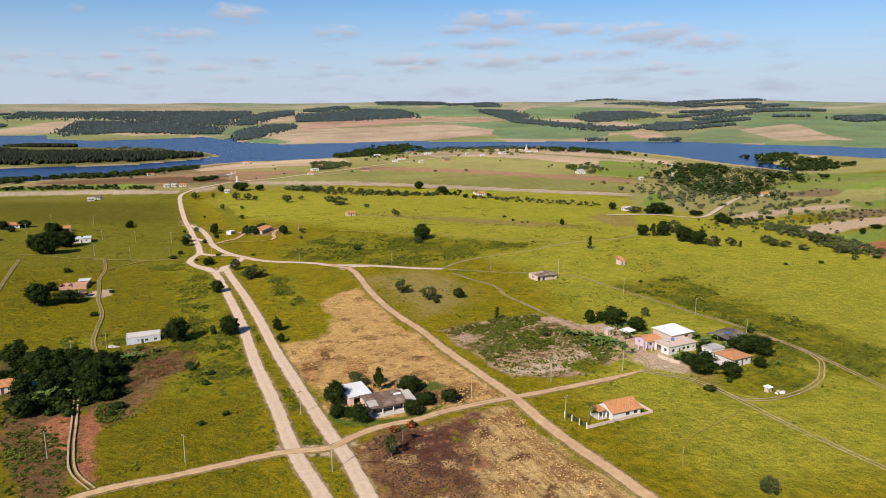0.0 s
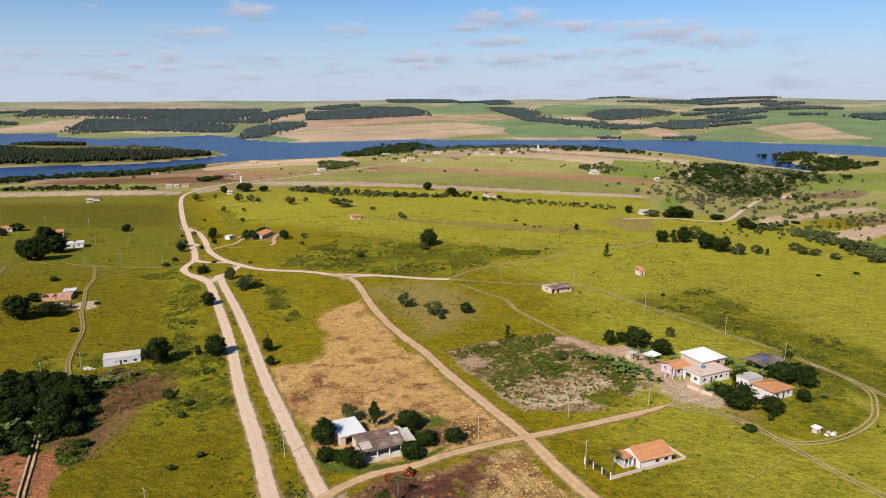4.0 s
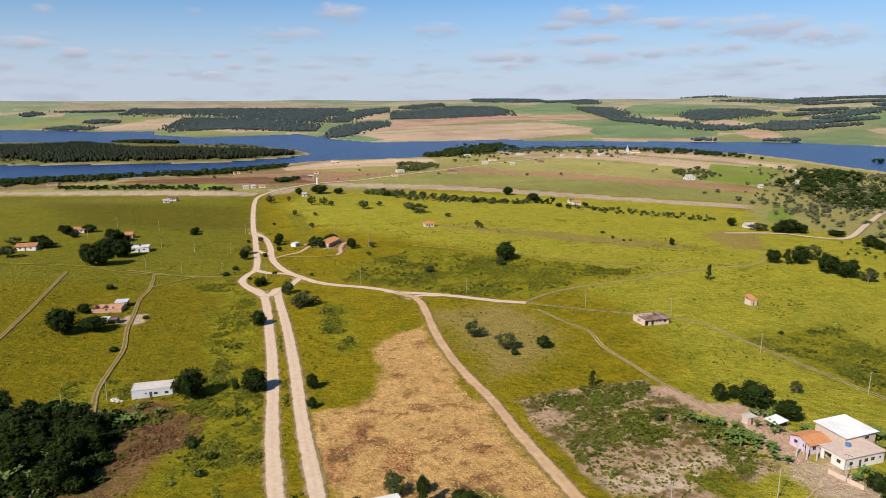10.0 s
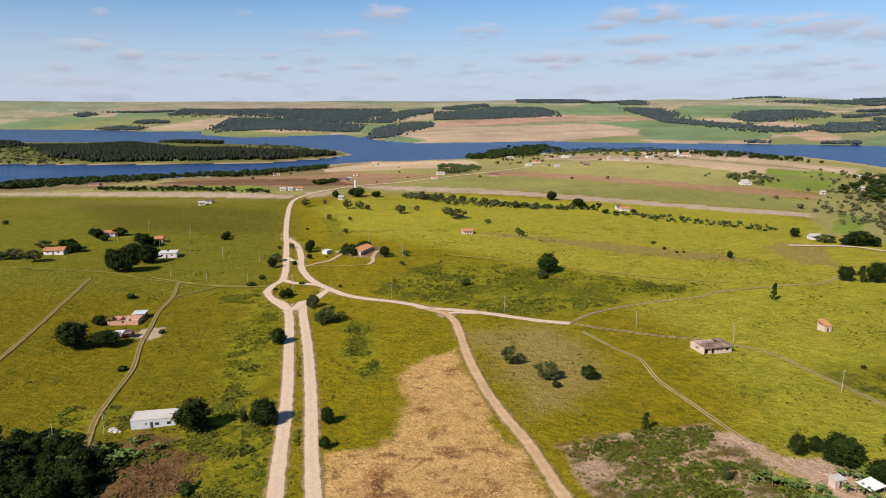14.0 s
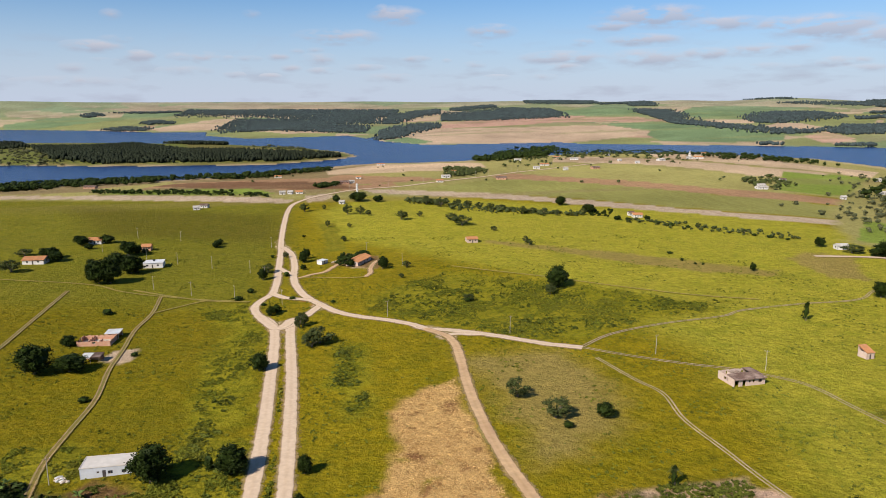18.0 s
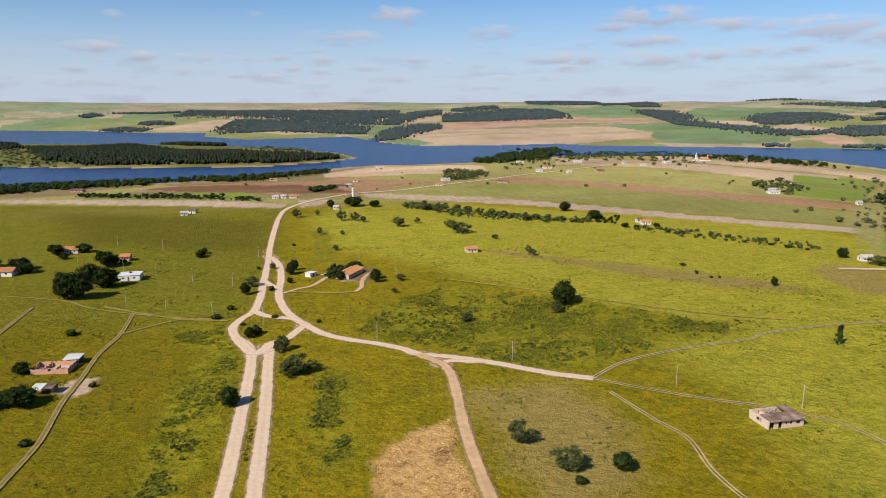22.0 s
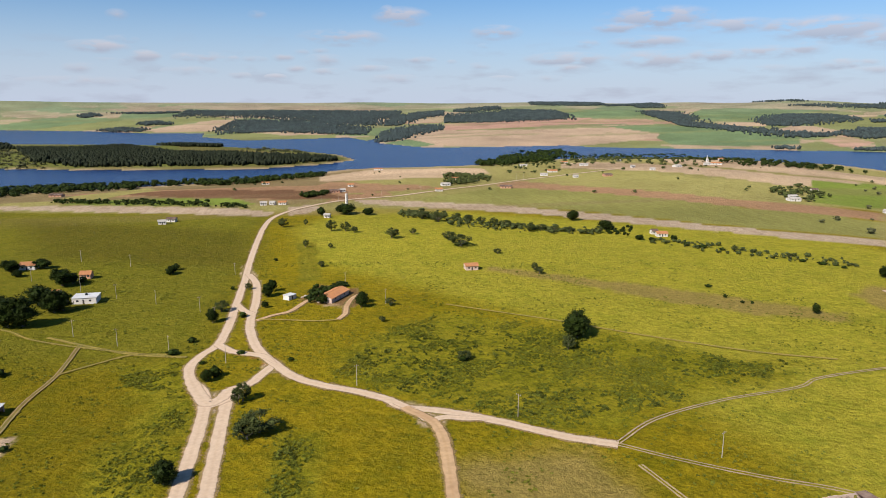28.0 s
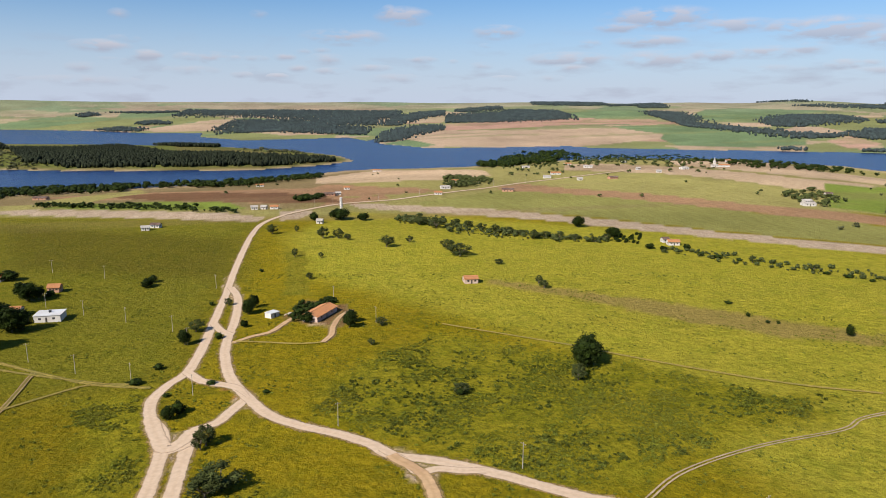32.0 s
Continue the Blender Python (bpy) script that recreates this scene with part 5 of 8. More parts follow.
plant('farm', [(-73.4, 513.4, 7.6, 6.3, 0), (-61.6, 520.4, 3.1, 4.4, 3), (-73, 574.1, 4.3, 4.6, 1), (-58.2, 556.8, 8.1, 7.2, 0), (-54.5, 535.8, 3.8, 3.9, 0), (-51.3, 437.3, 5.3, 4.7, 0), (-33.5, 416.1, 5.8, 5.2, 1), (-23.6, 390.4, 6, 9.4, 1), (-46.9, 466.5, 1.7, 4.1, 3), (-59.6, 456.6, 1.6, 2.7, 3), (-5.7, 530.5, 7.5, 6.6, 0), (8.8, 533, 4.3, 6.1, 1), (6.6, 506.4, 3, 3.8, 1), (-24.8, 456.9, 1.4, 2.9, 3), (-131, 610.9, 5, 5.7, 0), (-82.4, 575.2, 2.4, 2.9, 3), (-76, 469.8, 2.6, 5.8, 3), (-26.2, 540.1, 4.9, 7.9, 0)])
plant('upper_pasture', [(-96, 763.8, 8.3, 9.7, 1), (-62.7, 685.6, 6.3, 4.9, 1), (-41.2, 625.2, 4.5, 4.9, 1), (-53.9, 746, 9.8, 10.2, 1), (-42.3, 745.9, 8, 10.2, 1), (-34.2, 738.9, 5.3, 6.7, 1), (-3.7, 715, 8.4, 12, 1), (11.9, 731.6, 5.2, 6.2, 1), (-44.5, 681.7, 3.9, 4.5, 1), (-34.1, 832.3, 7.3, 11.9, 0), (-53.8, 836.8, 10.4, 19.9, 0), (-75.4, 828.6, 8.2, 7.9, 0), (-79.4, 774.2, 5.6, 4.5, 1), (16.4, 809, 7, 14.3, 1), (31.2, 792.8, 7.8, 12.9, 1), (-74.7, 646.7, 2.2, 3.1, 3)])
plant('east_pasture', [(93.2, 487.4, 11.5, 11, 0), (86, 471.7, 5.2, 6.2, 1), (43, 455.3, 3.7, 7, 1), (213.7, 519.6, 5.7, 3.9, 0), (148.5, 801.2, 9.8, 11.3, 0), (236, 668.8, 5.3, 5.1, 1), (262.6, 644.1, 4.3, 4.8, 1), (90.1, 609.9, 5.3, 5.1, 1), (71.9, 659.3, 3.7, 6.4, 1), (47.8, 686.2, 8.7, 18.9, 1), (39.1, 711.5, 6.7, 11.9, 1), (182.3, 711.7, 4.2, 7.2, 0), (190.1, 707, 3.3, 5.5, 0), (206.9, 707.1, 5, 6.3, 0), (181.4, 548.3, 2.3, 2.7, 3), (186.1, 538.1, 1.6, 2.6, 3), (190.5, 536.9, 1.6, 2.1, 3), (180.9, 570.3, 1.8, 4.6, 3), (166.9, 756.7, 8.2, 14.7, 0)])
plant('hedge_row', [(47, 807.6, 6, 9.5, 1), (57.7, 799.6, 5.9, 10.3, 1), (67.9, 787.7, 5.8, 10.1, 1), (77.8, 777.9, 6.6, 9, 1), (87.8, 772.1, 5.6, 9.8, 1), (97.3, 764.6, 4.6, 7.9, 1), (104.5, 746.5, 8, 8.5, 1), (114.5, 753.9, 5.4, 8.6, 1), (125, 750.6, 4.5, 6.9, 1), (136.7, 747.5, 4.5, 6.8, 1), (147.8, 737.7, 4.4, 7.5, 1), (158.3, 741.1, 6.2, 7.6, 1), (209.3, 688.5, 3.2, 6.1, 3), (218.6, 682.1, 3.1, 7.5, 3), (229.5, 673.5, 2.3, 5.1, 3), (267.4, 638.3, 2.1, 5.4, 3), (275.4, 629.3, 2.1, 6.7, 3), (283.1, 618.6, 2, 3.9, 3)])
plant('valley_edge', [(251.7, 459.8, 9.3, 9.6, 0), (258.9, 455.7, 8.8, 7.6, 2), (266.4, 456.4, 11.4, 10.8, 0), (280.8, 466.5, 10.6, 11.8, 1), (268.2, 431.7, 12.3, 14.0, 0), (271.9, 419.3, 11.1, 13.1, 0), (276.6, 409.3, 8.0, 10.5, 1), (293.1, 413.7, 5.3, 8.3, 1), (293.3, 402.8, 4.3, 4.1, 2), (294.1, 595, 7.3, 8.2, 0), (313.7, 564.2, 6.3, 10.2, 0), (321.6, 562.8, 11.4, 19.6, 0), (332.2, 560.7, 8.2, 11.0, 0), (304.7, 574.8, 5.8, 15.9, 1), (350.4, 547.4, 5.0, 13.1, 0), (345.6, 503.2, 8.1, 12.2, 0), (346.8, 495, 6.3, 9.9, 0), (357.2, 496.2, 4.6, 10.0, 0)])
plant('creek', [(377.6, 503.3, 2.5, 5.8, 0), (403.1, 518.2, 2.5, 9.0, 0), (360.4, 436.4, 6.5, 10.2, 1), (358.9, 411, 7.4, 11.2, 1), (354.5, 400.4, 7.2, 9.5, 1), (343, 371.8, 5.2, 10.2, 1), (348.6, 365.7, 5.2, 5.7, 1), (417.4, 432.7, 5.2, 5.2, 0), (451.5, 455.6, 3.7, 9.9, 0), (398.8, 436.6, 3.5, 3.6, 1), (320.1, 412.8, 6.0, 9.5, 1), (318.8, 402.2, 5.2, 9.4, 1), (323.1, 396, 4.7, 7.9, 1), (327.5, 384.8, 4.2, 8.1, 1), (291.8, 408.5, 4.3, 6.1, 1), (308.6, 347.3, 1.8, 4.2, 3), (285.1, 348.4, 1.4, 3.3, 3), (335.2, 350.2, 3.5, 5.0, 1)])


LEAF_FLAME = material("flame_blossom", (0.34, 0.05, 0.02), rough=0.7, vary=0.3, grain=1.5, stain=0.4, bump=0, spec=0.06, island=0.4, second=(0.2, 0.06, 0.02))
for k, (x, y) in enumerate([(31, 182), (26, 180)]):
    bush = make_tree(3, 91 + k)
    bush.matrix_basis = Matrix.Translation((x, y, gz(x, y))) @ Matrix.Diagonal((3.4, 3.4, 2.3, 1))
    for ob in bush.children:
        if ob.name.startswith("crown"):
            ob.data.materials.append(LEAF_FLAME)
            for f in ob.data.polygons:
                f.material_index = 1 if luck.random() < 0.5 else 0
    tagged(bush, "low shrub with red blossom beside the dirt road", "shrub", "near house trees")
plant('burnt_field', [(23, 166, 6.8, 4.2, 1)])


# ---------------------------------------------------------------- far woods, each one sheet of many crowns
def crown_pattern(kind, seed):
    rng = random.Random(seed)
    bm = bmesh.new()
    if kind == "pine":
        lump(bm, (0, 0, 0.52), (0.33, 0.33, 0.46), rng, 1, 0.6)
        for k in range(7):
            h = rng.uniform(0.2, 0.98)
            a, r = rng.uniform(0, 6.3), 0.26 * (1.1 - h)
            leaf(bm, Vector((r * math.cos(a), r * math.sin(a), h)), Vector((0, 0, 1)), 0.12, rng)
    elif kind == "far":
        lump(bm, (0, 0, 0.52), (0.44, 0.44, 0.47), rng, 1, 0.6)
        for k in range(5):
            d = Vector((rng.gauss(0, 1), rng.gauss(0, 1), rng.gauss(0, 1))).normalized()
            leaf(bm, Vector((d.x * 0.42, d.y * 0.42, 0.55 + d.z * 0.38)), d, 0.14, rng)
    else:
        for k in range(5):
            a, r = rng.uniform(0, 6.3), rng.uniform(0.05, 0.26)
            s = rng.uniform(0.16, 0.27)
            lump(bm, (r * math.cos(a), r * math.sin(a), rng.uniform(0.38, 0.72)), (s, s, s * 0.9), rng, 1, 0.7)
        for k in range(40):
            d = Vector((rng.gauss(0, 1), rng.gauss(0, 1), rng.gauss(0, 1))).normalized()
            leaf(bm, Vector((d.x * 0.42, d.y * 0.42, 0.55 + d.z * 0.38)), d, 0.09, rng)
    bmesh.ops.triangulate(bm, faces=bm.faces)
    bm.verts.index_update()
    v = np.array([q.co[:] for q in bm.verts])
    f = np.array([[q.index for q in t.verts] for t in bm.faces])
    bm.free()
    return v, f


PATTERNS = {k: [crown_pattern(k, s) for s in range(4)] for k in ("pine", "far", "broad")}


def wood(name, label, count, height, outline):
    rng = np.random.default_rng(len(label) * 7 + count)
    pine = "pine" in name
    distant = name == "far_wood"
    loose = name in ("hedge_growth", "island_scrub")
    o = np.array(outline)
    spots = []
    tries = 0
    while len(spots) < count and tries < 60:
        q = rng.uniform(o.min(0), o.max(0), (count * 2, 2))
        frayed = rng.normal(0, 0.09 * (o.max(0) - o.min(0)).min(), len(q)) * (0 if pine else 1)
        spots += list(q[sdist(q[:, 0], q[:, 1], outline) + frayed > 0])
        tries += 1
    spots = np.array(spots[:count])
    if pine:
        spots[:, 0] = np.round(spots[:, 0] / 7) * 7 + rng.uniform(-2, 2, len(spots))
    hs = height * rng.uniform(0.85, 1.12, len(spots)) if pine or distant else height * rng.uniform(0.3 if loose else 0.55, 1.5 if loose else 1.25, len(spots))
    ws = hs * rng.uniform(0.8, 1.5, len(spots)) * (0.8 if pine else 0.72 if distant else 1.1)
    turns = rng.uniform(0, 6.28, len(spots))
    zs = ground_z(spots[:, 0], spots[:, 1])
    vs, fs, n = [], [], 0
    for k, (x, y) in enumerate(spots):
        v, f = PATTERNS["pine" if pine else "far" if distant else "broad"][k % 4]
        c, s = math.cos(turns[k]), math.sin(turns[k])
        vs.append(np.stack([x + ws[k] * (v[:, 0] * c - v[:, 1] * s), y + ws[k] * (v[:, 0] * s + v[:, 1] * c), zs[k] - hs[k] * 0.12 + hs[k] * v[:, 2]], -1))
        fs.append(f + n)
        n += len(v)
    me = bpy.data.meshes.new(name)
    v, f = np.concatenate(vs), np.concatenate(fs)
    me.vertices.add(len(v))
    me.vertices.foreach_set("co", v.astype(np.float32).ravel())
    me.loops.add(f.size)
    me.loops.foreach_set("vertex_index", f.astype(np.int32).ravel())
    me.polygons.add(len(f))
    me.polygons.foreach_set("loop_start", (np.arange(len(f)) * 3).astype(np.int32))
    me.update(calc_edges=True)
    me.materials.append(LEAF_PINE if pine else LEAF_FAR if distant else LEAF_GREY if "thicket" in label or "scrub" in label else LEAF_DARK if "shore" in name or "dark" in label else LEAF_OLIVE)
    tagged(new(name, me), label, "woodland", kind="stuff")


wood('pine_plantation', 'dense dark pine plantation on the lake island', 4600, 11, [(-1019, 1944), (-879, 1947), (-810, 2067), (-573, 1810), (-448, 1813), (-321, 1743), (-214, 1750), (-186, 1733), (-227, 1673), (-309, 1586), (-479, 1550), (-676, 1532), (-705, 1567), (-784, 1599)])
wood('pine_plantation', 'dark pine block at the back of the lake island', 900, 11, [(-832, 2331), (-774, 2363), (-608, 2278), (-556, 2055), (-667, 2070)])
wood('pine_plantation', 'dark pine wood running along the lake island', 2600, 11, [(-1900, 2140), (-1151, 2118), (-1019, 1944), (-1040, 1870), (-1240, 1800), (-1900, 1760)])
wood('island_scrub', 'grey-green scrub on the lake island shore', 190, 6, [(-1030, 1869), (-994, 1901), (-784, 1599), (-701, 1560), (-723, 1527), (-766, 1438)])
wood('island_scrub', 'scattered scrub trees on the lake island', 60, 7, [(-460, 1980), (-323, 2020), (-289, 1845), (-423, 1892)])
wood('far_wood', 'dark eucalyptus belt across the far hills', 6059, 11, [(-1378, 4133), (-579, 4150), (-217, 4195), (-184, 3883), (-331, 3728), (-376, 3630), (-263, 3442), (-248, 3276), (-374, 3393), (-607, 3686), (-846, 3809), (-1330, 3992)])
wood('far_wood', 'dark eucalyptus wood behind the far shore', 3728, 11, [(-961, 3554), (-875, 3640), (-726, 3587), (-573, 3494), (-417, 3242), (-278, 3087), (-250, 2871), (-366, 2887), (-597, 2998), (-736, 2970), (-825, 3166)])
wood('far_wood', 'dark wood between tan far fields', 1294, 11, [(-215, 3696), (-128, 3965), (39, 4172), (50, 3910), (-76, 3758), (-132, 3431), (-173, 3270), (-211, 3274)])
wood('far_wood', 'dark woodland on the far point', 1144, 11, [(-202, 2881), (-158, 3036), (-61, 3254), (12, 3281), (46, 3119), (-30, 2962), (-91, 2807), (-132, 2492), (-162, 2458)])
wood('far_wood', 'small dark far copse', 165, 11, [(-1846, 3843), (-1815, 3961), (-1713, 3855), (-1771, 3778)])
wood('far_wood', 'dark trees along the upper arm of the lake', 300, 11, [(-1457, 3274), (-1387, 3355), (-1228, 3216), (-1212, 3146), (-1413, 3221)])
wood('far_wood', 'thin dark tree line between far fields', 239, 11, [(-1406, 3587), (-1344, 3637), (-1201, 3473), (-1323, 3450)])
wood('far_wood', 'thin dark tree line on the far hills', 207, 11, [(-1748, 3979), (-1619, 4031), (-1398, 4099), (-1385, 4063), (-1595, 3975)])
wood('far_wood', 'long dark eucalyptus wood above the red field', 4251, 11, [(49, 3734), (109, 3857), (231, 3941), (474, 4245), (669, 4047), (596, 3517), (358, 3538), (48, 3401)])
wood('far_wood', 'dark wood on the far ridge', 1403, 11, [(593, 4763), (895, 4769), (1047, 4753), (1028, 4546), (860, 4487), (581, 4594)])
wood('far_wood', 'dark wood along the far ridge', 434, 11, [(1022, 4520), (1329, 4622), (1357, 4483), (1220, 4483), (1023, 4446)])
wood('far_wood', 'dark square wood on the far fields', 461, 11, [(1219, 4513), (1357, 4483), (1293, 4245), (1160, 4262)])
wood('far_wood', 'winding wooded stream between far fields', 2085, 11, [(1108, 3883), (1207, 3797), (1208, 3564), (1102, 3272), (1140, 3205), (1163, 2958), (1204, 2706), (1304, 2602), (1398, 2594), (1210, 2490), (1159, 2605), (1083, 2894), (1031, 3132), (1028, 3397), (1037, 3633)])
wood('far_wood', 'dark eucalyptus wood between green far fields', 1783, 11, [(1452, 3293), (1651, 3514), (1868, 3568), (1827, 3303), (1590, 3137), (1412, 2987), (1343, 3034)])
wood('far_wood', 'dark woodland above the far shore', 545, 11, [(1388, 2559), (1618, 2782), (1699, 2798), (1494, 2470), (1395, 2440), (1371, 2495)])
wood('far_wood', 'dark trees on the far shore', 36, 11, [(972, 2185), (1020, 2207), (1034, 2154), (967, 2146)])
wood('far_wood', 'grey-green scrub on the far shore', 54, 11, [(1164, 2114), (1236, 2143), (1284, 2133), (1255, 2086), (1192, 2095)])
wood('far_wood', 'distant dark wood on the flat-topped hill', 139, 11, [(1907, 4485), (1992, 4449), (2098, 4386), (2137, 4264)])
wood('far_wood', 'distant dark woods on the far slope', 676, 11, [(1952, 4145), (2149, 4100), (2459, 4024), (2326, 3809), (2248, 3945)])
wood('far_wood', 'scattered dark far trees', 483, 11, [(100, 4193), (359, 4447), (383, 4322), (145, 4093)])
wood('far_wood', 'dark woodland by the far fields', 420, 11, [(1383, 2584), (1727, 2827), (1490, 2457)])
wood('shore_wood', 'dark trees along the village shore', 500, 11, [(101, 1633), (236, 1942), (373, 2130), (365, 2006), (246, 1718), (162, 1577)])
wood('valley_wood', 'dark wood along the valley stream', 99, 10, [(495, 751), (618, 863), (720, 936), (785, 976), (701, 901), (599, 816), (470, 693)])
wood('valley_wood', 'dark wood on the valley side', 120, 10, [(588, 971), (739, 1134), (694, 1023), (565, 900), (512, 839)])
wood('valley_wood', 'open grey-green thicket filling the valley', 822, 5, [(575, 957), (750, 1151), (730, 1063), (847, 1131), (774, 1002), (775, 952), (638, 848), (514, 725), (428, 653), (370, 574), (366, 605), (426, 749), (494, 820)])
wood('shore_wood', 'dark trees on the lake spit', 160, 12, [(1044, 1406), (1156, 1480), (1098, 1348), (1028, 1154), (979, 1091), (906, 1116)])
wood('shore_wood', 'trees along the near lake shore', 420, 9, [(-509, 968), (-541, 1133), (-458, 1186), (-406, 1211), (-436, 1288), (-504, 1277), (-597, 1221), (-634, 1138)])
wood('shore_wood', 'trees along the near lake shore', 230, 9, [(-432, 1252), (-359, 1293), (-295, 1328), (-237, 1359), (-174, 1422), (-166, 1372), (-227, 1316), (-266, 1220), (-345, 1251)])
wood('shore_wood', 'low trees along the village shore', 420, 8, [(331, 1817), (592, 1892), (550, 1398), (609, 1329), (715, 1405), (778, 1514), (671, 1448), (565, 1502), (628, 2002), (362, 1986)])
wood('valley_wood', 'scattered trees along the creek', 230, 4, [(342.2, 488.3), (372.1, 507.4), (356.4, 450.5), (359.6, 423.3), (346.8, 375.9), (351.9, 350.9), (375.1, 374.7), (376.2, 414.1), (389.2, 458.9), (380.8, 481.9)])
wood('village_trees', 'garden trees among the lakeside houses', 340, 6, [(122, 1339), (199, 1380), (317, 1776), (470, 1937), (722, 1883), (562, 1425), (446, 1321), (319, 1341), (249, 1260), (167, 1207)])
wood('village_trees', 'garden trees along the village road', 150, 6, [(36, 1145), (48, 1221), (101, 1172), (102, 1124), (47, 1071)])
wood('field_trees', 'scattered small trees over the lakeside fields', 26, 4, [(-171, 1370), (109, 1287), (436, 1295), (625, 1076), (475, 855), (198, 844), (100, 911), (-50, 958), (-320, 978), (-458, 1066)])
wood('village_trees', 'trees round the lower farms', 60, 6, [(418, 993), (485, 1073), (477, 1009), (429, 933), (400, 932)])
wood('hedge_growth', 'dense olive hedge along the field edge', 210, 3.2, [(39, 810), (75, 785), (130, 756), (158, 747), (155, 734), (127, 738), (74, 760), (39, 784)])
wood('hedge_growth', 'low green hedge beside the tan strip', 110, 2.6, [(190, 713), (225.4, 691.3), (235.1, 678), (297.4, 630.2), (291.9, 621.3), (230.7, 667.7), (221.2, 680.6), (187, 701)])
wood('hedge_growth', 'thick hedge below the upper fields', 150, 3.2, [(-7, 852), (36, 839), (39, 800), (5, 815)])
wood('hedge_growth', 'dark hedge along the lower green field', 200, 4, [(-360, 900), (-260, 896), (-155, 870), (-159, 884), (-270, 919), (-373, 921)])
wood('hedge_growth', 'dark hedge behind the lower field', 120, 4, [(-124, 974), (-99, 1005), (-93, 985), (-114, 952)])
wood('farm_thicket', 'dark bushes beside the long farmhouse', 60, 3.4, [(-36.4, 544.7), (-34.5, 566.5), (-20.9, 577.2), (-17.8, 571.9), (-30.8, 558.3), (-33.1, 540.9)])
wood('valley_wood', 'scattered bushes over the valley slope', 130, 3, [(332.5, 514.6), (351.6, 494.1), (398.5, 504.7), (447.7, 529), (534.6, 579.8), (599.3, 599.1), (555.5, 555), (451.9, 499.1), (377.5, 460.8), (333.9, 454.4), (311.5, 473.6)])
wood('field_trees', 'row of small trees along the tan valley field', 44, 5, [(365, 507), (480, 606), (562, 667), (642, 695), (643, 682), (633, 671), (632, 684), (549, 651), (470, 593), (364, 501)])

copse = random.Random(21)
for k in range(120):
    x, y = copse.uniform(-2300, 2700), copse.uniform(2500, 4500)
    if sdist(x, y, FAR_SHORE) > 150 and x - 31 > 0.64 * (y - 168):
        a, b, lean = copse.uniform(50, 240), copse.uniform(12, 55), copse.uniform(-0.5, 0.5)
        wood("far_wood", "dark copse between far fields", int(a * b / 22), 15, [(x - a, y - a * lean), (x + a, y + a * lean), (x + a, y + a * lean + b * 2), (x - a, y - a * lean + b * 2)])


# ---------------------------------------------------------------- buildings
def box(bm, x0, y0, z0, x1, y1, z1):
    v = [bm.verts.new(p) for p in ((x0, y0, z0), (x1, y0, z0), (x1, y1, z0), (x0, y1, z0), (x0, y0, z1), (x1, y0, z1), (x1, y1, z1), (x0, y1, z1))]
    for f in ((3, 2, 1, 0), (4, 5, 6, 7), (0, 1, 5, 4), (1, 2, 6, 5), (2, 3, 7, 6), (3, 0, 4, 7)):
        bm.faces.new([v[i] for i in f])


def turned(bm, m):
    bmesh.ops.transform(bm, matrix=m, verts=bm.verts)
    return bm


def wall(thing, a, b, height, mat, holes=(), thick=0.18, broken=0.0, seed=1):
    """A wall from a to b on the plan. holes: (along, sill, width, height, kind); kind w window, d door, o open."""
    ax, ay = a
    length = math.hypot(b[0] - ax, b[1] - ay)
    m = Matrix.Translation((ax, ay, 0)) @ pose(0, 0, 0, 0, 0, math.degrees(math.atan2(b[1] - ay, b[0] - ax)))
    bm = bmesh.new()
    cuts = sorted({0.0, length, *[h[0] for h in holes], *[h[0] + h[2] for h in holes]})
    rng = random.Random(seed)
    for u0, u1 in zip(cuts, cuts[1:]):
        inside = [h for h in holes if h[0] <= u0 + 1e-6 and h[0] + h[2] >= u1 - 1e-6]
        if not inside:
            if broken:
                n = max(1, int((u1 - u0) / 0.7))
                for k in range(n):
                    box(bm, u0 + (u1 - u0) * k / n, 0, -0.3, u0 + (u1 - u0) * (k + 1) / n, thick, height - broken * rng.random())
            else:
                box(bm, u0, 0, -0.3, u1, thick, height)
        else:
            _, sill, _, tall, _ = inside[0]
            if sill > 0:
                box(bm, u0, 0, -0.3, u1, thick, sill)
            if sill + tall < height:
                box(bm, u0, 0, sill + tall, u1, thick, height)
    bmesh.ops.remove_doubles(bm, verts=bm.verts, dist=0.0005)
    part("wall", turned(bm, m), mat, thing)
    for u, sill, width, tall, kind in holes:
        if kind == "w":
            bm = bmesh.new()
            for q in ((u, sill, u + 0.06, sill + tall), (u + width - 0.06, sill, u + width, sill + tall), (u + 0.06, sill, u + width - 0.06, sill + 0.06),
                      (u + 0.06, sill + tall - 0.06, u + width - 0.06, sill + tall), (u + width / 2 - 0.02, sill + 0.06, u + width / 2 + 0.02, sill + tall - 0.06)):
                box(bm, q[0], 0.06, q[1], q[2], 0.12, q[3])
            win = part("window", turned(bm, m), TIMBER, thing)
            bm = bmesh.new()
            box(bm, u + 0.06, 0.085, sill + 0.06, u + width - 0.06, 0.095, sill + tall - 0.06)
            part("pane", turned(bm, m), PANE, win)
        elif kind == "d":
            bm = bmesh.new()
            box(bm, u + 0.02, 0.07, 0.0, u + width - 0.02, 0.12, sill + tall - 0.02)
            leaf_ob = part("door", turned(bm, m), DOOR, thing)
            bm = bmesh.new()
            box(bm, u + width - 0.16, 0.03, 1.0, u + width - 0.1, 0.07, 1.12)
            part("handle", turned(bm, m), STEEL, leaf_ob)


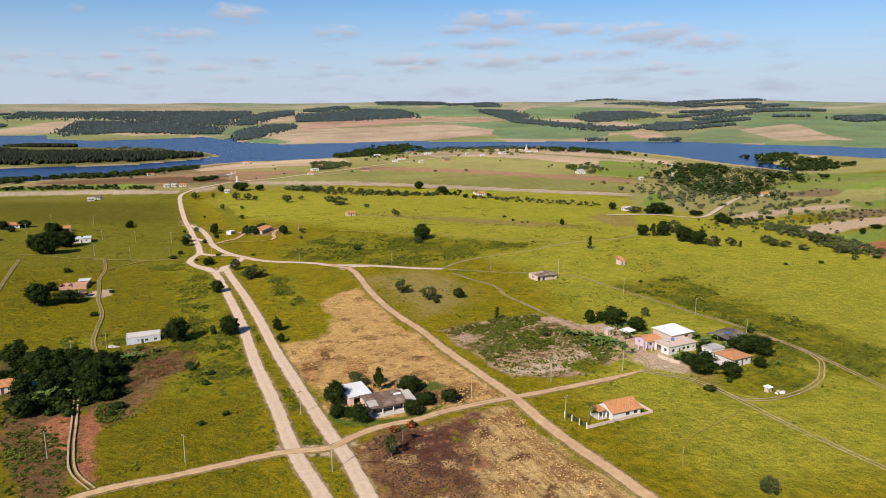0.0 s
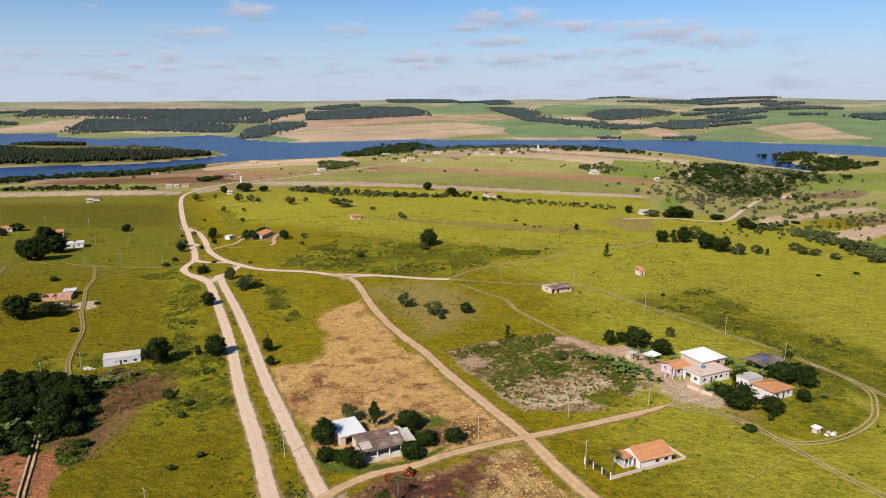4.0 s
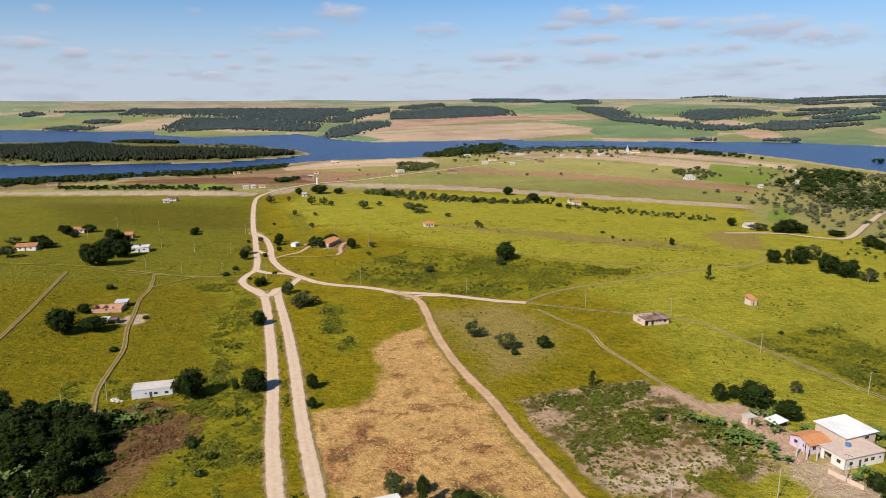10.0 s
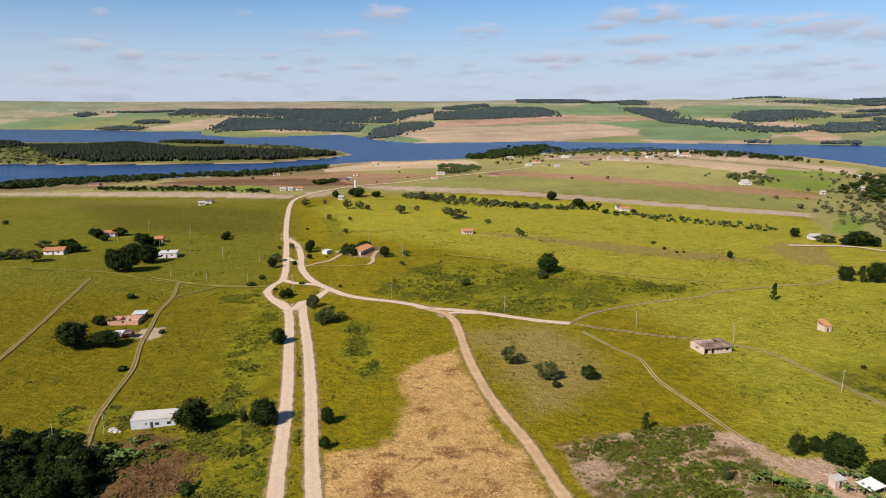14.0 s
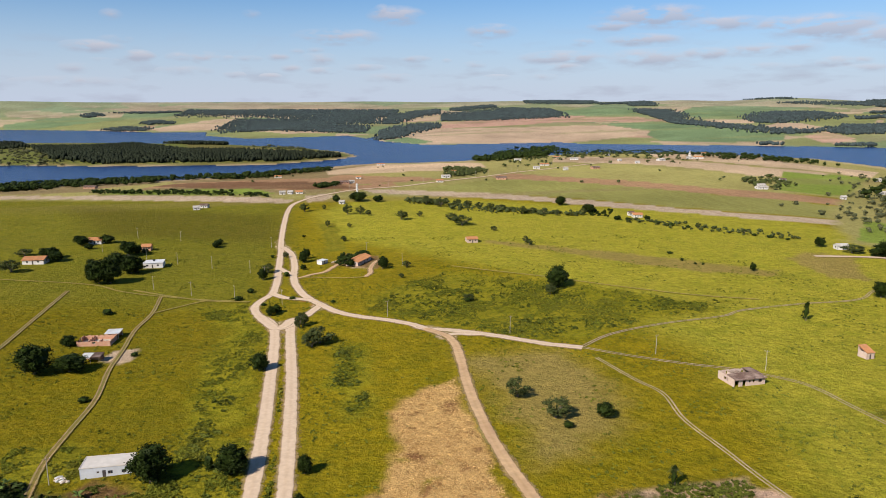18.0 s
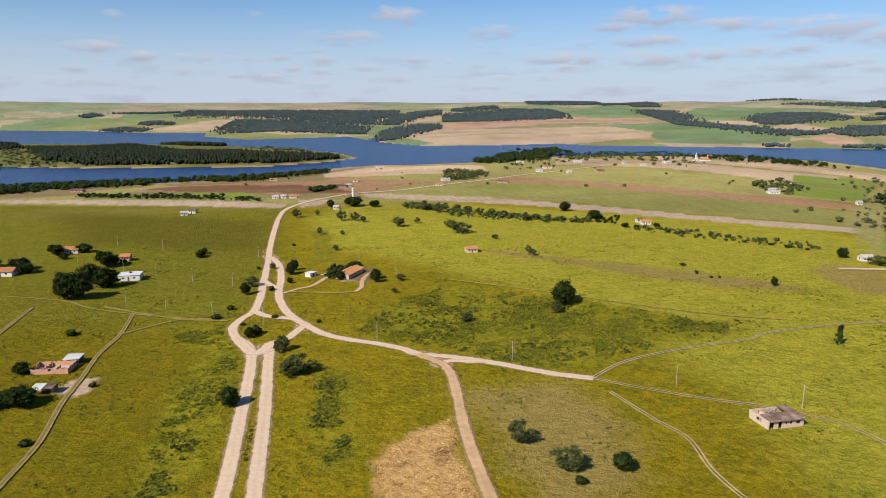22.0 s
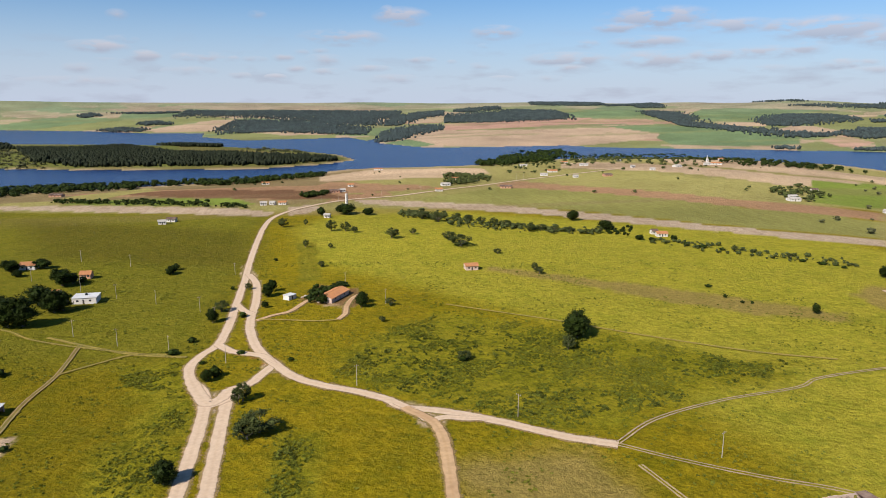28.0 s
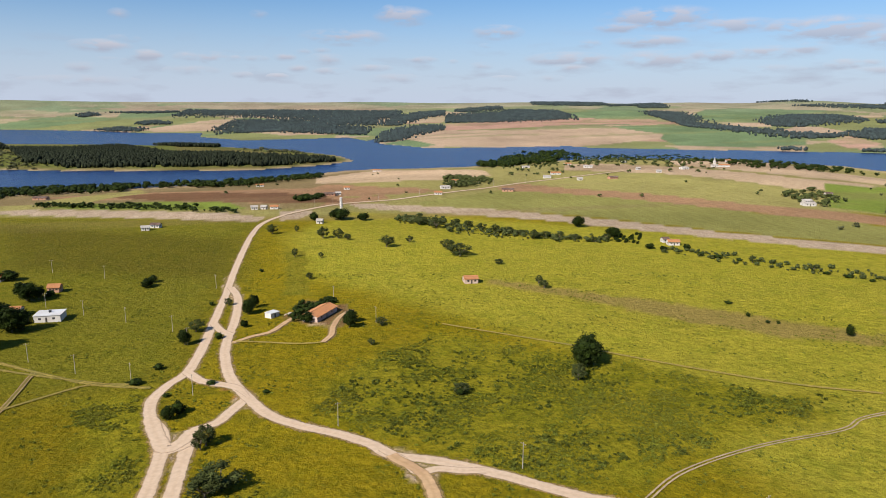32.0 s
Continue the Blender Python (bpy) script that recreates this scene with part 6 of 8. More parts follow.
def sheet(thing, name, a, b, c, d, mat, pitch=0.25, bulge=0.035, courses=0, thick=0.07, label="", sag=0.0):
    """A roof slope between the eave a-b and the ridge d-c, waved like tiles or corrugated sheet."""
    a, b, c, d = map(Vector, (a, b, c, d))
    n = max(2, int(((b - a).length + (c - d).length) / 2 / pitch) * 4)
    rows = max(1, courses)
    up = (b - a).cross(d - a).normalized()
    bm = bmesh.new()
    top = []
    for r in range(rows + 1):
        for side in ((0, 1) if 0 < r < rows and courses else (0,)):
            v = r / rows
            line = []
            for k in range(n + 1):
                u = k / n
                p = (a * (1 - u) + b * u) * (1 - v) + (d * (1 - u) + c * u) * v
                lift = bulge * math.sin(k * math.pi / 2) + (0.035 if side == 0 and r and courses else 0.0)
                lift -= sag * math.sin(math.pi * v) * (0.5 + 0.5 * math.sin(u * 9))
                line.append(bm.verts.new(p + up * lift))
            top.append(line)
    for q, p in zip(top, top[1:]):
        for k in range(n):
            bm.faces.new((q[k], q[k + 1], p[k + 1], p[k]))
    low = [[bm.verts.new(v.co - up * (thick + bulge)) for v in line] for line in (top[0], top[-1])]
    for k in range(n):
        bm.faces.new((low[0][k + 1], low[0][k], low[1][k], low[1][k + 1]))
        bm.faces.new((top[0][k + 1], top[0][k], low[0][k], low[0][k + 1]))
        bm.faces.new((top[-1][k], top[-1][k + 1], low[1][k + 1], low[1][k]))
    return part(name, bm, mat, thing, label)


def ridge(thing, p, q, mat, r=0.11):
    bm = bmesh.new()
    tube(bm, p, q, r, r, 8)
    part("ridge_cap", bm, mat, thing)


def gable_roof(thing, L, W, eave, top, mat, over=0.45, at=0.5, wallmat=None, courses=12, pitch=0.25):
    y = W * at
    lo0, lo1 = eave - over * (top - eave) / y, eave - over * (top - eave) / (W - y)
    sheet(thing, "roof_slope", (-over, -over, lo0), (L + over, -over, lo0), (L + over, y, top), (-over, y, top), mat, courses=courses, pitch=pitch)
    sheet(thing, "roof_slope", (L + over, W + over, lo1), (-over, W + over, lo1), (-over, y, top), (L + over, y, top), mat, courses=courses, pitch=pitch)
    ridge(thing, (-over, y, top + 0.04), (L + over, y, top + 0.04), mat)
    if wallmat:
        for x0, x1 in ((0, 0.18), (L - 0.18, L)):
            bm = bmesh.new()
            prof = [(0.0, eave - 0.05), (W, eave - 0.05), (y, top - 0.14)]
            a, b = [[bm.verts.new((x, p[0], p[1])) for p in prof] for x in (x0, x1)]
            bm.faces.new(a[::-1])
            bm.faces.new(b)
            for k in range(3):
                bm.faces.new((a[k], a[(k + 1) % 3], b[(k + 1) % 3], b[k]))
            part("gable_wall", bm, wallmat, thing)


def hip_roof(thing, L, W, eave, top, mat, over=0.5):
    e = W / 2
    A, B, C, D = (-over, -over, eave), (L + over, -over, eave), (L + over, W + over, eave), (-over, W + over, eave)
    P, Q = (e * 0.9, W / 2, top), (L - e * 0.9, W / 2, top)
    for a, b, c, d in ((A, B, Q, P), (C, D, P, Q), (B, C, Q, Q), (D, A, P, P)):
        bm = bmesh.new()
        pts = [a, b, c, d] if c != d else [a, b, c]
        vs = [bm.verts.new(p) for p in pts]
        ws = [bm.verts.new((p[0], p[1], p[2] - 0.09)) for p in pts]
        bm.faces.new(vs)
        bm.faces.new(ws[::-1])
        for k in range(len(pts)):
            bm.faces.new((vs[k], ws[k], ws[(k + 1) % len(pts)], vs[(k + 1) % len(pts)]))
        bmesh.ops.subdivide_edges(bm, edges=bm.edges, cuts=6, use_grid_fill=True)
        part("roof_slope", bm, mat, thing)
    ridge(thing, P, Q, mat)
    for a, b in ((A, P), (B, Q), (C, Q), (D, P)):
        ridge(thing, a, b, mat, 0.09)


def mono_roof(thing, L, W, front, back, mat, over=0.3, pitch=0.33, courses=0, label=""):
    sheet(thing, "roof_slope", (-over, -over, front), (L + over, -over, front), (L + over, W + over, back), (-over, W + over, back), mat, pitch=pitch, courses=courses, label=label)


def flat_roof(thing, L, W, height, mat, over=0.25, lip=0.0):
    bm = bmesh.new()
    box(bm, -over, -over, height, L + over, W + over, height + 0.16)
    part("roof_slab", bm, mat, thing)
    if lip:
        for q in ((0, 0, L, 0.14), (0, W - 0.14, L, W), (0, 0.14, 0.14, W - 0.14), (L - 0.14, 0.14, L, W - 0.14)):
            bm = bmesh.new()
            box(bm, q[0], q[1], height + 0.16, q[2], q[3], height + 0.16 + lip)
            part("parapet", bm, mat, thing)


def four_walls(thing, L, W, height, mat, front=(), right=(), back=(), left=(), t=0.18, broken=0.0):
    wall(thing, (0, 0), (L, 0), height, mat, front, t, broken, 1)
    wall(thing, (L, 0), (L, W), height, mat, right, t, broken, 2) if not broken else wall(thing, (L, t), (L, W - t), height, mat, right, t, broken, 2)
    wall(thing, (L, W), (0, W), height, mat, back, t, broken, 3)
    wall(thing, (0, W), (0, 0), height, mat, left, t, broken, 4)


def posts(thing, spots, height, mat, r=0.11, name="post"):
    for x, y in spots:
        bm = bmesh.new()
        tube(bm, (x, y, -0.3), (x, y, height), r, r * 0.95, 8)
        part(name, bm, mat, thing)


def floor_slab(thing, x0, y0, x1, y1, mat, h=0.14):
    bm = bmesh.new()
    box(bm, x0, y0, -0.3, x1, y1, h)
    part("floor_slab", bm, mat, thing)


def start(name, x, y, yaw, label, category="house", group=""):
    ob = new(name)
    ob.matrix_world = Matrix.Translation((x, y, gz(x, y) + 0.05)) @ pose(0, 0, 0, 0, 0, yaw)
    return tagged(ob, label, category, group)


W1, W2 = (1.2, 1.0), (1.4, 1.1)   # window sizes


# the single house by the dirt cross roads
h = start("house", 87.7, 170.8, 11, "white house with an orange clay gable roof in a walled plot")
four_walls(h, 9.8, 7.0, 2.6, WHITEWASH, front=((4.6, 1.0, 1.3, 1.0, "w"), (7.4, 1.0, 1.3, 1.0, "w")), right=((2.8, 1.0, 1.2, 1.0, "w"),), left=((4.2, 0, 0.9, 2.1, "d"), (1.5, 1.0, 1.2, 1.0, "w")))
gable_roof(h, 9.8, 7.0, 2.6, 4.3, CLAY, at=0.62, wallmat=WHITEWASH)
sheet(h, "porch_roof", (-3.2, 2.4, 2.25), (-3.2, 6.6, 2.25), (-0.5, 6.6, 2.6), (-0.5, 2.4, 2.6), CLAY, courses=5)
posts(h, [(-3.0, 2.6), (-3.0, 6.4), (-1.6, 2.6)], 2.2, WHITEWASH, 0.12)
floor_slab(h, -3.2, 2.4, 0, 6.6, CONCRETE)
h = start("boundary_wall", 78.7, 168.2, 12.5, "low tan brick wall round the house plot", "wall")
for a, b in (((0, 0), (23.6, 0)), ((23.6, 0.2), (23.6, 6.8)), ((23.6, 7.0), (12, 9.6))):
    wall(h, a, b, 0.95, PINKWASH, thick=0.2)
posts(h, [(0, 0.3), (-0.4, 3.2), (-0.8, 6.2), (-1.2, 9.2)], 1.8, WHITEWASH, 0.16, "gate_post")
for k in range(3):
    bm = bmesh.new()
    for j in range(14):
        tube(bm, (-0.13 * k - j * 0.029, 0.5 + 3 * k + j * 0.19, 0.1), (-0.13 * k - j * 0.029, 0.5 + 3 * k + j * 0.19, 1.6), 0.03, 0.03, 5)
    for z in (0.2, 0.9, 1.5):
        tube(bm, (-0.13 * k, 0.4 + 3 * k, z), (-0.13 * k - 0.4, 3.1 + 3 * k, z), 0.03, 0.03, 5)
    part("gate_panel", bm, STEEL, h)

# the old homestead at the corner
h = start("house", 20.4, 191.8, 14, "old house with a weathered brown roof and pillared porch")
wall(h, (0.4, 2.6), (14.2, 2.6), 2.7, PINKWASH, ((1.6, 0, 0.9, 2.1, "d"), (4.2, 1, 1.2, 1, "w"), (7.6, 1, 1.2, 1, "w"), (10.4, 0, 0.9, 2.1, "d")))
wall(h, (14.2, 2.78), (14.2, 9.6), 2.7, PINKWASH, ((2.4, 1, 1.2, 1, "w"),))
wall(h, (14.2, 9.78), (0.4, 9.78), 2.7, PINKWASH, ((3, 1, 1.2, 1, "w"), (8, 1, 1.2, 1, "w")))
wall(h, (0.4, 9.6), (0.4, 0.0), 2.6, PINKWASH, ((3, 1, 1.2, 1, "w"),))
floor_slab(h, 0.5, -1.6, 11.5, 2.6, CONCRETE, 0.2)
posts(h, [(4.2, 0.3), (7.6, 0.3), (10.8, 0.3)], 2.6, WHITEWASH, 0.17, "pillar")
sheet(h, "roof_slope", (-0.3, -0.3, 2.55), (12.2, -0.3, 2.55), (12.2, 6.2, 3.9), (-0.3, 6.2, 3.9), OLD_TILE, courses=14, sag=0.06)
sheet(h, "roof_slope", (12.2, 10.2, 2.8), (-0.3, 10.2, 2.8), (-0.3, 6.2, 3.9), (12.2, 6.2, 3.9), OLD_TILE, courses=10, sag=0.05)
sheet(h, "roof_sheet", (12.25, 0.2, 2.62), (15.2, 0.2, 2.62), (15.2, 6.6, 3.5), (12.25, 6.6, 3.5), FIBRE, pitch=0.2, label="pale grey fibre-cement sheets")
sheet(h, "roof_sheet", (0.1, 0.6, 2.92), (3.0, 0.6, 2.92), (3.0, 3.6, 3.54), (0.1, 3.6, 3.54), FIBRE, pitch=0.2, label="pale grey patch of sheets")
sheet(h, "roof_sheet", (9.4, 4.2, 3.62), (11.8, 4.2, 3.62), (11.8, 5.0, 3.8), (9.4, 5.0, 3.8), WHITE_SHEET, pitch=0.2)
ridge(h, (-0.3, 6.2, 3.95), (12.2, 6.2, 3.95), OLD_TILE)
h = start("barn", 15.2, 201.6, 15, "open-sided annex under a white metal sheet roof", "barn")
wall(h, (0, 0), (7.0, 0), 2.7, PINKWASH, ((1.5, 0, 2.2, 2.2, "o"),))
wall(h, (0, 9), (0, 0.2), 2.7, PINKWASH)
posts(h, [(7.2, 0.4), (7.2, 4.5), (7.2, 8.6)], 2.9, TIMBER)
mono_roof(h, 7.2, 9.2, 2.8, 3.3, WHITE_SHEET, pitch=0.4)

# the hamlet
h = start("hall", 138.1, 225.4, 16, "tall hall with a bright white metal roof and pink walls", "hall")
four_walls(h, 11.0, 9.6, 4.2, PINKWASH, front=((2, 2.6, 1.6, 0.8, "w"), (7, 2.6, 1.6, 0.8, "w")), right=((1.5, 0, 3, 2.8, "o"), (6, 2.2, 2, 1, "w")))
mono_roof(h, 11.0, 9.6, 4.35, 4.75, WHITE_SHEET, over=0.5, pitch=0.4)
h = start("house", 132.2, 216.7, 14, "white house under a flat pinkish concrete roof")
four_walls(h, 13.2, 7.6, 3.1, WHITEWASH, front=((1.4, 1, 1.2, 1, "w"), (4.6, 0, 0.9, 2.1, "d"), (6.4, 1.1, 1.3, 1, "w"), (8.6, 1.1, 1.3, 1, "w"), (11.4, 1.3, 0.7, 0.6, "w")),
           left=((1.2, 0, 2.2, 2.3, "o"), (5, 1, 1.2, 1, "w")), right=((3, 1, 1.2, 1, "w"),))
flat_roof(h, 13.2, 7.6, 3.1, SLAB, 0.35)
h2 = start("water_tank", 0, 0, 0, "blue plastic water tank on the flat roof", "water tank")
h2.matrix_world = Matrix.Translation((136.8, 222.7, gz(132.2, 216.7) + 3.31))
bm = bmesh.new()
tube(bm, (0, 0, 0), (0, 0, 0.85), 0.55, 0.7, 18)
part("tank", bm, TANK_BLUE, h2)
bm = bmesh.new()
tube(bm, (0, 0, 0.85), (0, 0, 1.02), 0.74, 0.3, 18)
part("lid", bm, TANK_BLUE, h2)
h = start("house", 128.4, 225.5, 14, "lilac house with an orange clay tile roof")
four_walls(h, 6.8, 6.8, 2.7, LILAC, front=((1.0, 1, 1.2, 1, "w"), (4, 0, 0.9, 2.1, "d")), left=((1.5, 1, 1.2, 1, "w"), (4.4, 1, 1.2, 1, "w")))
gable_roof(h, 6.8, 6.8, 2.7, 3.7, CLAY, wallmat=LILAC, courses=8)
for k, (x, y) in enumerate(((124.3, 224.7), (126.1, 223), (127, 225.8), (128.3, 222.2))):
    p = start("pillar", x, y, 0, "bare pale concrete pillar of an unfinished porch", "pillar", "porch pillars")
    bm = bmesh.new()
    box(bm, -0.14, -0.14, -0.3, 0.14, 0.14, 4.1 - 0.2 * k)
    part("shaft", bm, CONCRETE, p)
    bm = bmesh.new()
    for dx in (-0.08, 0.08):
        tube(bm, (dx, 0, 4.1 - 0.2 * k), (dx, 0, 4.5 - 0.2 * k), 0.012, 0.012, 4)
    part("rebar", bm, STEEL, p)
h = start("house", 147.2, 200.6, 15, "white house with a low orange hipped tile roof")
four_walls(h, 8.8, 8.0, 2.7, WHITEWASH, front=((1.2, 1, 1.2, 1, "w"), (4.2, 0, 0.9, 2.1, "d"), (6.2, 1.2, 1, 0.8, "w")), right=((3, 1.2, 1, 0.8, "w"),))
hip_roof(h, 8.8, 8.0, 2.75, 3.9, CLAY)
h = start("carport", 140.8, 198.7, 15, "carport with a sloping grey fibre-cement roof", "carport")
posts(h, [(0.2, 0.2), (5.4, 0.2), (0.2, 4.4)], 2.2, TIMBER)
mono_roof(h, 5.8, 4.6, 2.15, 2.6, FIBRE, pitch=0.2)
h = start("annex", 144.8, 209.6, 15, "small grey-roofed annex with plastered walls", "house")
four_walls(h, 6.4, 4.8, 3.2, WHITEWASH, front=((1.2, 1, 1, 1, "w"), (3.6, 1, 1, 1, "w")), left=((1.5, 0, 0.9, 2.1, "d"),))
flat_roof(h, 6.4, 4.8, 3.2, FIBRE, 0.15, 0.3)
h2 = start("water_tank", 142.6, 208, 0, "white plastic water tank on a concrete plinth", "water tank")
bm = bmesh.new()
tube(bm, (0, 0, -0.3), (0, 0, 1.6), 0.9, 0.9, 14)
part("plinth", bm, CONCRETE, h2)
bm = bmesh.new()
tube(bm, (0, 0, 1.6), (0, 0, 3.0), 0.95, 1.1, 20)
part("tank", bm, WHITE_SHEET, h2)
bm = bmesh.new()
tube(bm, (0, 0, 3.0), (0, 0, 3.3), 1.14, 0.5, 20)
part("lid", bm, WHITE_SHEET, h2)
h = start("shed", 159.6, 222.5, 20, "open farm shed under a dark patched roof", "shed")
posts(h, [(x, y) for x in (0.2, 4, 8, 11.8) for y in (0.2, 4.2, 8.4)], 2.3, TIMBER, 0.09)
wall(h, (9, 0.4), (11.8, 0.4), 2.2, PINKWASH)
wall(h, (11.9, 0.6), (11.9, 5), 2.2, PINKWASH)
sheet(h, "roof_slope", (-0.5, -0.5, 2.2), (12.4, -0.5, 2.2), (12.4, 4.4, 2.95), (-0.5, 4.4, 2.95), THATCH, courses=6, sag=0.18)
sheet(h, "roof_slope", (12.4, 9, 2.2), (-0.5, 9, 2.2), (-0.5, 4.4, 2.95), (12.4, 4.4, 2.95), THATCH, courses=6, sag=0.15)
sheet(h, "tarp", (4.2, 2.9, 2.86), (6.0, 2.8, 2.84), (6.1, 4.2, 3.08), (4.3, 4.3, 3.08), TARP, pitch=0.8, bulge=0.03, label="blue tarpaulin patch")
h = start("hut", 144, 178, 20, "tiny white block hut in the weeds", "hut")
four_walls(h, 1.9, 1.5, 1.5, PINKWASH, front=((0.6, 0, 0.7, 1.3, "o"),))
mono_roof(h, 1.9, 1.5, 1.55, 1.7, WHITE_SHEET, pitch=0.2)
h = start("garden_wall", 122.6, 221.5, 0, "low pale plastered yard wall", "wall")
wall(h, (4.6, -5.6), (8.2, -14.0), 1.3, PINKWASH)
h = start("kiosk", 121.5, 244.1, 14, "small pale block kiosk beside the lane", "hut")
four_walls(h, 3.0, 2.6, 2.2, PINKWASH, front=((1, 0, 0.8, 1.9, "d"),))
flat_roof(h, 3.0, 2.6, 2.2, CONCRETE, 0.2)
h = start("shelter", 127.4, 239.9, 24, "low white sheet shelter among the banana plants", "shelter")
posts(h, [(0, 0), (5, 0), (0, 3.6), (5, 3.6)], 2.0, TIMBER, 0.07)
mono_roof(h, 5.0, 3.6, 2.0, 2.3, WHITE_SHEET, pitch=0.4)

# the white building beside the grove
h = start("house", -67.1, 289.8, 10, "long white rendered building with a flat white roof")
four_walls(h, 13.0, 6.4, 3.0, GREYWASH, front=((4.2, 1.4, 0.6, 0.5, "w"), (5.6, 0, 0.9, 2.1, "d"), (7.0, 1.0, 1.2, 0.9, "w"), (10.4, 1.0, 1.2, 0.9, "w")), left=((2.6, 1, 1.2, 0.9, "w"),), right=((2.6, 1, 1.2, 0.9, "w"),))
flat_roof(h, 13.0, 6.4, 3.0, CREAM, 0.1, 0.12)
rub = random.Random(3)
for k in range(9):
    q = start("rubble", -72.2 + rub.uniform(-2.6, 3), 289.8 + rub.uniform(-1.2, 1.2), rub.uniform(0, 90), "pale lump of building rubble on bare soil", "rubble", "rubble heap")
    bm = bmesh.new()
    lump(bm, (0, 0, 0.1), (rub.uniform(0.4, 1.1), rub.uniform(0.3, 0.8), rub.uniform(0.25, 0.5)), rub, 1, 0.8)
    part("block", bm, WHITEWASH if k % 2 else RUBBLE, q)

for spot, label, n in (((147.2, 177.4), "pale scrap lying in the weeds", 5), ((-37, 554.5), "pale scrap heap in the farm yard", 8)):
    for k in range(n):
        q = start("scrap", spot[0] + rub.uniform(-2.2, 2.2), spot[1] + rub.uniform(-1.4, 1.4), rub.uniform(0, 90), label, "scrap", "scrap heap")
        bm = bmesh.new()
        lump(bm, (0, 0, 0.15), (rub.uniform(0.4, 1.2), rub.uniform(0.3, 0.8), rub.uniform(0.25, 0.7)), rub, 1, 0.8)
        part("lump", bm, WHITE_SHEET if k % 2 else RUBBLE, q)

# the brick ruin and its sheds
h = start("ruined_house", -123.9, 400.1, 6, "roofless red brick ruin with broken wall tops", "ruin")
four_walls(h, 13.6, 8.6, 2.1, BRICK, front=((6.4, 0.9, 1.2, 1.0, "o"),), left=((3, 0, 1, 2, "o"),), broken=0.5)
wall(h, (4.5, 0.3), (4.5, 8.2), 1.9, BRICK, broken=0.8, seed=9)
wall(h, (9, 0.3), (9, 5.2), 2.0, BRICK, broken=0.7, seed=10)
floor_slab(h, 0.3, 0.3, 13.3, 8.3, RUBBLE, 0.06)
h = start("carport", -116.5, 409.9, 8, "open shelter with a white flat roof and dark inside", "carport")
posts(h, [(0.2, 0.2), (5.4, 0.2), (2.8, 0.2), (5.4, 5.6)], 2.5, CONCRETE, 0.1)
wall(h, (5.6, 5.9), (0, 5.9), 2.5, BRICK)
wall(h, (0, 5.7), (0, 0.2), 2.5, BRICK)
mono_roof(h, 5.6, 6.0, 2.6, 2.7, WHITE_SHEET, over=0.3, pitch=0.4)
h = start("shed", -112.3, 379.7, 4, "lean-to shed with a patched white sheet roof", "shed")
posts(h, [(0.2, 0.2), (4.0, 0.2), (7.2, 0.2), (7.2, 4.4)], 2.3, TIMBER, 0.08)
wall(h, (7.4, 4.8), (0, 4.8), 2.3, BRICK)
mono_roof(h, 3.6, 5.0, 2.2, 2.6, WHITE_SHEET, over=0.2, pitch=0.4)
sheet(h, "roof_sheet", (3.9, 0.4, 2.45), (7.6, 0.4, 2.45), (7.6, 5.1, 2.75), (3.9, 5.1, 2.75), OLD_TILE, pitch=0.3)

# small farms to the west
h = start("house", -154.5, 542.2, 13, "white house with a flat white roof beside tall mango trees")
four_walls(h, 11.6, 9.4, 3.0, WHITEWASH, front=((2, 1, 1.2, 1, "w"), (5, 0, 0.9, 2.1, "d"), (8, 1, 1.2, 1, "w")))
flat_roof(h, 11.6, 9.4, 3.0, WHITE_SHEET, 0.3)
h2 = start("water_tank", 0, 0, 0, "small dark water tank on the flat roof", "water tank")
h2.matrix_world = Matrix.Translation((-150, 548.6, gz(-154.5, 542.2) + 3.21))
bm = bmesh.new()
tube(bm, (0, 0, 0), (0, 0, 0.8), 0.6, 0.7, 14)
part("tank", bm, STEEL, h2)
bm = bmesh.new()
tube(bm, (0, 0, 0.8), (0, 0, 1.0), 0.72, 0.3, 14)
part("lid", bm, STEEL, h2)


def cottage(x, y, yaw, L, W, label, roof=None, walls=None, top=1.4, eave=2.7):
    h = start("house", x, y, yaw, label)
    four_walls(h, L, W, eave, walls or WHITEWASH, front=((L * 0.18, 1, 1.2, 1, "w"), (L * 0.45, 0, 0.9, 2.1, "d"), (L * 0.7, 1, 1.2, 1, "w")), right=((W * 0.4, 1, 1.2, 1, "w"),), left=((W * 0.4, 1, 1.2, 1, "w"),))
    gable_roof(h, L, W, eave, eave + top, roof or CLAY, wallmat=walls or WHITEWASH, courses=6, pitch=0.33)
    return h


cottage(-101.5, 246.9, 10, 8, 6, "old red-roofed house deep in the grove", walls=PINKWASH)
cottage(-90.3, 247.4, 12, 3.6, 3, "tiny pink shed among banana plants", walls=LILAC, roof=FIBRE, top=0.6, eave=2.2)
cottage(-174.2, 547.1, 13, 9, 8, "red-roofed house hidden among mango trees")
cottage(-228.9, 542.7, 8, 12.5, 10, "white house with a broad orange tile roof")
cottage(-220.3, 607.8, 10, 9, 9, "white cottage with an orange tile roof between trees")
cottage(-176.4, 593.1, 8, 6, 5.5, "small brick shed with a red tile roof", walls=BRICK)
cottage(-21.4, 539, 70.5, 19.0, 8.4, "long farmhouse with an orange clay tile roof", walls=PINKWASH)
h = start("hut", -44.9, 547.7, 56, "small white box-shaped hut with a flat roof", "hut")
four_walls(h, 5.2, 4.4, 2.3, WHITEWASH, front=((2, 0, 0.9, 2, "d"),))
flat_roof(h, 5.2, 4.4, 2.3, WHITE_SHEET, 0.2)
